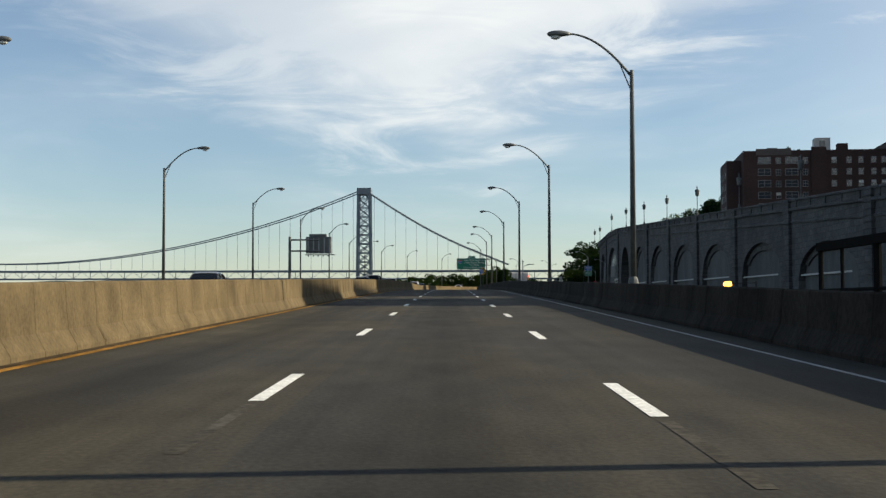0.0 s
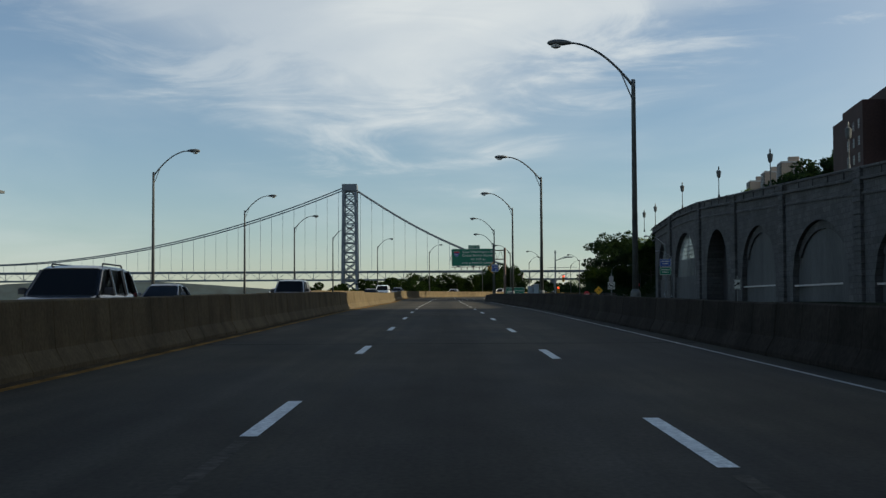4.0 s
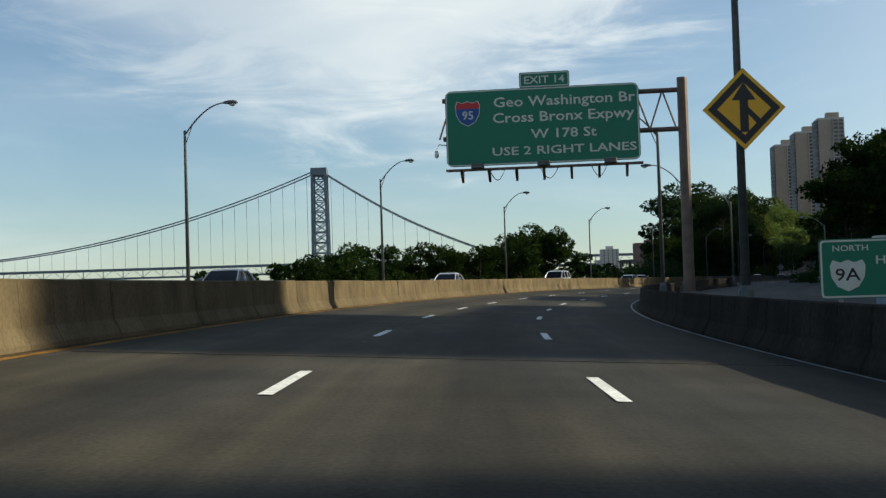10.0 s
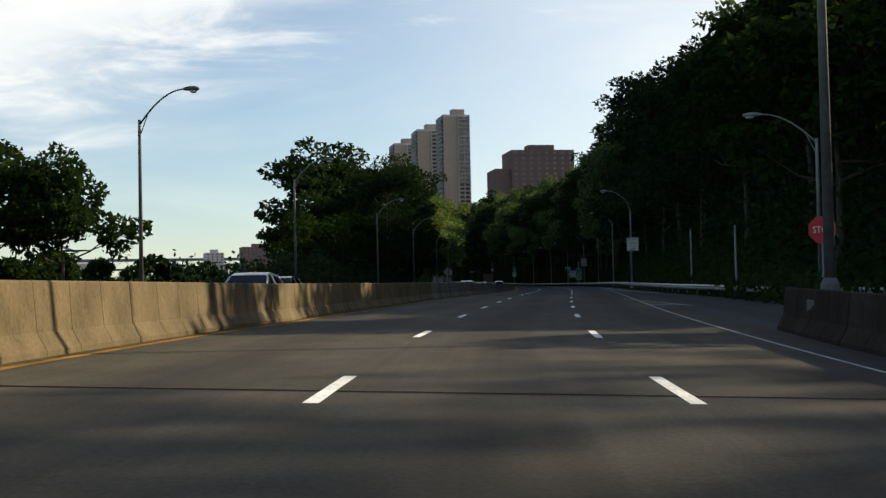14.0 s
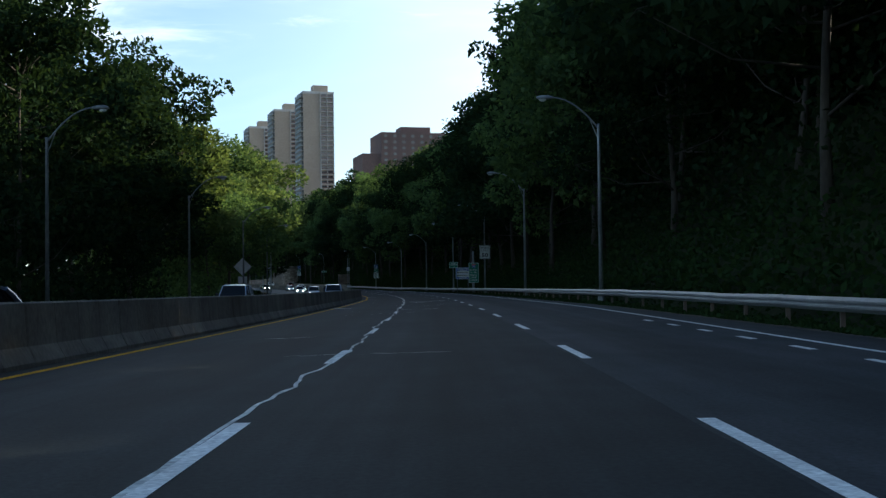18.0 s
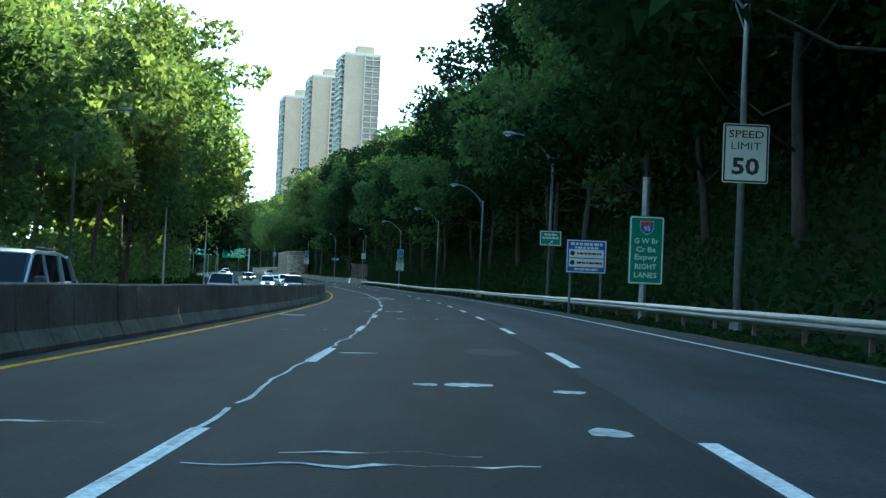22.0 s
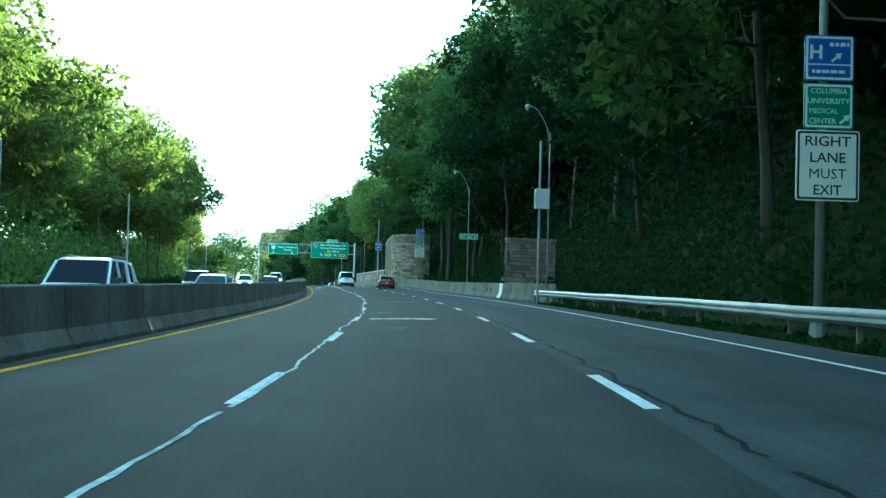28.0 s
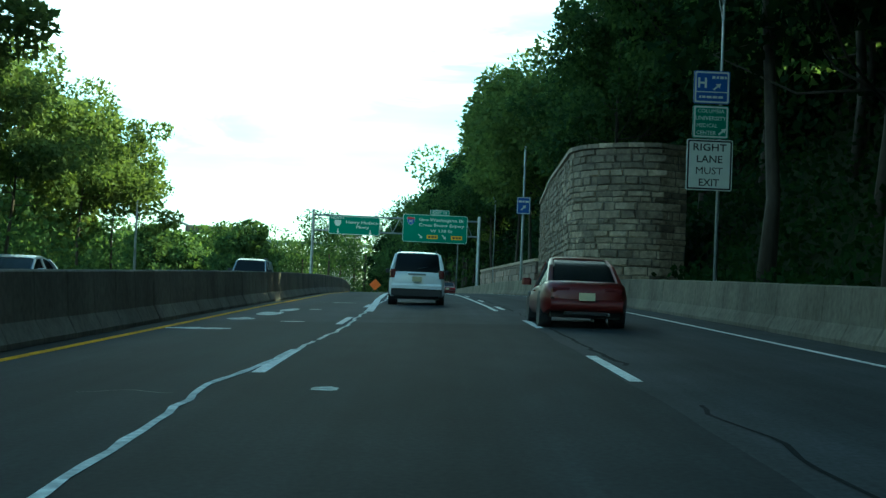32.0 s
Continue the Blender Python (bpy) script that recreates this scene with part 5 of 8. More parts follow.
for yy in (0.0, 34.0):
    part("main_cable", Geo().tube([(-x, yy, cable_l(-x)) for x in range(0, 1251, 25)], 1.0, 6), BRIDGE, BR)
    part("side_cable", Geo().tube([(x, yy, cable_r(x)) for x in range(0, 256, 15)], 1.0, 6), BRIDGE, BR)
for k in range(1, 66):
    x = -18.5 * k
    part("suspender", Geo().tube([(x, 0, DECK), (x, 0, cable_l(x))], 0.28, 4), BRIDGE, BR)
for k in range(1, 12):
    x = 18.5 * k
    part("suspender", Geo().tube([(x, 0, DECK), (x, 0, cable_r(x))], 0.28, 4), BRIDGE, BR)
part("anchorage", Geo().bevel_box(215, 290, -4, 40, 0, DECK - 2, 2), FARWHITE, BR)
for x in (340, 420, 500, 580, 660):
    part("approach_pier", Geo().box(x - 4, x + 4, 4, 30, 0, DECK - 12), BRIDGE, BR)

# viaduct far beyond the crest
vd = thing("viaduct", "grey distant road viaduct on slender piers above the trees", "viaduct", pose(155, 1262, -10.5, 0, 0, 4))
part("deck", Geo().box(10, 36, 0, 9, 36.9, 38.1), CONCRETE_GREY, vd)
part("parapet", Geo().box(10, 36, -0.2, 0.1, 38.1, 38.9), CONCRETE_GREY, vd)
for x in (12, 19, 26, 33):
    part("pier", Geo().box(x - 0.7, x + 0.7, 2, 7, 10, 36.9), CONCRETE_GREY, vd)

# far shore
g = Geo()
xs = list(range(-4200, 900, 60))
for x in xs:
    y = 3400 + 0.12 * x
    hgt = 62 + 22 * noise.noise(Vector((x * 0.002, 0, 0))) + 10 * noise.noise(Vector((x * 0.012, 4, 0)))
    hgt *= 1 - 0.72 * smooth(-900, 300, x)
    g.v += [(x, y - 160, -9.5), (x, y, hgt), (x, y + 600, hgt * 1.05)]
g.f = [(3 * i + j, 3 * i + 3 + j, 3 * i + 4 + j, 3 * i + 1 + j) for i in range(len(xs) - 1) for j in (0, 1)]
tagged(part("backdrop_hills", g, HILL, smooth=True), "low wooded hills on the far river shore", "hills", kind="structure")

# ---- lamp posts ----
def lamp_post(name, mat, height=9.1, arm=2.3):
    """A tapered pole with an upswept arm and a cobra-head lamp; the arm points to +x."""
    t = new(name)
    part("base", Geo().tube([(0, 0, 0), (0, 0, 0.28), (0, 0, 0.4)], [0.2, 0.18, 0.11], 10), mat, t)
    part("pole", Geo().tube([(0, 0, 0.2), (0, 0, height - 0.15), (0, 0, height)], [0.115, 0.075, 0.075], 10), mat, t, smooth=True)
    pts = []
    for k in range(13):
        u = k / 12
        pts.append((arm * u, 0, height - 0.25 + 1.6 * (1 - (1 - u) ** 1.9)))
    part("arm", Geo().tube(pts, [0.05 - 0.015 * k / 12 for k in range(13)], 8), mat, t, smooth=True)
    part("brace", Geo().tube([(0.03, 0, height - 0.75), (0.45, 0, height + 0.27)], 0.025, 6), mat, t)
    head = Geo()
    rings = []
    for u, w, up_, dn in ((0, 0.05, 0.05, 0.05), (0.12, 0.1, 0.09, 0.07), (0.35, 0.16, 0.13, 0.10), (0.6, 0.17, 0.13, 0.12), (0.8, 0.12, 0.08, 0.08), (0.86, 0.05, 0.03, 0.03)):
        rings.append([(arm - 0.05 + u, w * math.cos(a), height + 1.35 + (up_ if math.sin(a) > 0 else dn) * math.sin(a)) for a in [2 * math.pi * i / 10 for i in range(10)]])
    h = part("lamp_head", head.rings(rings), mat, t, "grey cobra-head lamp", smooth=True)
    rings = [[(arm + 0.5 + 0.2 * r * math.cos(a), 0.14 * r * math.sin(a), height + 1.27 - d) for a in [2 * math.pi * i / 10 for i in range(10)]] for r, d in ((1, 0), (0.85, 0.08), (0.3, 0.12))]
    part("lens", Geo().rings(rings), LAMPGLASS, h)
    return t


LAMP = lamp_post("street_lamp", DARKSTEEL, 8.0)
LAMP_L = lamp_post("street_lamp", DARKSTEEL, 8.8)
tagged(LAMP_L, "tall dark steel lamp post with curved arm beyond the far carriageway", "street lamp", group="lamp posts along the river roadway")
LAMP_L.matrix_basis = RM(-68, -19.35, -0.1)
tagged(LAMP, "tall dark steel lamp post with curved arm behind the barrier", "street lamp", group="lamp posts along the river roadway")
LAMP.matrix_basis = RM(-30, 6.85, 0.75, 180)
LAMP_G = lamp_post("street_lamp", GALV, 9.0)
tagged(LAMP_G, "tall galvanised lamp post with a curved arm beside the guard rail", "street lamp", group="lamp posts along the wooded roadway")
LAMP_G.matrix_basis = RM(1058, 7.75, 0.0, 180)
POLE_R = [8, 45.5, 83.5, 122, 160, 198.5, 237, 275.5, 314.5, 349.5, 385, 420.5]
for s in POLE_R:
    lp = {198.5: 6.55, 237: 6.75, 314.5: 6.15, 275.5: 6.22}.get(s, 6.8 if s < 190 else 6.4)
    copy_thing(LAMP, RM(s, lp, 0.75, 180) @ Matrix.Diagonal((1, 1, 1.0 if s < 200 else 1.07 if s < 340 else 1.02, 1)))
    tagged(part("pole_plinth", Geo().bevel_box(-0.3, 0.32, -0.35, 0.35, 0, 0.95, 0.04), CONCRETE_GREY, m=RM(s, lp - 0.1, -0.2)), "concrete plinth behind the barrier carrying a lamp post", "plinth", group="lamp plinths")
POLE_RG = [528, 569, 610.5, 652, 693, 733, 772.5, 811.8, 852, 892, 932.5, 1015]
for s in POLE_RG:
    copy_thing(LAMP_G, RM(s, 7.95 if s == 811.8 else 8.3 if s < 690 else (8.15 if s < 800 else 7.75), 0.0, 180) @ Matrix.Diagonal((1 if s < 840 else 0.45, 1, 1, 1)))
LSIDE = [-30, 8, 46, 84.5, 122, 160, 198, 236, 274, 312.5, 350.5, 387.5, 422.5, 456, 491, 533, 569, 609, 648, 689]
for s in LSIDE:
    copy_thing(LAMP_L, RM(s, -19.4, -0.1, 0) @ Matrix.Diagonal((1, 1, 1.0 if s < 150 else 1.05 if s < 370 else 1.08, 1)))
for s in (727, 767, 806, 849, 887, 940, 985):
    bp = thing("verge_pole", "slim bare grey pole beyond the opposing carriageway", "pole", RM(s, -19.9, -0.3), "verge poles")
    part("shaft", Geo().tube([(0, 0, 0), (0, 0, 8.3 if s < 900 else 6.5)], [0.11, 0.06], 8), GALV, bp)
    part("collar", Geo().tube([(0, 0, 0), (0, 0, 0.3), (0, 0, 0.36)], [0.19, 0.17, 0.12], 8), GALV, bp)
# lamps on the slip road
for x, y, a in ((53.9, 439.3, 150), (35.1, 300.4, 178), (46, 352, 175)):
    copy_thing(LAMP_G, pose(x, y, zroad(430) - 0.5, 0, 0, a) @ Matrix.Diagonal((1, 1, 0.85, 1)))

for s, l, tall in ((465, 10.9, 3.8), (487, 10.6, 4.4)):
    bp = thing("verge_pole", "slim bare grey post behind the guard rail", "pole", RM(s, l, 0.1), "verge poles")
    part("shaft", Geo().tube([(0, 0, -0.5), (0, 0, tall)], [0.07, 0.05], 8), GALV, bp)
# ornamental lamps on the parapet
def parapet_lamp():
    t = new("parapet_lamp")
    part("post", Geo().tube([(0, 0, 0), (0, 0, 0.5), (0, 0, 0.55), (0, 0, 3.2)], [0.2, 0.16, 0.08, 0.06], 8), DARKSTEEL, t)
    part("lantern", Geo().tube([(0, 0, 3.2), (0, 0, 3.35), (0, 0, 3.6), (0, 0, 4.3), (0, 0, 4.45)], [0.1, 0.28, 0.32, 0.4, 0.15], 8), DARKSTEEL, t, "dark lantern with finial")
    part("finial", Geo().tube([(0, 0, 4.45), (0, 0, 4.8), (0, 0, 5.1)], [0.08, 0.12, 0.02], 6), DARKSTEEL, t)
    return t


PL = parapet_lamp()
tagged(PL, "ornamental dark lantern post on the stone parapet", "lantern", group="parapet lanterns")
PL.matrix_basis = pose(wx(75) + 0.2, 75, wtop(75))
for y in (109, 143, 177, 211, 245, 279, 313, 347, 381, 398):
    copy_thing(PL, pose(wx(y) + 0.2, y, wtop(y)))


# ---- signs ----
def text_geo(txt, size, bold=0.0):
    cu = bpy.data.curves.new("lettering", "FONT")
    cu.body, cu.size, cu.align_x, cu.align_y = txt, size, "CENTER", "CENTER"
    cu.offset = bold
    cu.resolution_u = 2
    ob = bpy.data.objects.new("lettering", cu)
    scene.collection.objects.link(ob)
    bpy.context.view_layer.update()
    me = bpy.data.meshes.new_from_object(ob.evaluated_get(bpy.context.evaluated_depsgraph_get()))
    g = Geo()
    g.v = [(v.co.x, 0.0, v.co.y) for v in me.vertices]
    g.f = [tuple(p.vertices) for p in me.polygons]
    bpy.data.objects.remove(ob)
    bpy.data.meshes.remove(me)
    return g


def words_of(g, gap):
    """Splits flat lettering into its words: letters nearer than gap stay together."""
    own = list(range(len(g.v)))

    def root(i):
        while own[i] != i:
            own[i] = own[own[i]]
            i = own[i]
        return i
    for q in g.f:
        for i in q[1:]:
            own[root(i)] = root(q[0])
    span = {}
    for i, p in enumerate(g.v):
        a = span.setdefault(root(i), [p[0], p[0]])
        a[0], a[1] = min(a[0], p[0]), max(a[1], p[0])
    word, out, end = {}, [], None
    for r, (a, b) in sorted(span.items(), key=lambda e: e[1][0]):
        if end is None or a - end > gap:
            out.append(Geo())
            end = b
        end = max(end, b)
        word[r] = len(out) - 1
    for q in g.f:
        w = out[word[root(q[0])]]
        w.add([g.v[i] for i in q], [tuple(range(len(q)))])
    return [w for w in out if w.f]


def lettering(panel, txt, x, z, size, mat, width=None, y=-0.032, bold=0.012):
    g = text_geo(txt, size, 0.0 if "M" in txt else bold * size)
    xs = [p[0] for p in g.v]
    k = width / (max(xs) - min(xs)) if width else 1.0
    c = (max(xs) + min(xs)) / 2
    zs = [p[2] for p in g.v]
    cz = (max(zs) + min(zs)) / 2
    g.v = [((p[0] - c) * k + x, y, p[2] - cz + z) for p in g.v]
    for w in (words_of(g, 0.2 * size * k) if " " in txt else [g]):
        ob = new("lettering", mesh_of("lettering", w, mat))
        ob.parent = panel
    return ob


def rounded(w, h, r, n=4):
    out = []
    for cx, cz, a0 in ((w / 2 - r, h / 2 - r, 0), (-w / 2 + r, h / 2 - r, 90), (-w / 2 + r, -h / 2 + r, 180), (w / 2 - r, -h / 2 + r, 270)):
        for k in range(n + 1):
            a = radians(a0 + 90 * k / n)
            out.append((cx + r * math.cos(a), cz + r * math.sin(a)))
    return out


def panel(owner, x, z, w, h, mat, r=0.12, border=None, name="panel", y=0.0, inset=0.05, thick=0.03):
    """A sign face at x, z on its owner, facing -y, with a border line."""
    p = part(name, Geo().prism(rounded(w, h, r), -0.02, thick - 0.02), mat, owner)
    p.location = (x, y, z)
    if border:
        o, i = rounded(w - inset, h - inset, r * 0.8), rounded(w - inset - 0.09, h - inset - 0.09, r * 0.6)
        n = len(o)
        g = Geo().add([(a, -0.026, b) for a, b in o] + [(a, -0.026, b) for a, b in i], [(k, (k + 1) % n, (k + 1) % n + n, k + n) for k in range(n)])
        ob = new("border", mesh_of("border", g, border))
        ob.parent = p
    return p


def shape(owner, pts, mat, name, y=-0.03, label=""):
    g = Geo().add([(a, y, b) for a, b in pts], [tuple(range(len(pts)))])
    ob = new(name, mesh_of(name, g, mat))
    ob.parent = owner
    if label:
        tagged(ob, label)
    return ob


def arrow(owner, x, z, size, ang, mat):
    c, s_ = math.cos(radians(ang)), math.sin(radians(ang))
    pts = [(-0.09, -0.5), (0.09, -0.5), (0.09, 0.05), (0.28, 0.05), (0, 0.5), (-0.28, 0.05), (-0.09, 0.05)]
    return shape(owner, [(x + size * (a * c - b * s_), z + size * (a * s_ + b * c)) for a, b in pts], mat, "arrow")


def bars(owner, x, z, w, h, n, mat, rng):
    """A line of writing too small to read, as short plain bars."""
    px = x - w / 2
    while px < x + w / 2 - 0.03:
        bw = min(rng.uniform(0.8, 2.4) * h, x + w / 2 - px)
        shape(owner, [(px, z - h / 2), (px + bw, z - h / 2), (px + bw, z + h / 2), (px, z + h / 2)], mat, "writing_bar", -0.034)
        px += bw + h * 0.4


SHIELD = [(-0.5, 0.32), (-0.42, 0.5), (-0.2, 0.42), (0, 0.5), (0.2, 0.42), (0.42, 0.5), (0.5, 0.32), (0.47, -0.05), (0.3, -0.36), (0, -0.52), (-0.3, -0.36), (-0.47, -0.05)]


def interstate(owner, x, z, k):
    shape(owner, [(x + a * k * 1.06, z + b * k * 1.06) for a, b in SHIELD], SIGN_WHITE, "shield_edge", -0.03)
    shape(owner, [(x + a * k, z + b * k) for a, b in SHIELD], SIGN_BLUE, "shield", -0.034)
    shape(owner, [(x + a * k, z + b * k) for a, b in SHIELD[:7]] + [(x + 0.49 * k, z + 0.2 * k), (x - 0.49 * k, z + 0.2 * k)], SIGN_RED, "shield_top", -0.037)
    lettering(owner, "95", x, z - 0.08 * k, 0.5 * k, SIGN_WHITE, y=-0.04)


# cantilever sign over the outer lanes
sg = thing("cantilever_sign", "large green overhead exit sign on a cantilever post", "road sign", RM(334.5, -0.3, -0.25))
zs = -0.35
part("post", Geo().tube([(7.25, 0, zs), (7.25, 0, 9.2)], [0.22, 0.2], 12), RUSTSTEEL, sg, "dark brown steel column")
part("post_base", Geo().bevel_box(6.9, 7.6, -0.35, 0.35, zs - 0.3, 0.75, 0.05), CONCRETE_GREY, sg)
for zz in (7.2, 8.75):
    part("beam", Geo().tube([(7.2, 0.18, zz), (-2.3, 0.18, zz)], 0.1, 8), RUSTSTEEL, sg)
for k in range(9):
    x = 7.0 - k * 1.05
    part("lattice_bar", Geo().tube([(x, 0.18, 7.2), (x - 0.52, 0.18, 8.75)], 0.04, 6).tube([(x - 0.52, 0.18, 8.75), (x - 1.05, 0.18, 7.2)], 0.04, 6), RUSTSTEEL, sg)
big = panel(sg, 1.7, 7.55, 7.7, 3.05, SIGN_GREEN, 0.25, SIGN_WHITE, "sign_panel", y=-0.15)
lettering(big, "Geo Washington Br", 0.9, 0.93, 0.56, SIGN_WHITE, 5.6)
lettering(big, "Cross Bronx Expwy", 0.85, 0.3, 0.56, SIGN_WHITE, 5.6)
lettering(big, "W 178 St", 0.85, -0.33, 0.52, SIGN_WHITE, 2.6)
lettering(big, "USE 2 RIGHT LANES", 0.85, -0.98, 0.46, SIGN_WHITE, 5.7)
interstate(big, -2.95, 0.6, 0.95)
tab = panel(sg, 1.7 + 0.15, 9.38, 2.0, 0.62, SIGN_GREEN, 0.08, SIGN_WHITE, "exit_tab", y=-0.15)
lettering(tab, "EXIT 14", 0, 0, 0.42, SIGN_WHITE, 1.6)
part("catwalk", Geo().box(-2.1, 5.6, -0.95, -0.75, 5.78, 5.86).box(-2.1, 5.6, -0.3, -0.2, 5.82, 5.9), RUSTSTEEL, sg)
for k in range(7):
    x = -1.5 + k * 1.08
    part("bracket", Geo().add([(x - 0.05, -0.25, 5.9), (x + 0.05, -0.25, 5.9), (x + 0.05, -1.0, 5.8), (x - 0.05, -1.0, 5.8), (x - 0.05, -0.3, 5.35), (x + 0.05, -0.3, 5.35)],
                              [(0, 1, 2, 3), (3, 2, 5, 4), (0, 4, 5, 1), (0, 3, 4), (1, 5, 2)]), RUSTSTEEL, sg)
for k in (0, 2, 4):
    part("sign_light", Geo().bevel_box(-1.1 + k * 1.3, -0.6 + k * 1.3, -1.15, -0.8, 5.86, 6.05, 0.04), DARKSTEEL, sg, "dark floodlight under the sign")

part("camera_arm", Geo().tube([(-2.15, -0.2, 6.9), (-2.45, -0.2, 6.95), (-2.55, -0.2, 6.7)], 0.025, 6), SIGN_WHITE, sg, "white camera bracket")
part("dome_camera", Geo().tube([(-2.55, -0.2, 6.7), (-2.55, -0.2, 6.5), (-2.55, -0.2, 6.4)], [0.07, 0.09, 0.03], 8), SIGN_WHITE, sg, "white dome camera")
for x0, x1 in ((1.6, 2.3), (-0.4, 0.2), (3.6, 4.2)):
    part("cable", Geo().tube([(x0 + (x1 - x0) * k / 6, -0.6, 5.8 - 0.42 * math.sin(math.pi * k / 6)) for k in range(7)], 0.015, 5), PLASTIC, sg, "drooping cable")
# message board seen from behind, over the opposing carriageway
vb = thing("message_board", "dark cantilever message board seen from behind", "road sign", RM(155.5, 0, 0))
part("post", Geo().tube([(-20.2, 0, -0.3), (-20.2, 0, 6.7)], [0.2, 0.17], 10), DARKSTEEL, vb)
part("beam", Geo().tube([(-20.2, 0, 6.3), (-16.5, 0, 6.3)], 0.1, 8), DARKSTEEL, vb)
part("beam", Geo().tube([(-20.2, 0, 4.9), (-16.5, 0, 4.9)], 0.1, 8), DARKSTEEL, vb)
part("board", Geo().bevel_box(-18.2, -15.0, 0.1, 0.6, 4.6, 6.7, 0.08), DARKSTEEL, vb)
for k in range(5):
    part("board_rib", Geo().box(-18.0 + k * 0.68, -17.86 + k * 0.68, -0.02, 0.1, 4.7, 6.5), GALV, vb)
part("top_box", Geo().bevel_box(-17.8, -15.6, 0.15, 0.5, 6.7, 7.05, 0.05), DARKSTEEL, vb)
part("catwalk", Geo().box(-18.2, -14.5, -0.4, 0.3, 4.38, 4.46), DARKSTEEL, vb)
for k in range(5):
    part("bracket", Geo().box(-17.9 + k * 0.62, -17.8 + k * 0.62, -0.4, 0.2, 4.2, 4.4), DARKSTEEL, vb)

# sign on the lamp post before the exit
bs = thing("direction_sign", "blue stadium direction sign strapped to a lamp post", "road sign", RM(275.4, 6.18, 0))
p = panel(bs, 0.12, 4.35, 0.9, 1.0, SIGN_BLUE, 0.06, SIGN_WHITE, y=-0.18)
lettering(p, "Yankee", 0, 0.29, 0.18, SIGN_WHITE, 0.62)
lettering(p, "Stadium", 0, 0.08, 0.18, SIGN_WHITE, 0.68)
arrow(p, 0.08, -0.25, 0.34, -45, SIGN_WHITE)
part("strap", Geo().box(-0.14, 0.14, -0.16, 0.14, 4.2, 4.26).box(-0.14, 0.14, -0.16, 0.14, 3.6, 3.66), GALV, bs)

ds = thing("merge_sign", "yellow diamond merging-traffic sign strapped to a lamp post", "road sign", RM(314.3, 6.15, 0))
d = part("panel", Geo().prism([(0, -0.96), (0.96, 0), (0, 0.96), (-0.96, 0)], -0.2, -0.17), SIGN_YELLOW, ds)
d.location = (0.05, 0, 5.3)
o = [(0, -0.62), (0.62, 0), (0, 0.62), (-0.62, 0)]
i_ = [(0, -0.84), (0.84, 0), (0, 0.84), (-0.84, 0)]
ob = new("border", mesh_of("border", Geo().add([(a, -0.206, b) for a, b in o + i_], [(k, (k + 1) % 4, (k + 1) % 4 + 4, k + 4) for k in range(4)]), SIGN_BLACK)); ob.parent = d
shape(d, [(-0.1, -0.55), (0.1, -0.55), (0.1, 0.2), (0.28, 0.2), (0, 0.62), (-0.28, 0.2), (-0.1, 0.2)], SIGN_BLACK, "arrow", -0.206)
shape(d, [(0.08, -0.12), (0.08, 0.06), (0.42, -0.3), (0.34, -0.42)], SIGN_BLACK, "side_arrow", -0.207)

na = thing("route_sign", "green roadside route sign on posts behind the barrier", "road sign", RM(315.5, 9.6, 0.05))
p = panel(na, 0, 1.58, 3.0, 1.45, SIGN_GREEN, 0.12, SIGN_WHITE)
lettering(p, "NORTH", -0.75, 0.5, 0.2, SIGN_WHITE, 0.85)
shape(p, [(-1.25 + 0.42 + a * 0.85, -0.16 + b * 0.75) for a, b in SHIELD], SIGN_WHITE, "route_shield", -0.03)
lettering(p, "9A", -0.83, -0.14, 0.42, SIGN_BLACK, 0.6, y=-0.034)
lettering(p, "H Hudson", 0.6, 0.2, 0.28, SIGN_WHITE, 1.5)
lettering(p, "Pkwy", 0.65, -0.25, 0.28, SIGN_WHITE, 0.8)
for x in (-1, 1):
    part("post", Geo().box(x - 0.05, x + 0.05, 0.02, 0.12, -0.6, 2.2), GALV, na)

# stop sign and small signs on the slip road
def stop_sign(m, height, r):
    t = thing("stop_sign", "red octagonal stop sign on a steel post", "road sign", m)
    part("post", Geo().box(-0.04, 0.04, 0, 0.06, -0.3, height + 0.2), GALV, t)
    oc = [(r * math.cos(radians(22.5 + 45 * k)), r * math.sin(radians(22.5 + 45 * k))) for k in range(8)]
    p = part("panel", Geo().prism(oc, -0.03, 0.0), SIGN_RED, t)
    p.location = (0, 0, height)
    lettering(p, "STOP", 0, 0, r * 0.65, SIGN_WHITE, r * 1.3, y=-0.036)


stop_sign(pose(53.75, 438.9, zroad(450) - 0.3, 0, 0, -24), 3.3, 0.62)
stop_sign(RM(296, 19.9, -0.3, -4), 1.5, 0.44)
rs_ = random.Random(12)
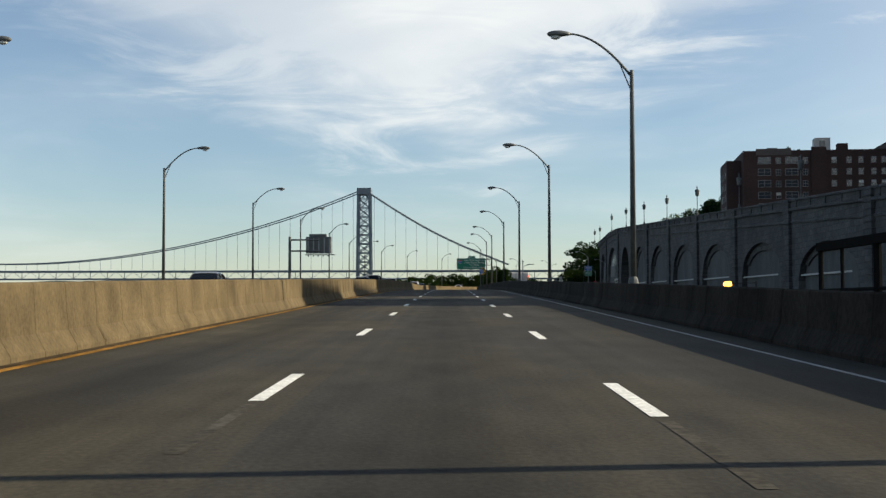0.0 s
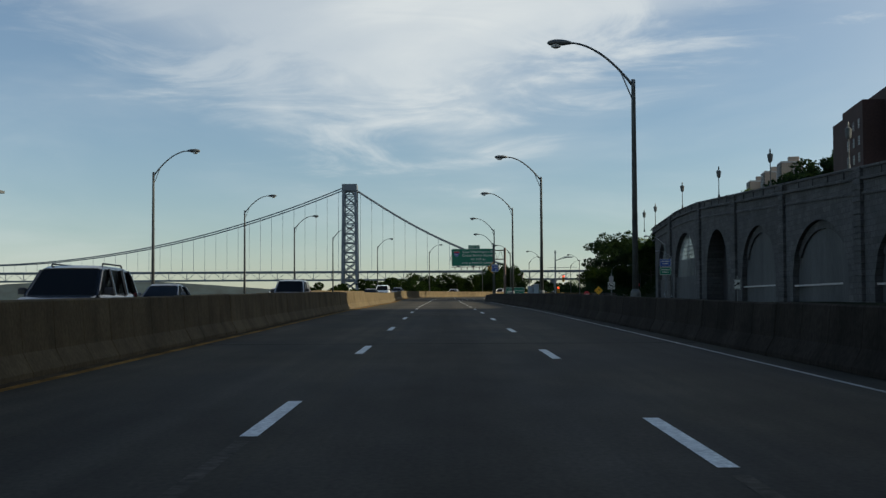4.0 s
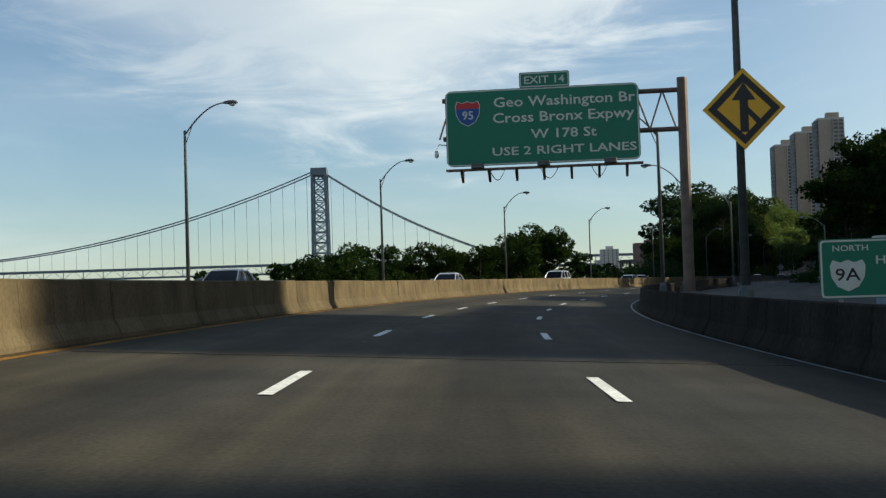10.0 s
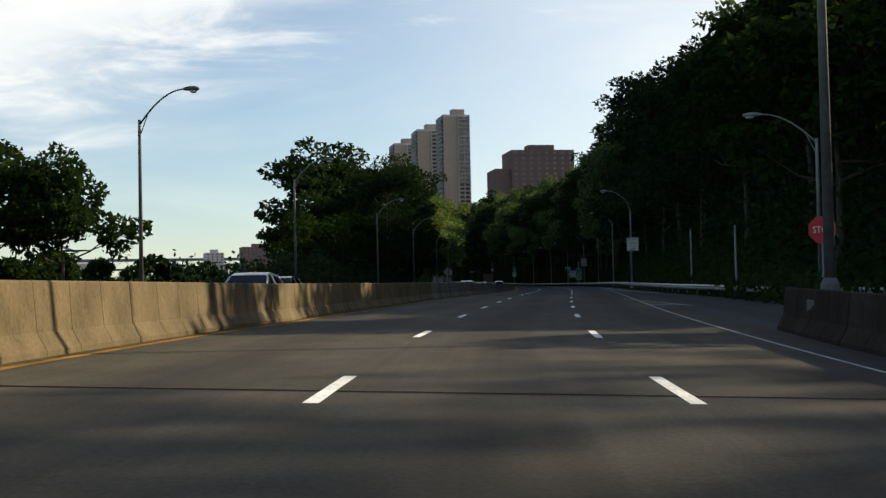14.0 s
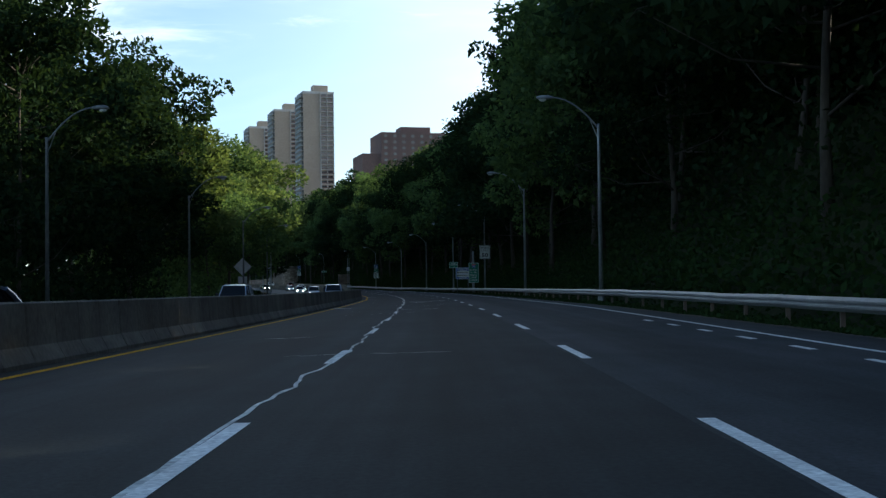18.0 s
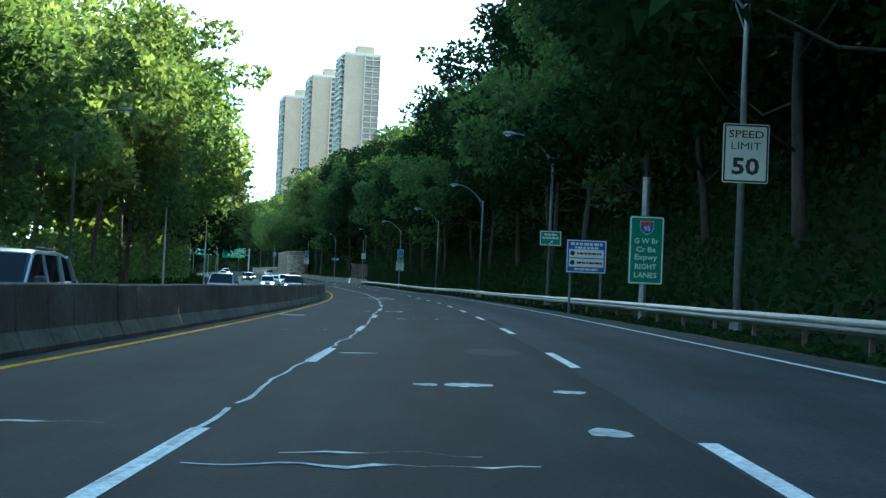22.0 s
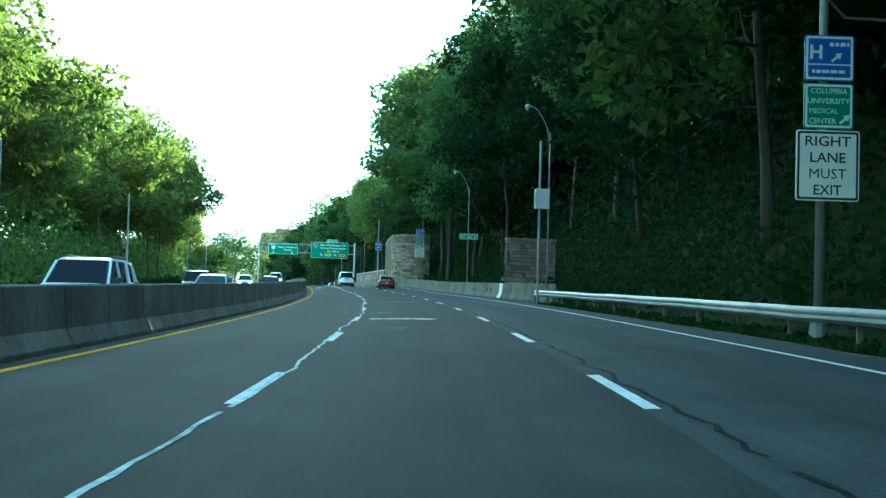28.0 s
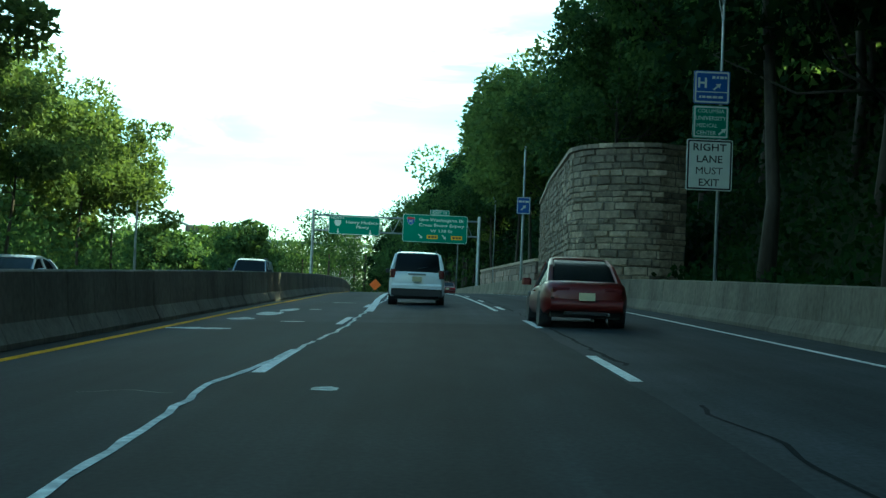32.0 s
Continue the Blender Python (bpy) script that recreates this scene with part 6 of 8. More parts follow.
for x, y, zz, kind in ((35.1, 300, 5.1, 0), (R(297, 21.7).x, R(297, 21.7).y, 2.6, 1), (36.5, 262, 2.2, 2)):
    t = thing("slip_road_sign", ("blue and green guide sign", "yellow diamond warning sign", "white lane-use sign")[kind] + " on a post beside the slip road", "road sign", pose(x, y, zroad(y) - 0.3, 0, 0, 0))
    part("post", Geo().box(-0.05, 0.05, 0, 0.08, -0.3, zz - 0.5 if kind == 1 else zz + 1), GALV, t)
    if kind == 0:
        for dz, mt in ((0.6, SIGN_BLUE), (-0.65, SIGN_GREEN)):
            p = panel(t, 0, zz + dz, 1.7, 1.15, mt, 0.06, SIGN_WHITE)
            bars(p, 0, 0.2, 1.2, 0.14, 3, SIGN_WHITE, rs_)
            bars(p, 0, -0.15, 0.9, 0.14, 3, SIGN_WHITE, rs_)
    elif kind == 1:
        p = part("panel", Geo().prism([(0, -0.62), (0.62, 0), (0, 0.62), (-0.62, 0)], -0.03, 0), SIGN_YELLOW, t)
        p.location = (0, 0, zz - 1)
        arrow(p, 0, 0, 0.6, -50, SIGN_BLACK)
    else:
        p = panel(t, 0, zz, 0.8, 1.2, SIGN_WHITE, 0.05, SIGN_BLACK)
        arrow(p, 0, 0, 0.8, -60, SIGN_BLACK)
ts = thing("traffic_signal", "lit red traffic signals on a mast with a lamp arm", "traffic signal", pose(20.4, 317.5, zroad(317) - 0.2, 0, 0, -6))
part("base", Geo().tube([(0, 0, -0.3), (0, 0, 0.35), (0, 0, 0.5)], [0.4, 0.38, 0.2], 10), GALV, ts)
part("mast", Geo().tube([(0, 0, 0.3), (0, 0, 7.2)], [0.17, 0.11], 10), GALV, ts)
part("antenna", Geo().box(-0.1, 0.1, -0.1, 0.1, 7.2, 8.1).box(-0.18, 0.18, -0.05, 0.05, 7.7, 7.85), GALV, ts)
for dx, yy in ((2.2, 0.0), (1.5, -0.5)):
    part("lamp_arm", Geo().tube([(0, 0, 6.4), (dx * 0.5, yy * 0.5, 6.75), (dx, yy, 7.0)], 0.04, 6), GALV, ts)
    part("lamp_head", Geo().rings([[(dx + u, yy + w * math.cos(a), 7.0 + 0.1 * math.sin(a)) for a in [2 * math.pi * i / 8 for i in range(8)]] for u, w in ((-0.05, 0.05), (0.2, 0.15), (0.5, 0.16), (0.65, 0.06))]), GALV, ts, "cobra-head lamp")
part("signal_arm", Geo().tube([(0, 0, 2.9), (0.5, 0, 3.6), (1.1, 0, 4.1), (2.4, 0, 4.4)], [0.07, 0.06, 0.05, 0.04], 8), GALV, ts)
part("camera_bar", Geo().tube([(-1.2, 0, 5.3), (3.5, 0, 5.35)], 0.035, 6), GALV, ts)
for x, zz, side in ((1.3, 3.0, 0.0), (0.45, 1.2, 0.3)):
    hd = part("signal_head", Geo().bevel_box(x - 0.2, x + 0.2, -0.15, 0.15, zz, zz + 1.05, 0.04), SIGN_YELLOW, ts)
    for k in range(3):
        part("red_lens" if k == 2 else "lens", Geo().tube([(x, -0.15, zz + 0.18 + 0.34 * k), (x, -0.2, zz + 0.18 + 0.34 * k)], 0.11, 12), RED_LIGHT if k == 2 else PLASTIC, hd)
        part("visor", Geo().tube([(x, -0.15, zz + 0.2 + 0.34 * k), (x, -0.32, zz + 0.2 + 0.34 * k)], 0.13, 10, caps=False), PLASTIC, hd)
# no-trucks sign by the wall
nt_ = thing("truck_ban_sign", "square white truck prohibition sign on a post", "road sign", pose(31.2, 329.3, zroad(329) - 0.3))
part("post", Geo().box(-0.05, 0.05, 0, 0.08, -0.3, 4.6), GALV, nt_)
p = panel(nt_, 0, 2.5, 1.25, 1.3, SIGN_WHITE, 0.04, SIGN_BLACK)
circ = lambda r, n=20: [(r * math.cos(2 * math.pi * k / n), r * math.sin(2 * math.pi * k / n)) for k in range(n)]
part("ring", Geo().add([(a, -0.034, b) for a, b in circ(0.52) + circ(0.42)], [(k, (k + 1) % 20, (k + 1) % 20 + 20, k + 20) for k in range(20)]), SIGN_BLACK, p)
shape(p, [(-0.3, -0.14), (0.32, -0.14), (0.32, 0.02), (0.16, 0.02), (0.12, 0.14), (-0.3, 0.14)], SIGN_BLACK, "truck_shape", -0.034)
shape(p, [(-0.36, 0.26), (-0.28, 0.34), (0.36, -0.26), (0.28, -0.34)], SIGN_BLACK, "slash", -0.037)
panel(nt_, 0, 3.65, 0.75, 0.9, SIGN_BACK, 0.03, SIGN_BACK)
# dark steel frame and an amber lamp beside the lower road
fr_ = thing("steel_frame", "open steel frame standing behind the barrier, blackened as if in shade", "steel frame", RM(24, 10.0, -0.1))
# tar black on the frame stands for the shade of the wall
for y, r_ in ((0.0, 0.07), (4.9, 0.1), (7.5, 0.05), (9.3, 0.07)):
    part("post", Geo().tube([(0, y, -0.3), (0, y, 2.25)], r_, 8), TAR, fr_)
part("top_beam", Geo().box(-0.1, 0.1, -0.1, 9.4, 2.1, 2.32), TAR, fr_)
part("mid_rail", Geo().tube([(0, 0, 1.05), (0, 9.3, 1.05)], 0.05, 6), TAR, fr_)
part("brace", Geo().tube([(0.0, 9.3, 0.9), (0.0, 10.2, -0.1)], 0.04, 6), TAR, fr_)
wl_ = thing("warning_lamp", "lit amber warning lamp on a short arm", "warning lamp", pose(15.5, 67.8, zroad(68)))
part("post", Geo().tube([(1.6, 0.1, -0.3), (1.6, 0.1, 0.9)], 0.05, 8), SIGN_BLACK, wl_)
part("arm", Geo().tube([(1.6, 0.1, 0.82), (0.2, 0, 0.8)], 0.03, 6), SIGN_BLACK, wl_)
part("lamp", Geo().tube([(-0.2, 0, 0.75), (-0.1, 0, 0.75), (0.15, 0, 0.75), (0.25, 0, 0.75)], [0.06, 0.16, 0.16, 0.06], 10), AMBER_LIGHT, wl_, "glowing amber lamp")
# blue cabinets beside the exit nose
for k, (x, y) in enumerate(((16.7, 322.0), (17.6, 321.5))):
    c = thing("roadside_cabinet", "pale blue-grey metal roadside cabinet beside the exit", "cabinet", pose(x, y, zroad(322) - 0.25, 0, 0, -12), "roadside cabinets")
    part("body", Geo().bevel_box(-0.42, 0.42, -0.35, 0.35, 0, 2.3 + 0.3 * k, 0.06), BLUEGREY, c)
    part("door", Geo().box(-0.36, 0.36, -0.375, -0.34, 0.25, 2.0 + 0.3 * k), BLUEGREY, c)
    part("lid", Geo().bevel_box(-0.47, 0.47, -0.42, 0.4, 2.3 + 0.3 * k, 2.42 + 0.3 * k, 0.03), FARWHITE, c)


def must_exit(owner, x, z, w, h, y=-0.16):
    p = panel(owner, x, z, w, h, SIGN_WHITE, 0.05, SIGN_BLACK, "lane_panel", y=y)
    for k, tx in enumerate(("RIGHT", "LANE", "MUST", "EXIT")):
        lettering(p, tx, 0, h * (0.345 - 0.23 * k), h * 0.2, SIGN_BLACK, w * (0.72, 0.56, 0.58, 0.44)[k])
    return p


def hospital_pair(owner, x, z, w, h):
    p = panel(owner, x, z, w, h, SIGN_BLUE, 0.05, SIGN_WHITE, "hospital_panel", y=-0.16)
    lettering(p, "H", -w * 0.27, h * 0.13, h * 0.42, SIGN_WHITE, bold=0.03)
    rg = random.Random(4)
    bars(p, w * 0.2, h * 0.3, w * 0.4, h * 0.08, 3, SIGN_WHITE, rg)
    arrow(p, w * 0.15, 0.02, h * 0.3, -50, SIGN_WHITE)
    bars(p, 0, -h * 0.3, w * 0.7, h * 0.07, 3, SIGN_WHITE, rg)
    shape(p, [(-w * 0.46, -h * 0.16), (w * 0.46, -h * 0.16), (w * 0.46, -h * 0.13), (-w * 0.46, -h * 0.13)], SIGN_WHITE, "rule")
    return p


def columbia(owner, x, z, w, h):
    p = panel(owner, x, z, w, h, SIGN_GREEN, 0.05, SIGN_WHITE, "campus_panel", y=-0.16)
    for k, tx in enumerate(("COLUMBIA", "UNIVERSITY", "MEDICAL", "CENTER")):
        lettering(p, tx, -w * (0.0, 0.0, 0.1, 0.12)[k], h * (0.33 - 0.22 * k), h * 0.17, SIGN_WHITE, w * (0.74, 0.86, 0.58, 0.55)[k])
    arrow(p, w * 0.33, -h * 0.28, h * 0.3, -50, SIGN_WHITE)
    return p


e1 = thing("lane_sign", "white right-lane-must-exit sign strapped to a lamp post", "road sign", RM(527.8, 8.3, 0), group="right lane must exit signs")
must_exit(e1, 0.15, 4.65, 1.25, 1.4)
for s, l in ((811.6, 7.95), (932.3, 7.4)):
    e = thing("lane_sign", "hospital, campus and white lane signs stacked on a lamp post", "road sign", RM(s, l, 0), group="right lane must exit signs")
    k = -0.2 if s < 900 else 0.55
    must_exit(e, 0.0, 3.65 + k, 1.28, 1.42)
    columbia(e, 0.0, 4.85 + k, 1.0, 0.92)
    hospital_pair(e, 0.0, 5.82 + k, 1.0, 0.92)

sp = thing("speed_limit_sign", "white speed limit 50 sign strapped to a lamp post", "road sign", RM(651.8, 8.3, 0))
p = panel(sp, 0, 4.85, 1.25, 1.6, SIGN_WHITE, 0.05, SIGN_BLACK, y=-0.16)
lettering(p, "SPEED", 0, 0.52, 0.28, SIGN_BLACK, 0.95)
lettering(p, "LIMIT", 0, 0.2, 0.28, SIGN_BLACK, 0.8)
lettering(p, "50", 0, -0.35, 0.62, SIGN_BLACK, 0.75, bold=0.03)

gv = thing("guide_sign", "tall narrow green guide sign on a post behind the rail", "road sign", RM(664.5, 8.1, -0.55))
part("post", Geo().tube([(0, 0.15, 0.2), (0, 0.15, 5.9)], 0.14, 8), GALV, gv)
p = panel(gv, 0.05, 3.15, 1.3, 2.55, SIGN_GREEN, 0.08, SIGN_WHITE)
interstate(p, 0, 0.85, 0.5)
for k, tx in enumerate(("G W Br", "Cr Bx", "Expwy", "RIGHT", "LANES")):
    lettering(p, tx, 0, 0.35 - 0.32 * k, 0.27, SIGN_WHITE, (0.9, 0.75, 0.85, 0.8, 0.85)[k])
bb = thing("sponsor_board", "blue roadside board with white sponsor strips on two posts", "road sign", RM(678.5, 8.05, 0))
for x in (-0.75, 0.75):
    part("post", Geo().box(x - 0.05, x + 0.05, 0.02, 0.12, -0.1, 2.1), DARKSTEEL, bb)
p = panel(bb, 0, 2.68, 1.96, 1.62, SIGN_BLUE, 0.07, SIGN_WHITE)
for zz in (0.14, -0.31):
    shape(p, [(-0.85, zz - 0.2), (0.85, zz - 0.2), (0.85, zz + 0.2), (-0.85, zz + 0.2)], SIGN_WHITE, "white_strip", -0.028)
    shape(p, [(-0.68 + 0.12 * math.cos(radians(30 * k)), zz + 0.12 * math.sin(radians(30 * k))) for k in range(12)], SIGN_BLACK, "round_mark", -0.033)
    bars(p, 0.15, zz, 1.23, 0.1, 5, SIGN_BLACK, rs_)
bars(p, 0, 0.6, 1.55, 0.13, 5, SIGN_WHITE, rs_)
bars(p, 0, 0.42, 1.15, 0.1, 5, SIGN_WHITE, rs_)
bars(p, 0, -0.63, 1.15, 0.1, 5, SIGN_WHITE, rs_)
ys = thing("campus_sign", "small green campus direction sign strapped to a lamp post", "road sign", RM(692.8, 8.15, 0))
p = panel(ys, 0, 4.1, 1.3, 0.9, SIGN_GREEN, 0.05, SIGN_WHITE, y=-0.16)
bars(p, 0, 0.22, 0.75, 0.12, 3, SIGN_WHITE, rs_)
bars(p, 0, 0.02, 0.95, 0.12, 3, SIGN_WHITE, rs_)
arrow(p, 0.05, -0.24, 0.3, -50, SIGN_WHITE)
w5 = thing("street_name_sign", "green W 165 St street name sign on a lamp post", "road sign", RM(891.8, 7.7, 0))
p = panel(w5, 0.05, 4.85, 1.6, 0.5, SIGN_GREEN, 0.05, SIGN_WHITE, y=-0.16)
lettering(p, "W 165 St", 0, 0, 0.3, SIGN_WHITE, 1.32)
bl = thing("direction_sign", "small blue direction sign strapped to a lamp post", "road sign", RM(985.0, 7.05, 0))
part("post", Geo().tube([(0, 0.08, -0.2), (0, 0.08, 10.5)], [0.1, 0.08], 8), GALV, bl)
p = panel(bl, 0, 6.3, 0.95, 1.2, SIGN_BLUE, 0.05, SIGN_WHITE)
bars(p, 0, 0.28, 0.7, 0.14, 3, SIGN_WHITE, rs_)
arrow(p, 0, -0.15, 0.5, -45, SIGN_WHITE)

# control box on twin posts
cb = thing("control_cabinet", "grey control box mounted high on twin steel posts", "cabinet", RM(849.8, 7.3, -0.3))
part("post", Geo().tube([(-0.35, 0, -0.2), (-0.35, 0, 8.6)], 0.07, 8), GALV, cb)
part("box", Geo().bevel_box(-0.65, 0.1, -0.5, -0.1, 5.1, 6.1, 0.04), FARWHITE, cb, "pale grey metal box")

# overhead gantry
ga = thing("sign_gantry", "steel lattice gantry with two green overhead signs", "sign gantry", RM(1045, 0, 1.2))
for x in (-10.6, 9.1):
    for yy in (0, 0.9):
        part("post", Geo().tube([(x, yy, -1.6), (x, yy, 8.6)], 0.16, 8), GALV, ga)
for zz in (6.2, 8.0):
    for yy in (0, 0.9):
        part("chord", Geo().tube([(-10.7, yy, zz), (9.2, yy, zz)], 0.09, 6), GALV, ga)
for k in range(12):
    x = -10.6 + k * 1.57
    part("lattice_bar", Geo().tube([(x, 0, 6.2), (x + 0.78, 0, 8)], 0.045, 5).tube([(x + 0.78, 0, 8), (x + 1.57, 0, 6.2)], 0.045, 5), GALV, ga)
p = panel(ga, -5.75, 6.85, 6.0, 2.15, SIGN_GREEN, 0.2, SIGN_WHITE, "sign_panel", y=-0.2)
lettering(p, "NORTH", -2.0, 0.85, 0.34, SIGN_WHITE, 1.5)
shape(p, [(-1.95 + a * 0.8, 0.25 + b * 0.75) for a, b in SHIELD], SIGN_WHITE, "route_shield", -0.03)
lettering(p, "Henry Hudson", 0.9, 0.35, 0.5, SIGN_WHITE, 3.8)
lettering(p, "Pkwy", 1.0, -0.2, 0.5, SIGN_WHITE, 1.5)
arrow(p, -1.9, -0.7, 0.6, 180, SIGN_WHITE)
arrow(p, 1.9, -0.75, 0.6, 180, SIGN_WHITE)
p = panel(ga, 3.8, 6.9, 7.7, 3.3, SIGN_GREEN, 0.25, SIGN_WHITE, "sign_panel", y=-0.2)
interstate(p, -2.9, 0.85, 0.9)
lettering(p, "Geo Washington Br", 0.75, 1.0, 0.52, SIGN_WHITE, 5.4)
lettering(p, "Cross Bronx Expwy", 0.75, 0.38, 0.52, SIGN_WHITE, 5.4)
lettering(p, "W 178 St", 0.75, -0.25, 0.48, SIGN_WHITE, 2.6)
arrow(p, -1.7, -0.95, 0.7, 225, SIGN_WHITE)
arrow(p, 1.1, -0.95, 0.7, 225, SIGN_WHITE)
for x in (-0.3, 2.6):
    shape(p, [(x - 0.65, -1.2), (x + 0.65, -1.2), (x + 0.65, -0.75), (x - 0.65, -0.75)], SIGN_YELLOW, "yellow_plate", -0.03)
    bars(p, x, -0.97, 1.0, 0.2, 3, SIGN_BLACK, rs_)
tb = panel(ga, 4.3, 8.85, 2.3, 0.6, SIGN_GREEN, 0.08, SIGN_WHITE, "exit_tab", y=-0.2)
lettering(tb, "EXIT 14", 0, 0, 0.4, SIGN_WHITE, 1.7)
os_ = thing("road_work_sign", "orange diamond road-work sign on a folding stand", "road sign", RM(1030, -3.2, 0))
p = part("panel", Geo().prism([(0, -0.62), (0.62, 0), (0, 0.62), (-0.62, 0)], -0.03, 0.0), SIGN_ORANGE, os_)
p.location = (0, 0, 1.05)
for x in (-1, 1):
    part("leg", Geo().tube([(x * 0.1, 0.05, 0.65), (x * 0.6, 0.2, 0)], 0.03, 5), GALV, os_)
gs2 = thing("opposing_sign", "green guide sign for the opposing traffic seen across the barrier", "road sign", RM(1075, -17.5, 0))
part("post", Geo().box(-0.06, 0.06, 0.02, 0.14, -0.3, 2.4), GALV, gs2)
p = panel(gs2, 0, 2.2, 2.6, 1.6, SIGN_GREEN, 0.1, SIGN_WHITE)
bars(p, 0, 0.3, 1.6, 0.22, 3, SIGN_WHITE, rs_)
bars(p, 0, -0.2, 1.3, 0.22, 3, SIGN_WHITE, rs_)
os2 = thing("diamond_sign", "bare metal back of a diamond sign with a plate below", "road sign", RM(648.2, -19.5, 0))
part("panel", Geo().prism([(0, 3.2), (1.0, 4.2), (0, 5.2), (-1.0, 4.2)], -0.2, -0.17), SIGN_BACK, os2)
part("plate", Geo().prism([(-0.5, 2.3), (0.5, 2.3), (0.5, 3.1), (-0.5, 3.1)], -0.2, -0.17), SIGN_BACK, os2)


# ---- stone walls by the slope ----
def stone_face(owner, path, z0f, z1f, course, mat, rng, out=0.05, near=lambda p, z: True):
    """Courses of rough stones along a path of plan points; each stone is an object of its own."""
    lens = [0]
    for a, b in zip(path, path[1:]):
        lens.append(lens[-1] + (b - a).length)
    tot = lens[-1]

    def at(u):
        u = max(0, min(tot, u))
        for i in range(len(path) - 1):
            if u <= lens[i + 1] + 1e-6:
                f = (u - lens[i]) / max(1e-6, lens[i + 1] - lens[i])
                p = path[i].lerp(path[i + 1], f)
                d = (path[i + 1] - path[i]).normalized()
                return p, d
        return path[-1], (path[-1] - path[-2]).normalized()
    z = 0.0
    count, rest = 0, Geo()
    top = max(z1f(0), z1f(tot))
    while z < top:
        h = course * rng.uniform(0.75, 1.3)
        u = -rng.uniform(0, 0.5)
        while u < tot:
            w = rng.uniform(0.3, 1.3) * (course / 0.36)
            a, b = max(u, 0), min(u + w, tot)
            u += w
            if b - a < 0.1:
                continue
            mid = (a + b) / 2
            if z0f(mid) + z > z1f(mid) - 0.1:
                continue
            p, d = at(mid)
            nrm = Vector((-d.y, d.x))
            pr = rng.uniform(0.2, 2.0) * out
            hw, hh = (b - a) / 2 - 0.02, min(h, z1f(mid) - z0f(mid) - z) - 0.03
            k = 0.035
            j = lambda: rng.uniform(-0.04, 0.04)
            back = [(-hw, 0.0, 0), (hw, 0.0, 0), (hw, 0.0, hh), (-hw, 0.0, hh)]
            front = [(-hw + k + j(), -pr, k + j()), (hw - k + j(), -pr, k + j()), (hw - k + j(), -pr, hh - k + j()), (-hw + k + j(), -pr, hh - k + j())]
            m = Matrix.Translation((p.x, p.y, z0f(mid) + z)) @ Matrix(((d.x, nrm.x, 0, 0), (d.y, nrm.y, 0, 0), (0, 0, 1, 0), (0, 0, 0, 1)))
            g1 = Geo().rings([back, front])
            if near(p, z) and count < 300:
                part("stone", g1, mat, owner, m=m)
                count += 1
            else:
                rest.join(g1.moved(m))
        z += h
    if rest.v:
        tagged(part("masonry_rest", rest, mat, owner), "", "", "", "stuff")


rst = random.Random(21)
def stone_block(name, label, pts, zb, zt, course, mat, near=lambda p, z: True):
    t = tagged(new(name), label, "stone wall", kind="")
    path = [Vector((p.x, p.y)) for p in pts]
    g = Geo()
    n = len(path)
    # core behind the stones
    g.v = [(p.x, p.y, zb) for p in path] + [(p.x, p.y, zt) for p in path]
    g.f = [(i, i + 1, i + 1 + n, i + n) for i in range(n - 1)] + [tuple(range(n, 2 * n)), (n - 1, 0, n, 2 * n - 1)]
    part("core", g, MORTAR, t)
    stone_face(t, path, lambda u: zb, lambda u: zt, course, mat, rst, 0.05, near)
    for a, b in zip(path, path[1:]):
        d = (b - a).normalized()
        nn = Vector((-d.y, d.x))
        q = [a - nn * 0.14, b - nn * 0.14, b + nn * 0.45, a + nn * 0.45]
        part("coping", Geo().rings([[(p.x, p.y, zt + 0.01) for p in q], [(p.x, p.y, zt + 0.2) for p in q]]), FIELD, t)
    return t


# first block: squared corner behind the rail
stone_block("stone_abutment", "brown stacked-stone abutment at the foot of the slope", [R(870.5, 8.05), R(867, 7.5), R(867.5, 10.8)], zroad(867) - 0.2, zroad(867) + 3.95, 0.24, FIELD_DARK)
# second: high curved wall
arc = []
q = R(954, 9.6)
for k in range(9):
    a = radians(172 + 90 * k / 8)
    arc.append(Vector((q.x, q.y)) + Vector((math.cos(a), math.sin(a))) * 3.4)
arc = [Vector((R(985, 8.3).x, R(985, 8.3).y)), Vector((R(968, 6.9).x, R(968, 6.9).y))] + arc + [Vector((R(951.3, 10.9).x, R(951.3, 10.9).y))]
stone_block("stone_bastion", "tall rounded fieldstone retaining wall beside the exit", arc, zroad(951) - 0.3, zroad(951) + 6.9, 0.29, FIELD, lambda p, z: p.y < R(958, 0).y and z > 1.0)
stone_block("stone_wing_wall", "low fieldstone wall running on along the exit lane", [Vector((R(1030, 8.0).x, R(1030, 8.0).y)), Vector((R(1000, 7.9).x, R(1000, 7.9).y)), Vector((R(985, 8.1).x, R(985, 8.1).y)), Vector((R(985, 12).x, R(985, 12).y))], zroad(985) - 0.5, zroad(985) + 2.6, 0.42, FIELD_DARK)

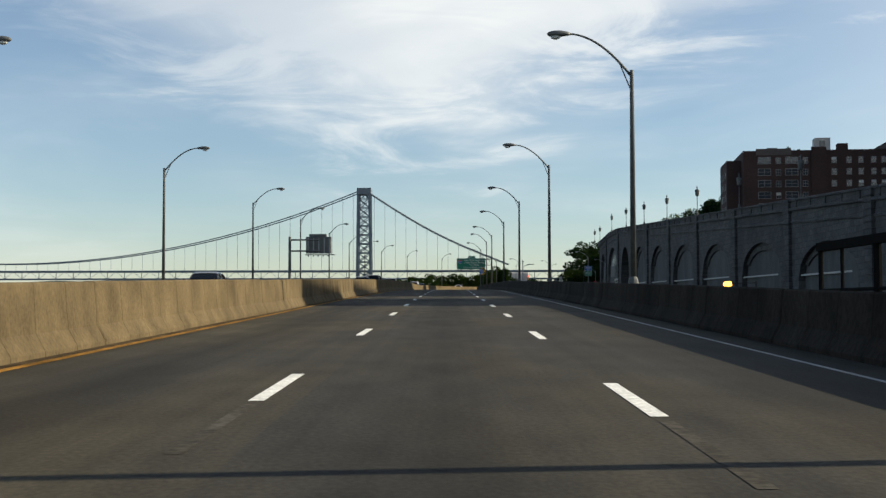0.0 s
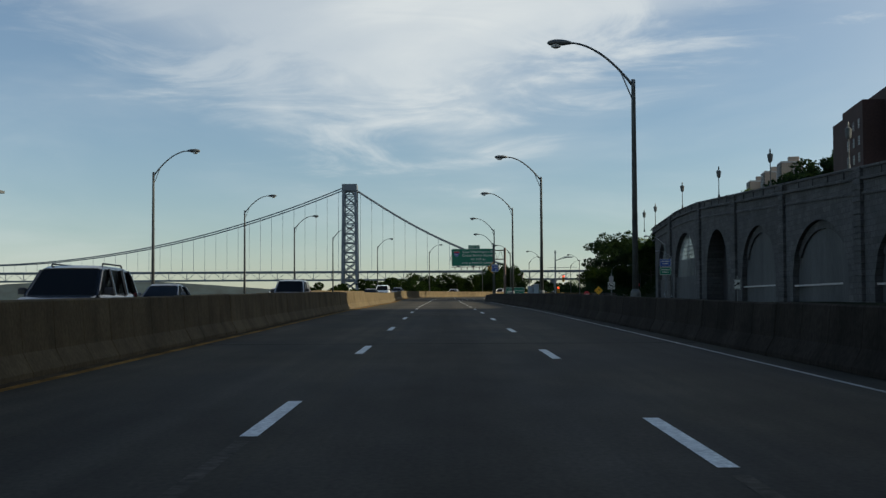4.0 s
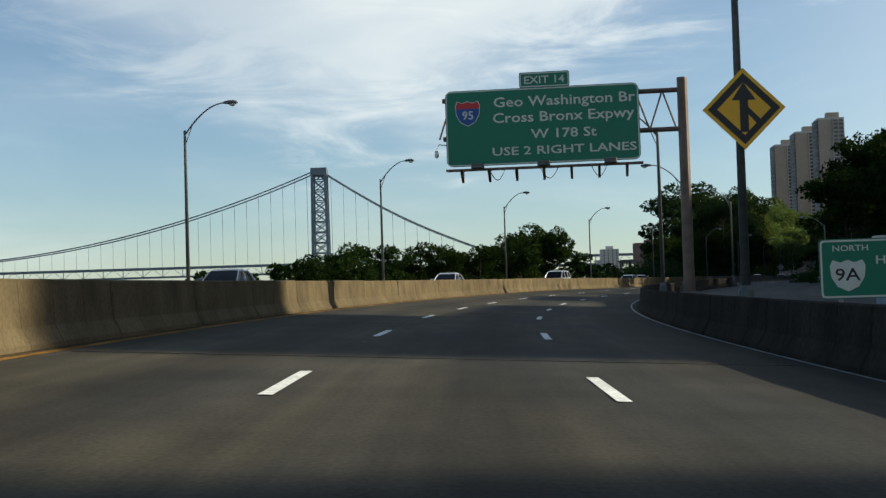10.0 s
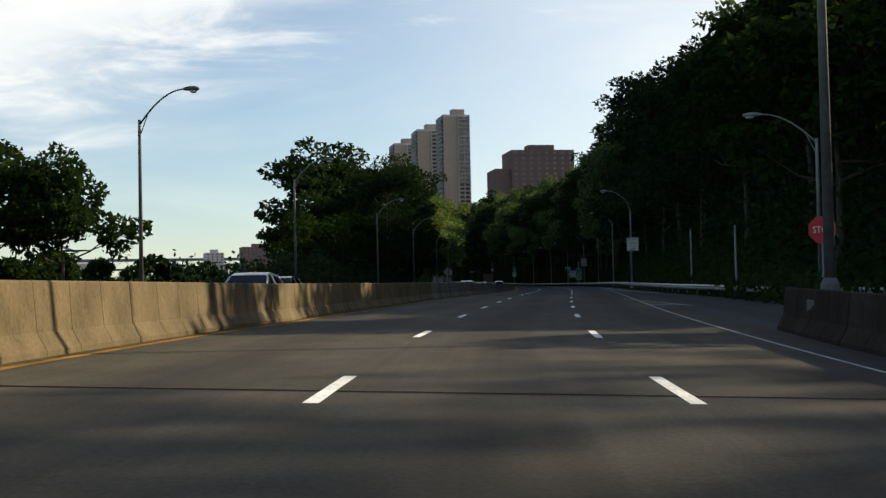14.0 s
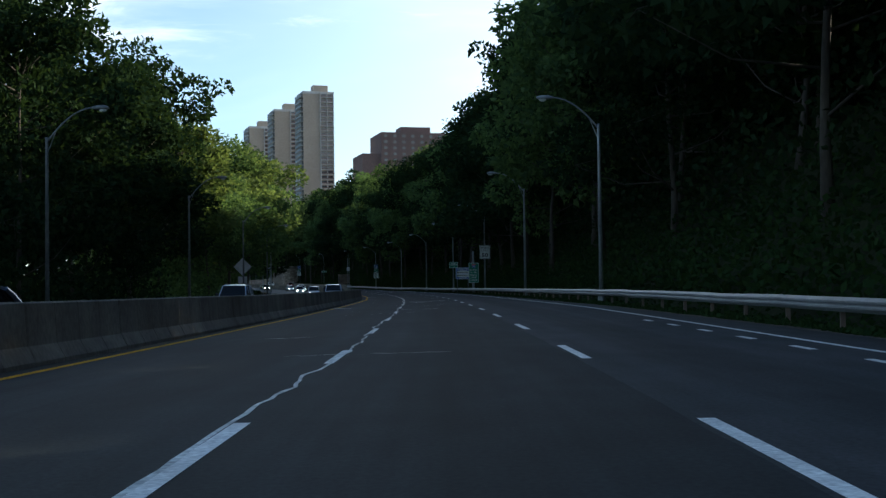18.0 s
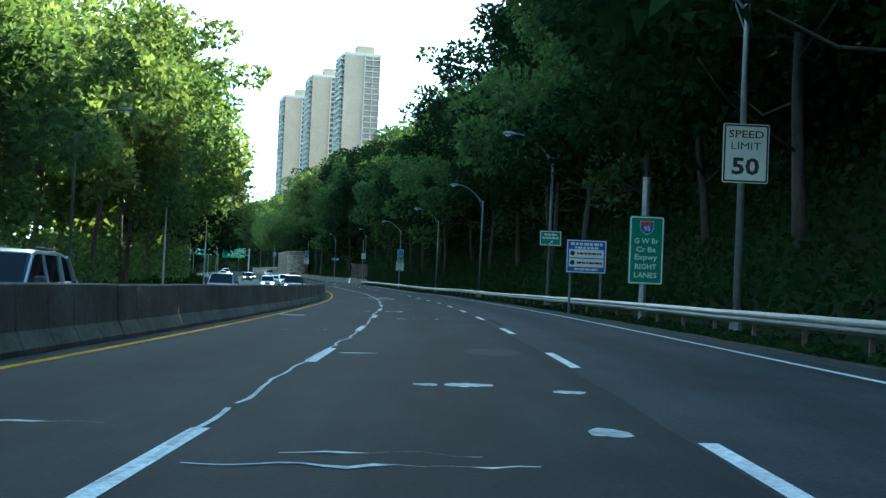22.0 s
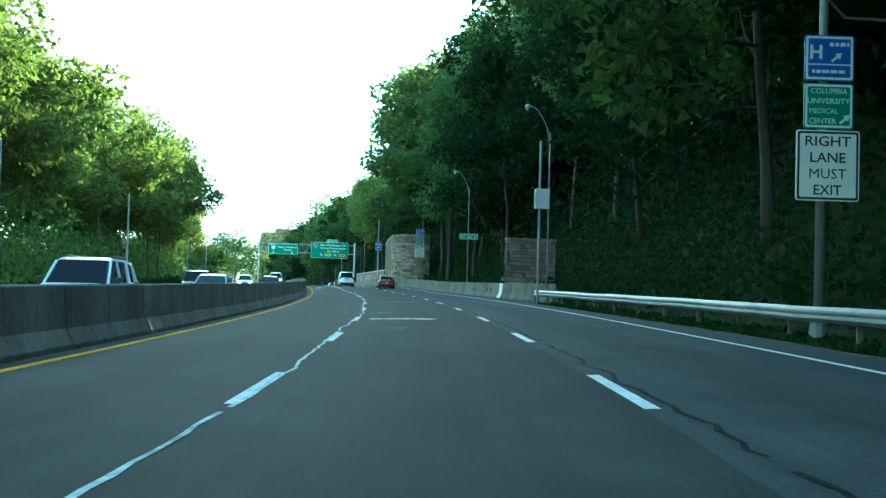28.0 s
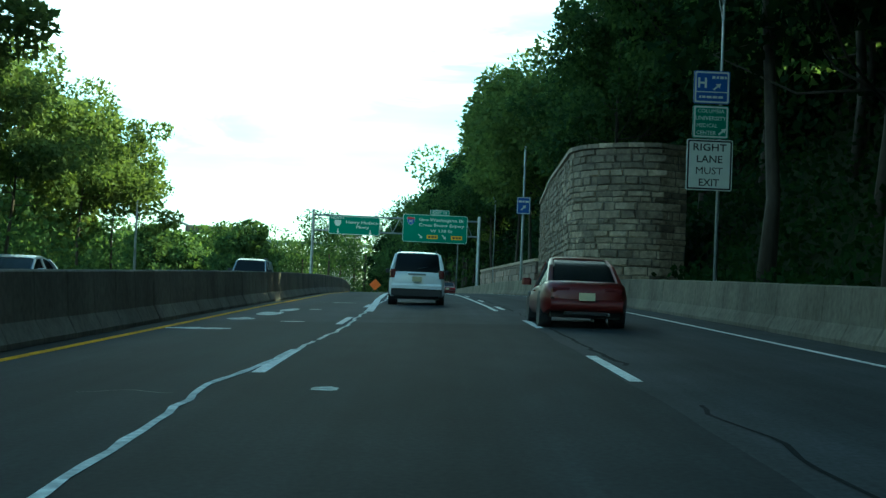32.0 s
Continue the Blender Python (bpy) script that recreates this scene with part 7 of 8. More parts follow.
# ---- trees ----
def leaf_cloud(rng, lobes, n, size):
    """Many small leaf sprays spread over and in the given lobes (centre, radii)."""
    g = Geo()
    wts = [a[1].x * a[1].z for a in lobes]
    for _ in range(n):
        c, r = rng.choices(lobes, wts)[0]
        d = Vector((rng.gauss(0, 1), rng.gauss(0, 1), rng.gauss(0, 1))).normalized()
        k = rng.random() ** 0.33
        k = 0.45 + 0.6 * k if rng.random() < 0.8 else k
        p = c + Vector((d.x * r.x, d.y * r.y, d.z * r.z)) * k * rng.uniform(0.85, 1.08)
        ax = (d + Vector((rng.gauss(0, 0.7), rng.gauss(0, 0.7), rng.gauss(-0.2, 0.6)))).normalized()
        sd = ax.cross(Vector((rng.gauss(0, 1), rng.gauss(0, 1), rng.gauss(0, 1)))).normalized()
        L, W = size * rng.uniform(0.6, 1.3), size * rng.uniform(0.3, 0.6)
        up_ = ax.cross(sd) * L * rng.uniform(-0.2, 0.2)
        o = len(g.v)
        g.v += [tuple(p - ax * L * 0.4 + sd * W), tuple(p + ax * L * 0.65 + up_), tuple(p - ax * L * 0.4 - sd * W)]
        g.f.append((o, o + 1, o + 2))
    return g


def tree_meshes(seed, h, rad, crown_from, n, size, leaf, lean=0.0):
    """Trunk with limbs, and a crown, of one kind of tree."""
    rng = random.Random(seed)
    nl = 11 if h < 20 else 17
    tr = Geo()
    top = h * 0.8
    pts, rr_ = [], []
    x = y = 0.0
    for k in range(8):
        z = top * k / 7
        x += rng.uniform(-0.12, 0.12) * h / 14 + lean * h / 60
        y += rng.uniform(-0.12, 0.12) * h / 14
        pts.append((x, y, z - 0.4 if k == 0 else z))
        rr_.append((0.0135 if h < 20 else 0.0088) * h * (1 - 0.8 * k / 7) * (1.35 if k == 0 else 1))
    tr.tube(pts, rr_, 7)
    lobes = []
    for k in range(nl):
        f = rng.uniform(0.0, 1.0)
        z0 = h * (crown_from + (0.72 - crown_from) * f)
        i = min(6, int(z0 / top * 7))
        st = Vector(pts[i])
        st.z = z0
        a = k * 2.399 + rng.uniform(-0.4, 0.4)
        reach = rad * rng.uniform(0.45, 0.95) * (1 - 0.45 * max(0, f - 0.4))
        en = st + Vector((math.cos(a) * reach, math.sin(a) * reach, h * rng.uniform(0.05, 0.2)))
        md = st.lerp(en, 0.5) + Vector((0, 0, -0.03 * h))
        tr.tube([st, md, en], [0.0065 * h, 0.0045 * h, 0.0015 * h] if h < 20 else [0.0026 * h, 0.0017 * h, 0.0006 * h], 5)
        lobes.append((en, Vector((rad * rng.uniform(0.28, 0.46), rad * rng.uniform(0.28, 0.46), rad * rng.uniform(0.2, 0.34)))))
        for _ in range(2):
            e2 = en + Vector((rng.uniform(-1, 1) * rad * 0.4, rng.uniform(-1, 1) * rad * 0.4, rng.uniform(-0.3, 0.5) * rad * 0.4))
            lobes.append((e2, Vector((rad * rng.uniform(0.15, 0.26), rad * rng.uniform(0.15, 0.26), rad * rng.uniform(0.1, 0.2)))))
            tr.tube([en, e2], [0.002 * h, 0.0008 * h] if h < 20 else [0.0009 * h, 0.0004 * h], 4)
    lobes.append((Vector(pts[-1]) + Vector((0, 0, h * 0.08)), Vector((rad * 0.45, rad * 0.45, h * 0.13))))
    lobes.append((Vector(pts[5]), Vector((rad * 0.55, rad * 0.55, h * 0.14))))
    return mesh_of("trunk", tr, BARK, True), mesh_of("crown", leaf_cloud(rng, lobes, n, size), leaf)


KINDS = []
for seed, h, rad, cf, n, size, lf in ((1, 15, 5.2, 0.3, 4400, 0.5, LEAF_E), (2, 17, 5.6, 0.34, 4600, 0.52, LEAF_E), (3, 14, 5.4, 0.25, 3600, 0.6, LEAF_B), (4, 18, 5.4, 0.4, 4400, 0.54, LEAF_E),
                                      (5, 16, 6.0, 0.3, 4800, 0.52, LEAF_E), (6, 13, 5.0, 0.2, 3400, 0.58, LEAF_B), (7, 9, 4.2, 0.15, 3200, 0.42, LEAF_E), (8, 15, 5.0, 0.36, 3400, 0.64, LEAF_B),
                                      (9, 25, 7.0, 0.12, 12500, 0.44, LEAF_C), (10, 26, 7.4, 0.15, 12800, 0.44, LEAF_A), (11, 24, 7.2, 0.1, 12500, 0.42, LEAF_C), (12, 21, 6.6, 0.34, 10500, 0.42, LEAF_B), (13, 22, 6.8, 0.38, 10800, 0.42, LEAF_B), (9, 25, 7.0, 0.12, 4800, 0.74, LEAF_C), (10, 26, 7.4, 0.15, 4800, 0.74, LEAF_A), (12, 21, 6.6, 0.2, 4600, 0.64, LEAF_B)):
    tr_me, cr_me = tree_meshes(seed, h, rad, cf, n, size, lf)
    KINDS.append((tr_me, cr_me, h))
LEAFWORD = ("dark green", "dark green", "yellow-green", "dark green", "dark green", "yellow-green", "bushy dark green", "yellow-green", "tall shade-darkened green", "tall mid-green", "tall shade-darkened green", "tall yellow-green", "tall yellow-green", "tall shade-darkened green", "tall mid-green", "tall yellow-green")


def tree(kind, p, height, rng, where, group):
    tr_me, cr_me, h = KINDS[kind]
    k = height / h
    m = pose(p.x, p.y, p.z, rng.uniform(-3, 3), rng.uniform(-3, 3), rng.uniform(0, 360)) @ Matrix.Diagonal((k * rng.uniform(0.9, 1.15), k * rng.uniform(0.9, 1.15), k, 1))
    t = thing("tree", "%s broadleaf tree %s" % (LEAFWORD[kind], where), "tree", m, group)
    part("trunk", None, None, t, data=tr_me)
    part("crown", None, None, t, data=cr_me)
    return t


def ground_at(s, l):
    p = R(s, l)
    p.z += ground_z(s, l)
    return p


rt = random.Random(77)
# wooded slope on the right, row by row up the hill
GROW = lerp((430, 0.55), (465, 0.62), (500, 0.74), (530, 0.93), (590, 1.0), (730, 1.0), (790, 0.99), (850, 0.96), (880, 1.02), (935, 1.06), (970, 0.98), (1000, 0.84), (1300, 0.76))
for l0, step, hmin, hmax, s0 in ((15.5, 12.5, 21, 26, 452), (24, 14.5, 20, 25, 440), (32, 12.0, 20, 25, 566)):
    s = s0 + rt.uniform(0, 6)
    while s < 1235:
        far = smooth(570, 640, s)
        ls = l0 - (2.6 if l0 < 18 else 4.0) * far + rt.uniform(-2.0, 2.0) * (1 - 0.4 * far)
        clear = (985 < s < 1052 and l0 < 18) or (843 < s < 855 and l0 < 16)
        if 858 < s < 892:
            ls = max(ls, 15.5)
        elif 940 < s < 992:
            ls = max(ls, 17.5)
        if not clear:
            # darker leaf kinds before station 690 put the deeper shade into the colour
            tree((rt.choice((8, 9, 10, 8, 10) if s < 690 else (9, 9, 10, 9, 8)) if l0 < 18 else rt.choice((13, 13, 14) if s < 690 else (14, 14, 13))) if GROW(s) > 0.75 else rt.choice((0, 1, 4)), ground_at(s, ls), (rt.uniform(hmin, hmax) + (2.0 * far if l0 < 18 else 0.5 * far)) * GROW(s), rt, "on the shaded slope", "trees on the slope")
        s += step * rt.uniform(0.75, 1.25)


# overhanging trees before and after the rounded stone wall
for s, l, h, k in ((912, 11.0, 25, 9), (925, 9.8, 27, 12), (938, 10.6, 28, 12), (945, 16, 25, 9), (968, 15.5, 24, 9), (980, 12.5, 21, 9), (993, 10.6, 20, 12), (1003, 9.6, 20.5, 12), (1013, 9.4, 20.5, 12)):
    tree(k, ground_at(s, l), h, rt, "leaning over the exit lane", "trees on the slope")

s = 566.0
while s < 1000:
    if not (862 < s < 876 or 944 < s < 960):
        tree(6, ground_at(s, 20.5 + rt.uniform(-2.5, 2.5)), rt.uniform(8.5, 12), rt, "between the taller trunks on the slope", "trees on the slope")
    s += rt.uniform(6, 9)


def woods(name, label, places, rng, leaf, size, n=1100):
    """A far wood: crowns and stems joined, too dense to count."""
    g, st = Geo(), Geo()
    for p, h in places:
        lobes = []
        for k in range(9):
            a = rng.uniform(0, 6.28)
            rr_ = h * rng.uniform(0.05, 0.26)
            lobes.append((Vector((p.x + math.cos(a) * rr_, p.y + math.sin(a) * rr_, p.z + h * rng.uniform(0.12, 0.9))), Vector((h * 0.2, h * 0.2, h * 0.14)) * rng.uniform(0.7, 1.2)))
        g.join(leaf_cloud(rng, lobes, n, size))
        st.tube([p - Vector((0, 0, 1)), p + Vector((0, 0, h * 0.6))], [h * 0.02, h * 0.008], 5)
    ob = part(name, g, leaf)
    part("stems", st, BARK, ob)
    return tagged(ob, label, "woods", kind="stuff")


places = []
UPPER = lerp((476, 0.42), (515, 0.6), (555, 0.93), (610, 1.0), (740, 1.0), (810, 0.75), (1300, 0.7))
for l0, step in ((33, 11), (42, 12), (54, 13), (70, 15)):
    s = 476.0 if l0 < 50 else 404.0
    while s < 1240:
        p = ground_at(s, l0 + rt.uniform(-3, 3))
        # before station 476 only trees out of view, added for their shade
        if s > 476 or p.x > 0.46 * (p.y - 150):
            places.append((p, rt.uniform(17, 23) * UPPER(s)))
        s += step * rt.uniform(0.8, 1.2)
# clump kept low behind the brick house, added to shade the roadway
places += [(Vector((x, y, 24)), 25.5) for x in (112, 118, 125) for y in (397, 402, 407, 412)]
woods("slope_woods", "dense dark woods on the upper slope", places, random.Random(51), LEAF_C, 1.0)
places = [(ground_at(s, l), rt.uniform(17, 23)) for s in range(1075, 1200, 14) for l in (12, 20)]
rw = random.Random(91)
for s in range(1066, 1200, 15):
    for l in (-62, -52, -42, -32, -24):
        p = ground_at(s + rw.uniform(-4, 4), l + rw.uniform(-3, 3))
        top = zroad(s) + 8.6 + (s - 1075) * 0.028 + (l + 60) * 0.05 + rw.uniform(-1.2, 1.0)
        places.append((p, max(6.0, top - p.z)))
places += [(Vector((rt.uniform(80, 330), rt.uniform(1215, 1400), 0.5)), rt.uniform(18, 27)) for _ in range(70)]
places += [(Vector((160 + 8 * k + rw.uniform(-2, 2), 1190 + rw.uniform(0, 25), 2)), 20.5 + 1.25 * k + rw.uniform(-1.0, 1.0)) for k in range(9)]
places += [(Vector((192 + 9 * k + rw.uniform(-3, 3), 1205 + rw.uniform(0, 40), 2)), 22 + min(12, 2.2 * k) + rw.uniform(-1.5, 1.5)) for k in range(12)]
woods("far_woods", "green woods closing the view along the road", places, random.Random(52), LEAF_A, 0.62, 2200)
places = [(ground_at(s, l), rt.uniform(7.5, 10)) for s in range(478, 640, 9) for l in (-64, -82, -100)]
woods("bank_hedge", "low green trees along the far river bank", places, random.Random(53), LEAF_E, 0.8)
# trees at the head of the slip road; the first six, unseen, shade the lanes
for x, y, h in ((74, 428, 17), (78, 423, 17), (70, 431, 16), (84, 429, 18), (66, 427, 14.5), (78, 435, 17), (59, 417, 14), (63, 424, 14), (66, 412, 14), (72, 420, 13), (70, 404, 14), (80, 410, 13), (88, 402, 12), (64, 436, 12), (72, 446, 12), (82, 436, 12), (70, 462, 10), (84, 458, 11)):
    tree(rt.choice((0, 1, 4)), Vector((x, y, 5 + max(0, (x - 55) * 0.2))), h, rt, "beside the slip road", "trees on the slope")
# left bank beyond the opposing carriageway
for s, l, h, k in ((398, -27, 5.5, 6), (404, -34, 6.2, 6), (411, -29, 6, 6), (417, -36, 7, 6), (424, -27, 5.5, 6), (430, -33, 7.2, 6), (436, -28, 6.5, 6), (443, -36, 7.5, 0), (449, -27, 8.5, 6), (456, -32, 8.8, 4),
                   (461, -25.5, 9.5, 0), (463, -31, 10.5, 4), 
                   (547, -31, 12, 1), (554, -28, 11.5, 0), (562, -33, 12, 4), (571, -29, 13, 3)):
    tree(k, ground_at(s, l), h, rt, "on the river side of the road", "trees on the river bank")
BANK_GROW = lerp((580, 1.0), (605, 1.12), (625, 1.25), (648, 1.08), (690, 1.12), (720, 1.25), (755, 1.5), (805, 1.5), (835, 1.15), (870, 1.0), (895, 0.92), (910, 1.05), (945, 1.05), (962, 0.84), (1000, 0.76))
for l0, step, hmin, hmax in ((-26, 13.5, 18, 22), (-36, 14.5, 21, 25)):
    s = 580 + rt.uniform(0, 5)
    while s < 1200:
        gap = 886 < s < 900 or s > 1000 or (s > 985 and l0 < -30)
        hh = rt.uniform(hmin, hmax) * BANK_GROW(s)
        if not gap:
            # leaf colour follows the light: darkened kinds before 636, brighter sunlit ones after
            tree((rt.choice((9, 12, 11, 9, 8) if s < 790 else (11, 12)) if s > 636 else rt.choice((8, 10))) if l0 > -30 else (rt.choice((15, 14)) if s > 636 else 13), ground_at(s, l0 + rt.uniform(-2, 2)), hh, rt, "on the river side of the road", "trees on the river bank")
        s += step * rt.uniform(0.75, 1.25)
for s, l, h, k in ((1004, -25.5, 14.5, 12), (998, -30, 16, 15)):
    tree(k, ground_at(s, l), h, rt, "on the river side of the road", "trees on the river bank")

# undergrowth along both verges
def undergrowth(name, label, s0, s1, fl, n, size, rng, tall, leaf=LEAF_D):
    g = Geo()
    for _ in range(n):
        s = rng.uniform(s0, s1)
        l = fl(s, rng)
        p = ground_at(s, l)
        clump = 0.5 + 0.5 * noise.noise(Vector((s * 0.35, l * 0.4, 1)))
        p.z += rng.random() * tall * (0.25 + clump)
        ax = Vector((rng.gauss(0, 0.7), rng.gauss(0, 0.7), rng.gauss(0.5, 0.5))).normalized()
        sd = ax.cross(Vector((rng.gauss(0, 1), rng.gauss(0, 1), rng.gauss(0, 1)))).normalized()
        L, W = size * rng.uniform(0.6, 1.3), size * rng.uniform(0.25, 0.55)
        o = len(g.v)
        g.v += [tuple(p - ax * L * 0.5), tuple(p + sd * W), tuple(p + ax * L * 0.6), tuple(p - sd * W)]
        g.f.append((o, o + 1, o + 2, o + 3))
    ob = part(name, g, leaf)
    return tagged(ob, label, "undergrowth", kind="stuff")


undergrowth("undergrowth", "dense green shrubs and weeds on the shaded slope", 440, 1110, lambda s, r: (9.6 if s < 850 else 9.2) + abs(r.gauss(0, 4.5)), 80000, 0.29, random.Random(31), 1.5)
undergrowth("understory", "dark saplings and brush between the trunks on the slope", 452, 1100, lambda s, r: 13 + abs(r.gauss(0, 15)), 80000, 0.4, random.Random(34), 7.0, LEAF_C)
undergrowth("bank_understory", "green saplings and brush between the river-side trunks", 618, 1012, lambda s, r: -24.5 - abs(r.gauss(0, 11)), 60000, 0.42, random.Random(35), 7.5, LEAF_A)
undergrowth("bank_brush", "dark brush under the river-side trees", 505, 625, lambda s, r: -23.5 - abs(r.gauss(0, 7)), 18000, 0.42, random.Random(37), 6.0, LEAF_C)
undergrowth("slope_thicket", "dark thicket on the bank beside the slip road", 428, 500, lambda s, r: 13 + abs(r.gauss(0, 14)), 7000, 0.45, random.Random(36), 3.0)
undergrowth("far_verge_shrubs", "green shrubs on the verge beyond the opposing carriageway", 430, 1000, lambda s, r: -22.0 - abs(r.gauss(0, 3.0)), 16000, 0.45, random.Random(32), 1.6)
undergrowth("verge_grass", "thin grass under the guard rail", 452, 850, lambda s, r: GR(s) - 0.35 + abs(r.gauss(0, 0.8)), 26000, 0.17, random.Random(33), 0.22)


# ---- vehicles ----
def section(y, z0, z1, wb, wm, wt, n=5):
    """A rounded body section: widths at the sill, the waist and the top."""
    pts = []
    zm = z0 + (z1 - z0) * 0.55
    left = [(-wb, z0), (-wm, z0 + 0.12), (-wm * 1.005, zm), (-(wm * 0.6 + wt * 0.4), z1 - 0.07), (-wt, z1 - 0.015), (-wt * 0.55, z1)]
    pts = [(x, y, z) for x, z in left] + [(-x, y, z) for x, z in reversed(left)]
    return pts


def car(name, label, paint, m, L=4.7, W=1.82, H=1.48, suv=False, lit=False, group="", coupe=False):
    """A car facing +y: lofted body and cabin, glass, wheels, lamps, plate."""
    t = thing(name, label, "car", m, group)
    w = W / 2
    hood, belt, tail = (1.04, 1.1, 1.16) if suv else ((0.76, 0.86, 0.94) if coupe else (0.8, 0.92, 0.95))
    body = [(-L / 2, 0.5, tail - 0.2, 0.84), (-L / 2 + 0.07, 0.36, tail - 0.07, 0.92), (-L / 2 + 0.25, 0.27, tail, 0.97), (-L * 0.38, 0.24, tail, 0.995), (-L * 0.2, 0.23, belt, 1.0), (0, 0.23, belt, 1.0),
            (L * 0.2, 0.23, belt - 0.02, 1.0), (L * 0.3, 0.24, hood + 0.03, 0.985), (L * 0.42, 0.26, hood - 0.06, 0.95), (L / 2 - 0.1, 0.3, hood - 0.17, 0.88), (L / 2, 0.4, hood - 0.3, 0.78)]
    if coupe:
        body[:3] = [(-L / 2 - 0.03, 0.52, tail - 0.42, 0.66), (-L / 2, 0.44, tail - 0.2, 0.8), (-L / 2 + 0.08, 0.36, tail - 0.09, 0.89), (-L / 2 + 0.22, 0.3, tail - 0.025, 0.95), (-L / 2 + 0.42, 0.26, tail, 0.985)]
    g = Geo().rings([section(y, z0, z1, w * k * 0.92, w * k, w * k * (0.9 if suv else 0.84)) for y, z0, z1, k in body])
    part("body", None, None, t, data=auto_smooth(mesh_of("body", g, paint), 40))
    if suv:
        cab = [(-L / 2 + 0.1, tail - 0.03, 0.9), (-L / 2 + 0.3, H - 0.22, 0.81), (-L / 2 + 0.46, H - 0.05, 0.77), (-L / 2 + 0.8, H, 0.76), (L * 0.04, H, 0.76), (L * 0.11, H - 0.07, 0.77), (L * 0.27, belt - 0.02, 0.9)]
    elif coupe:
        cab = [(-L * 0.4, tail - 0.03, 0.8), (-L * 0.27, H - 0.2, 0.72), (-L * 0.16, H - 0.05, 0.66), (-L * 0.06, H, 0.64), (L * 0.02, H - 0.02, 0.64), (L * 0.08, H - 0.09, 0.66), (L * 0.25, belt - 0.02, 0.84)]
    else:
        cab = [(-L * 0.37, tail - 0.03, 0.86), (-L * 0.26, H - 0.2, 0.77), (-L * 0.2, H - 0.06, 0.71), (-L * 0.1, H, 0.69), (L * 0.04, H - 0.01, 0.69), (L * 0.1, H - 0.09, 0.71), (L * 0.27, belt - 0.02, 0.87)]
    rings = [[(-w * max(k, 0.8), y, belt - 0.1), (-w * k, y, z - 0.05), (-w * k * 0.9, y, z), (w * k * 0.9, y, z), (w * k, y, z - 0.05), (w * max(k, 0.8), y, belt - 0.1)] for y, z, k in cab]
    part("glass", None, None, t, "dark tinted glass", data=auto_smooth(mesh_of("glass", Geo().rings(rings), CARGLASS), 25))
    top = cab[2:-1]
    rings = [[(-w * k * 1.012, y, z - 0.075), (-w * k * 0.98, y, z - 0.01), (-w * k * 0.85, y, z + 0.016), (0, y, z + 0.028), (w * k * 0.85, y, z + 0.016), (w * k * 0.98, y, z - 0.01), (w * k * 1.012, y, z - 0.075)] for y, z, k in top]
    part("roof", None, None, t, data=auto_smooth(mesh_of("roof", Geo().rings(rings), paint), 40))
    for sx in (-1, 1):
        side = lambda c, d=0.0: Vector((sx * w * (c[2] + d), c[0], c[1] - 0.04))
        part("rear_pillar", Geo().tube([side(cab[0], 0.005), side(cab[1], 0.012), side(cab[2], 0.012)], [0.08, 0.06, 0.05], 6), paint, t)
        part("front_pillar", Geo().tube([side(cab[-1], 0.005), side(cab[-2], 0.012)], 0.04, 6), paint, t)
        yb_ = -0.04 * L
        part("door_pillar", Geo().tube([(sx * w * 0.93, yb_, belt - 0.02), (sx * w * cab[3][2] * 1.01, yb_, H - 0.06)], 0.04, 6), paint if not coupe else PLASTIC, t)
        if suv:
            part("side_pillar", Geo().tube([(sx * w * 0.93, -L * 0.27, belt - 0.02), (sx * w * 0.775, -L * 0.27, H - 0.06)], 0.06, 6), paint, t)
        part("mirror", Geo().bevel_box(sx * (w + 0.09) - 0.11, sx * (w + 0.09) + 0.11, L * 0.185, L * 0.185 + 0.13, belt - 0.01, belt + 0.15, 0.04), PLASTIC if suv else paint, t)
        part("door_handle", Geo().bevel_box(sx * (w + 0.01) - 0.02, sx * (w + 0.01) + 0.02, -L * 0.08, -L * 0.08 + 0.2, belt - 0.16, belt - 0.12, 0.01), PLASTIC if suv else paint, t)
        for y in (-L * 0.29, L * 0.31):
            r = 0.36 if suv else 0.32
            prof = [(0.0, r * 0.6), (0.0, r * 0.9), (0.03, r), (0.17, r), (0.2, r * 0.9), (0.2, r * 0.6)]
            rings = [[(sx * (w - 0.015 - x), y + rr2 * math.cos(2 * math.pi * k / 20), r + rr2 * math.sin(2 * math.pi * k / 20)) for k in range(20)] for x, rr2 in prof]
            wh = part("wheel", Geo().rings(rings, caps=False), RUBBER, t, "black tyre")
            part("rim", Geo().tube([(sx * (w - 0.06), y, r), (sx * (w - 0.02), y, r)], r * 0.62, 16), RIM, wh)
            part("wheel_arch", Geo().tube([(sx * (w - 0.26), y, r + 0.01), (sx * (w + 0.004), y, r + 0.01)], r + 0.065, 20), PLASTIC, t, "dark wheel arch")
        yl = -L / 2
        if coupe:
            part("tail_light", Geo().bevel_box(sx * w * 0.6 - 0.2, sx * w * 0.6 + 0.2, yl - 0.0, yl + 0.16, tail - 0.25, tail - 0.15, 0.03), TAIL_SMOKED, t)
        elif suv:
            part("tail_light", Geo().bevel_box(sx * w * 0.86 - 0.1, sx * w * 0.86 + 0.09, yl - 0.005, yl + 0.2, tail - 0.28, tail + 0.02, 0.03), TAIL_SMOKED, t)
        else:
            part("tail_light", Geo().bevel_box(sx * w * 0.62 - 0.26, sx * w * 0.62 + 0.24, yl - 0.012, yl + 0.2, tail - 0.27, tail - 0.12, 0.04), TAIL, t)
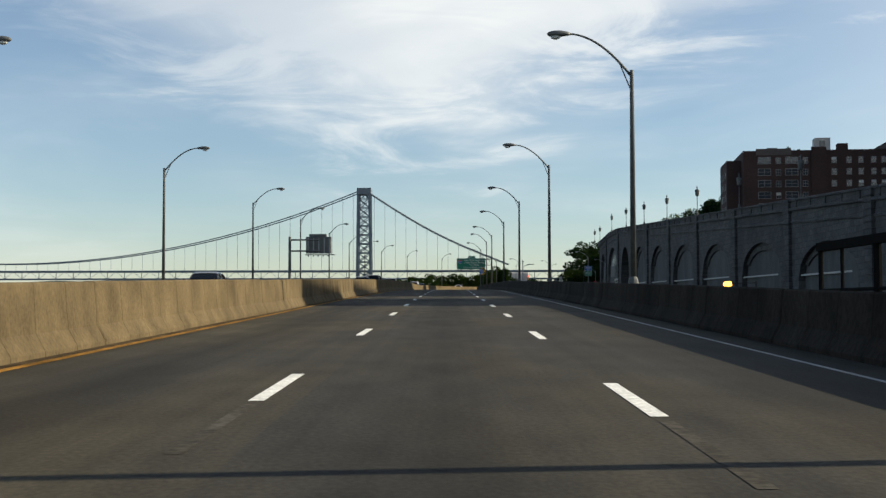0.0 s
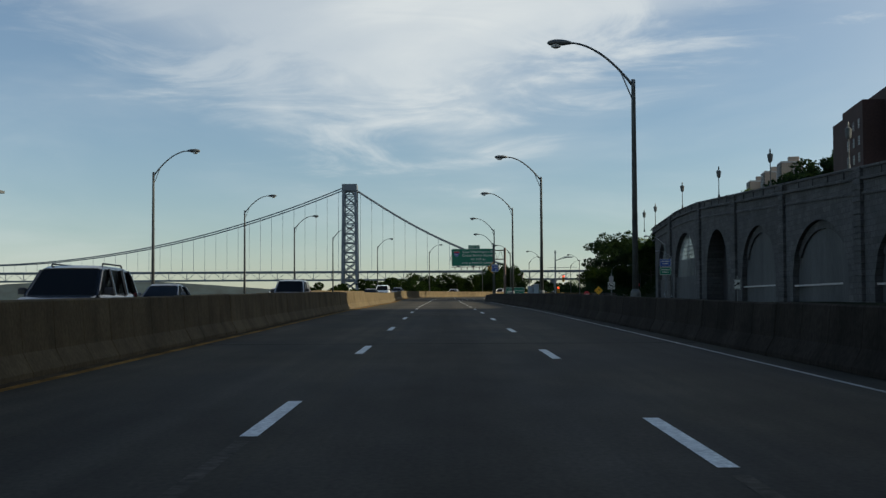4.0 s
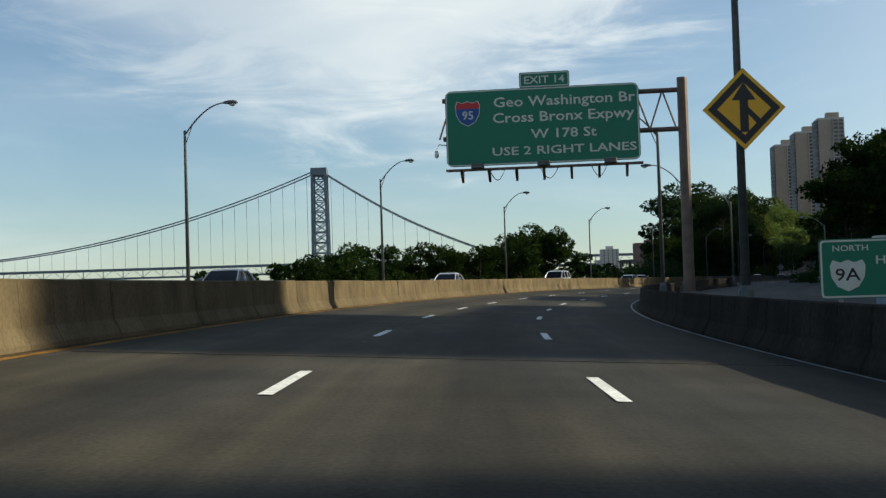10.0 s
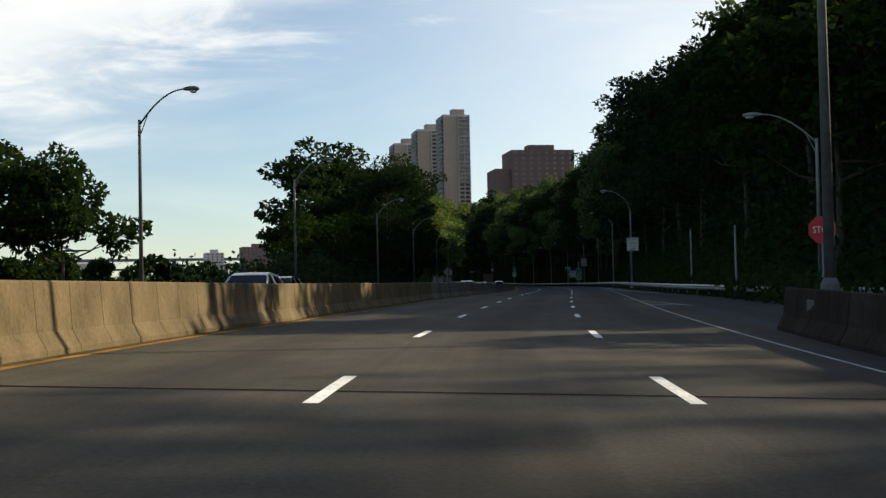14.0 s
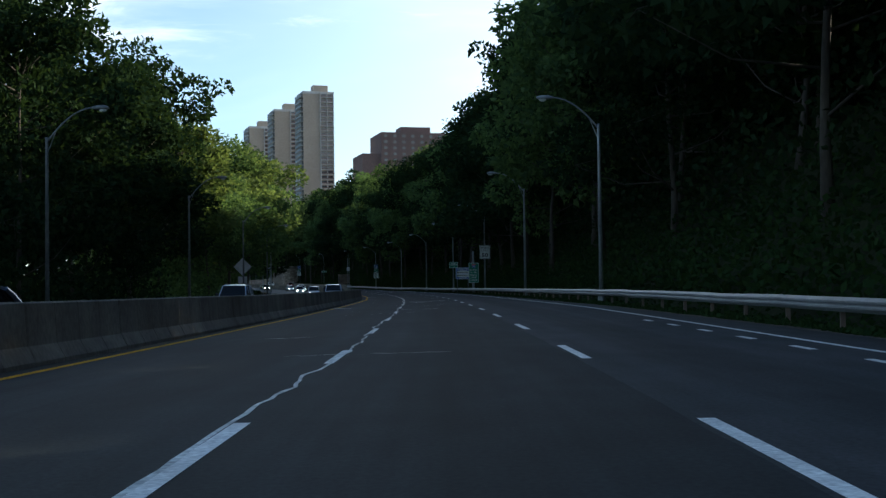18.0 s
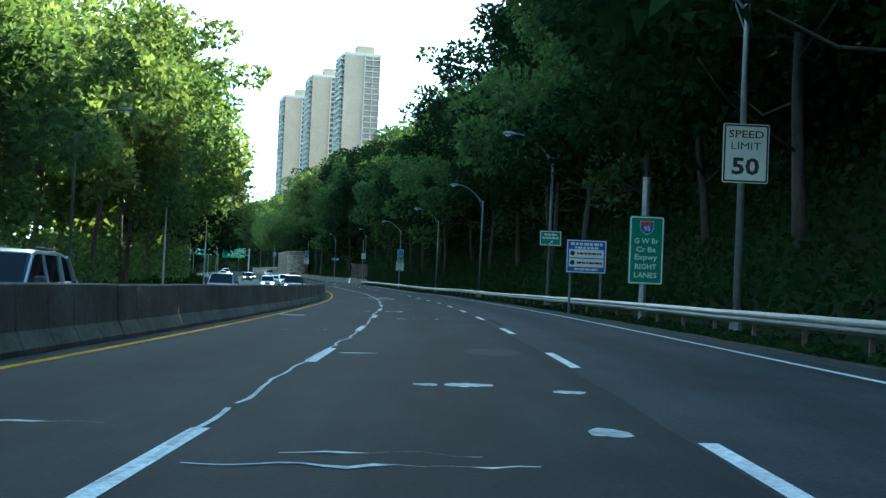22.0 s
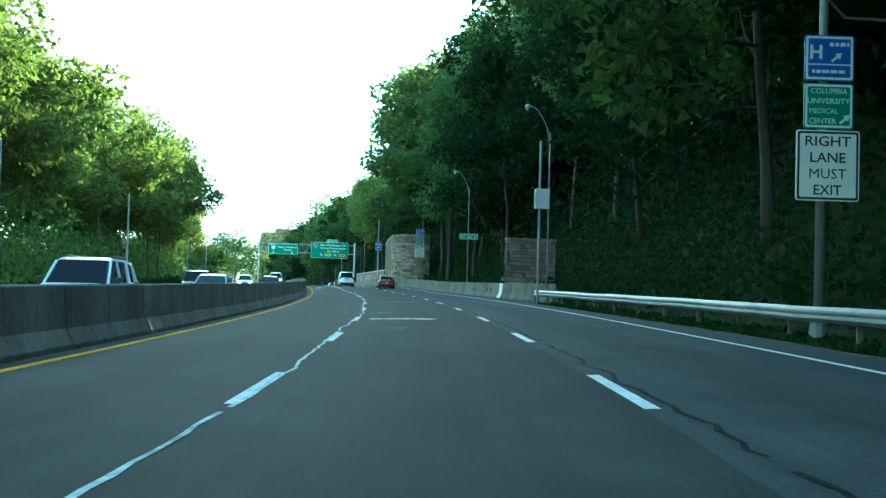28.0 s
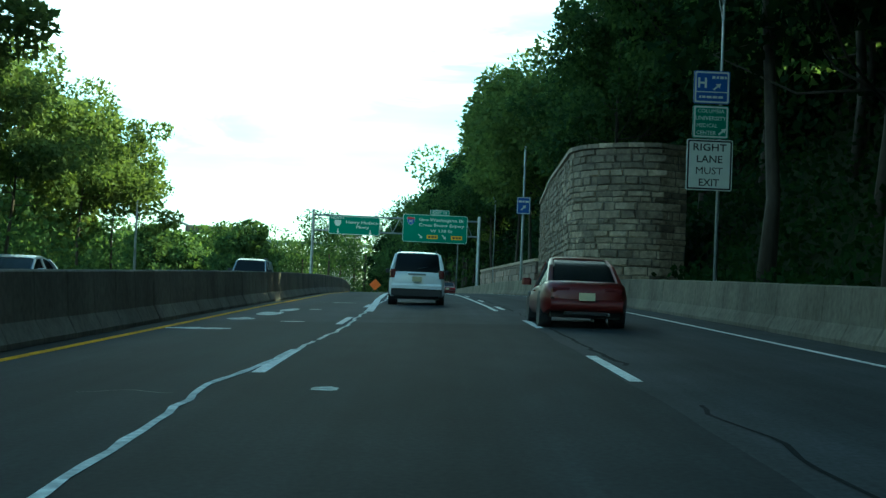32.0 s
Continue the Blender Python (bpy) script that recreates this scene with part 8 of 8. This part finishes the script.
        part("headlight", Geo().bevel_box(sx * w * 0.66 - 0.17, sx * w * 0.66 + 0.17, L / 2 - 0.16, L / 2 + 0.0, hood - 0.36, hood - 0.21, 0.03), HEAD_LIGHT if lit else LAMPGLASS, t)
    if coupe:
        rings = [[(x * k, y, z) for x in (-w * 0.9, -w * 0.6, 0, w * 0.6, w * 0.9)] for y, z, k in ((-L / 2 + 0.2, 0.3, 1.0), (-L / 2 - 0.02, 0.3, 0.94), (-L / 2 - 0.09, 0.38, 0.9), (-L / 2 - 0.09, 0.48, 0.9), (-L / 2 - 0.03, 0.56, 0.93), (-L / 2 + 0.2, 0.58, 1.0))]
        part("rear_bumper", None, None, t, data=auto_smooth(mesh_of("rear_bumper", Geo().rings(rings, closed=False, caps=False), paint), 50))
        part("bumper_slot", Geo().bevel_box(-w * 0.5, w * 0.5, -L / 2 - 0.06, -L / 2 + 0.1, 0.24, 0.31, 0.02), PLASTIC, t)
        part("exhaust", Geo().tube([(w * 0.5, -L / 2 - 0.05, 0.26), (w * 0.5, -L / 2 + 0.2, 0.26)], 0.035, 10), GALV, t)
    else:
        part("rear_bumper", Geo().bevel_box(-w * 0.93, w * 0.93, -L / 2 - 0.1, -L / 2 + 0.2, 0.52 if suv else 0.34, 0.7 if suv else 0.6, 0.07), paint, t)
        if suv:
            part("lower_bumper", Geo().bevel_box(-w * 0.9, w * 0.9, -L / 2 - 0.07, -L / 2 + 0.2, 0.28, 0.53, 0.04), PLASTIC, t, "dark lower bumper")
    part("front_bumper", Geo().bevel_box(-w * 0.84, w * 0.84, L / 2 - 0.2, L / 2 + 0.07, 0.26, 0.52, 0.06), paint, t)
    part("grille", Geo().box(-w * 0.4, w * 0.4, L / 2 - 0.12, L / 2 + 0.005, hood - 0.38, hood - 0.22), PLASTIC, t)
    zp = (0.56 if coupe else 0.66) if not suv else 0.8
    part("plate", Geo().box(-0.16, 0.16, -L / 2 - 0.125, -L / 2 - 0.02, zp - 0.03, zp + 0.13), PLATE, t, "licence plate")
    part("underside", Geo().box(-w * 0.8, w * 0.8, -L / 2 + 0.2, L / 2 - 0.25, 0.17, 0.3), PLASTIC, t)
    if suv:
        for sx in (-1, 1):
            part("roof_rail", Geo().tube([(sx * w * 0.66, -L * 0.37, H), (sx * w * 0.66, -L * 0.35, H + 0.07), (sx * w * 0.66, L * 0.0, H + 0.07), (sx * w * 0.66, L * 0.02, H)], 0.022, 6), PLASTIC, t)
        part("rear_wiper", Geo().tube([(0.02, -L / 2 + 0.07, tail + 0.05), (0.36, -L / 2 + 0.12, tail + 0.12)], 0.015, 5), PLASTIC, t)
        part("tailgate_handle", Geo().bevel_box(-0.3, 0.3, -L / 2 - 0.035, -L / 2 + 0.1, tail - 0.17, tail - 0.11, 0.015), GALV, t)
    return t


car("sport_utility_car", "white sport utility car with dark rear glass and roof rails", CAR_WHITE, RM(942.5, -0.62), 4.75, 1.92, 1.78, True)
car("coupe_car", "dark red two-door coupe in the outer lane", CAR_RED, RM(925.6, 3.0), 4.7, 1.8, 1.47, coupe=True)
OPPOSING = [(66, -12.8, 0), (131, -9.3, 0), (146, -9.2, 5), (172, -12.8, 2), (190, -9.2, 1), (214, -13, 3), (268, -9.2, 0), (292, -9.4, 4), (338, -12.8, 2), (372, -9.3, 3), (408, -9.2, 1), (420, -12.8, 2),
            (438, -9.2, 3), (458, -12.8, 0), (530, -9.3, 2), (588, -12.8, 1), (645, -9.2, 1), (706, -12.8, 1), (742, -9.2, 5), (788, -12.7, 1), (822, -9.3, 4),
            (848, -9.2, 3), (872, -12.8, 5), (905, -9.2, 0), (936, -12.8, 3), (964, -9.3, 1)]
PAINTS = [(CAR_BLACK, "black"), (CAR_SILVER, "silver"), (CAR_BLUE, "dark blue"), (CAR_SILVER, "silver"), (CAR_WHITE, "white"), (CAR_BLACK, "black")]
for s, l, k in OPPOSING:
    sv = k in (1, 4, 5)
    car("oncoming_suv" if sv else "oncoming_car", "%s %s on the opposing carriageway%s" % (PAINTS[k][1], "sport utility car" if sv else "saloon car", " with lit headlights" if s > 600 else ""), PAINTS[k][0],
        RM(s, l, 0, 180), 4.8 if sv else 4.6, 1.9 if sv else 1.8, 1.78 if sv else 1.45, sv, s > 600, "oncoming traffic")
for s, l, pt, nm, sv in ((1028, 4.2, CAR_RED, "red", False), (1062, 6.3, CAR_WHITE, "white", True)):
    car("car_ahead", nm + " car far ahead on the exit", pt, RM(s, l), 4.5, 1.8, 1.7 if sv else 1.45, sv, False, "traffic ahead")
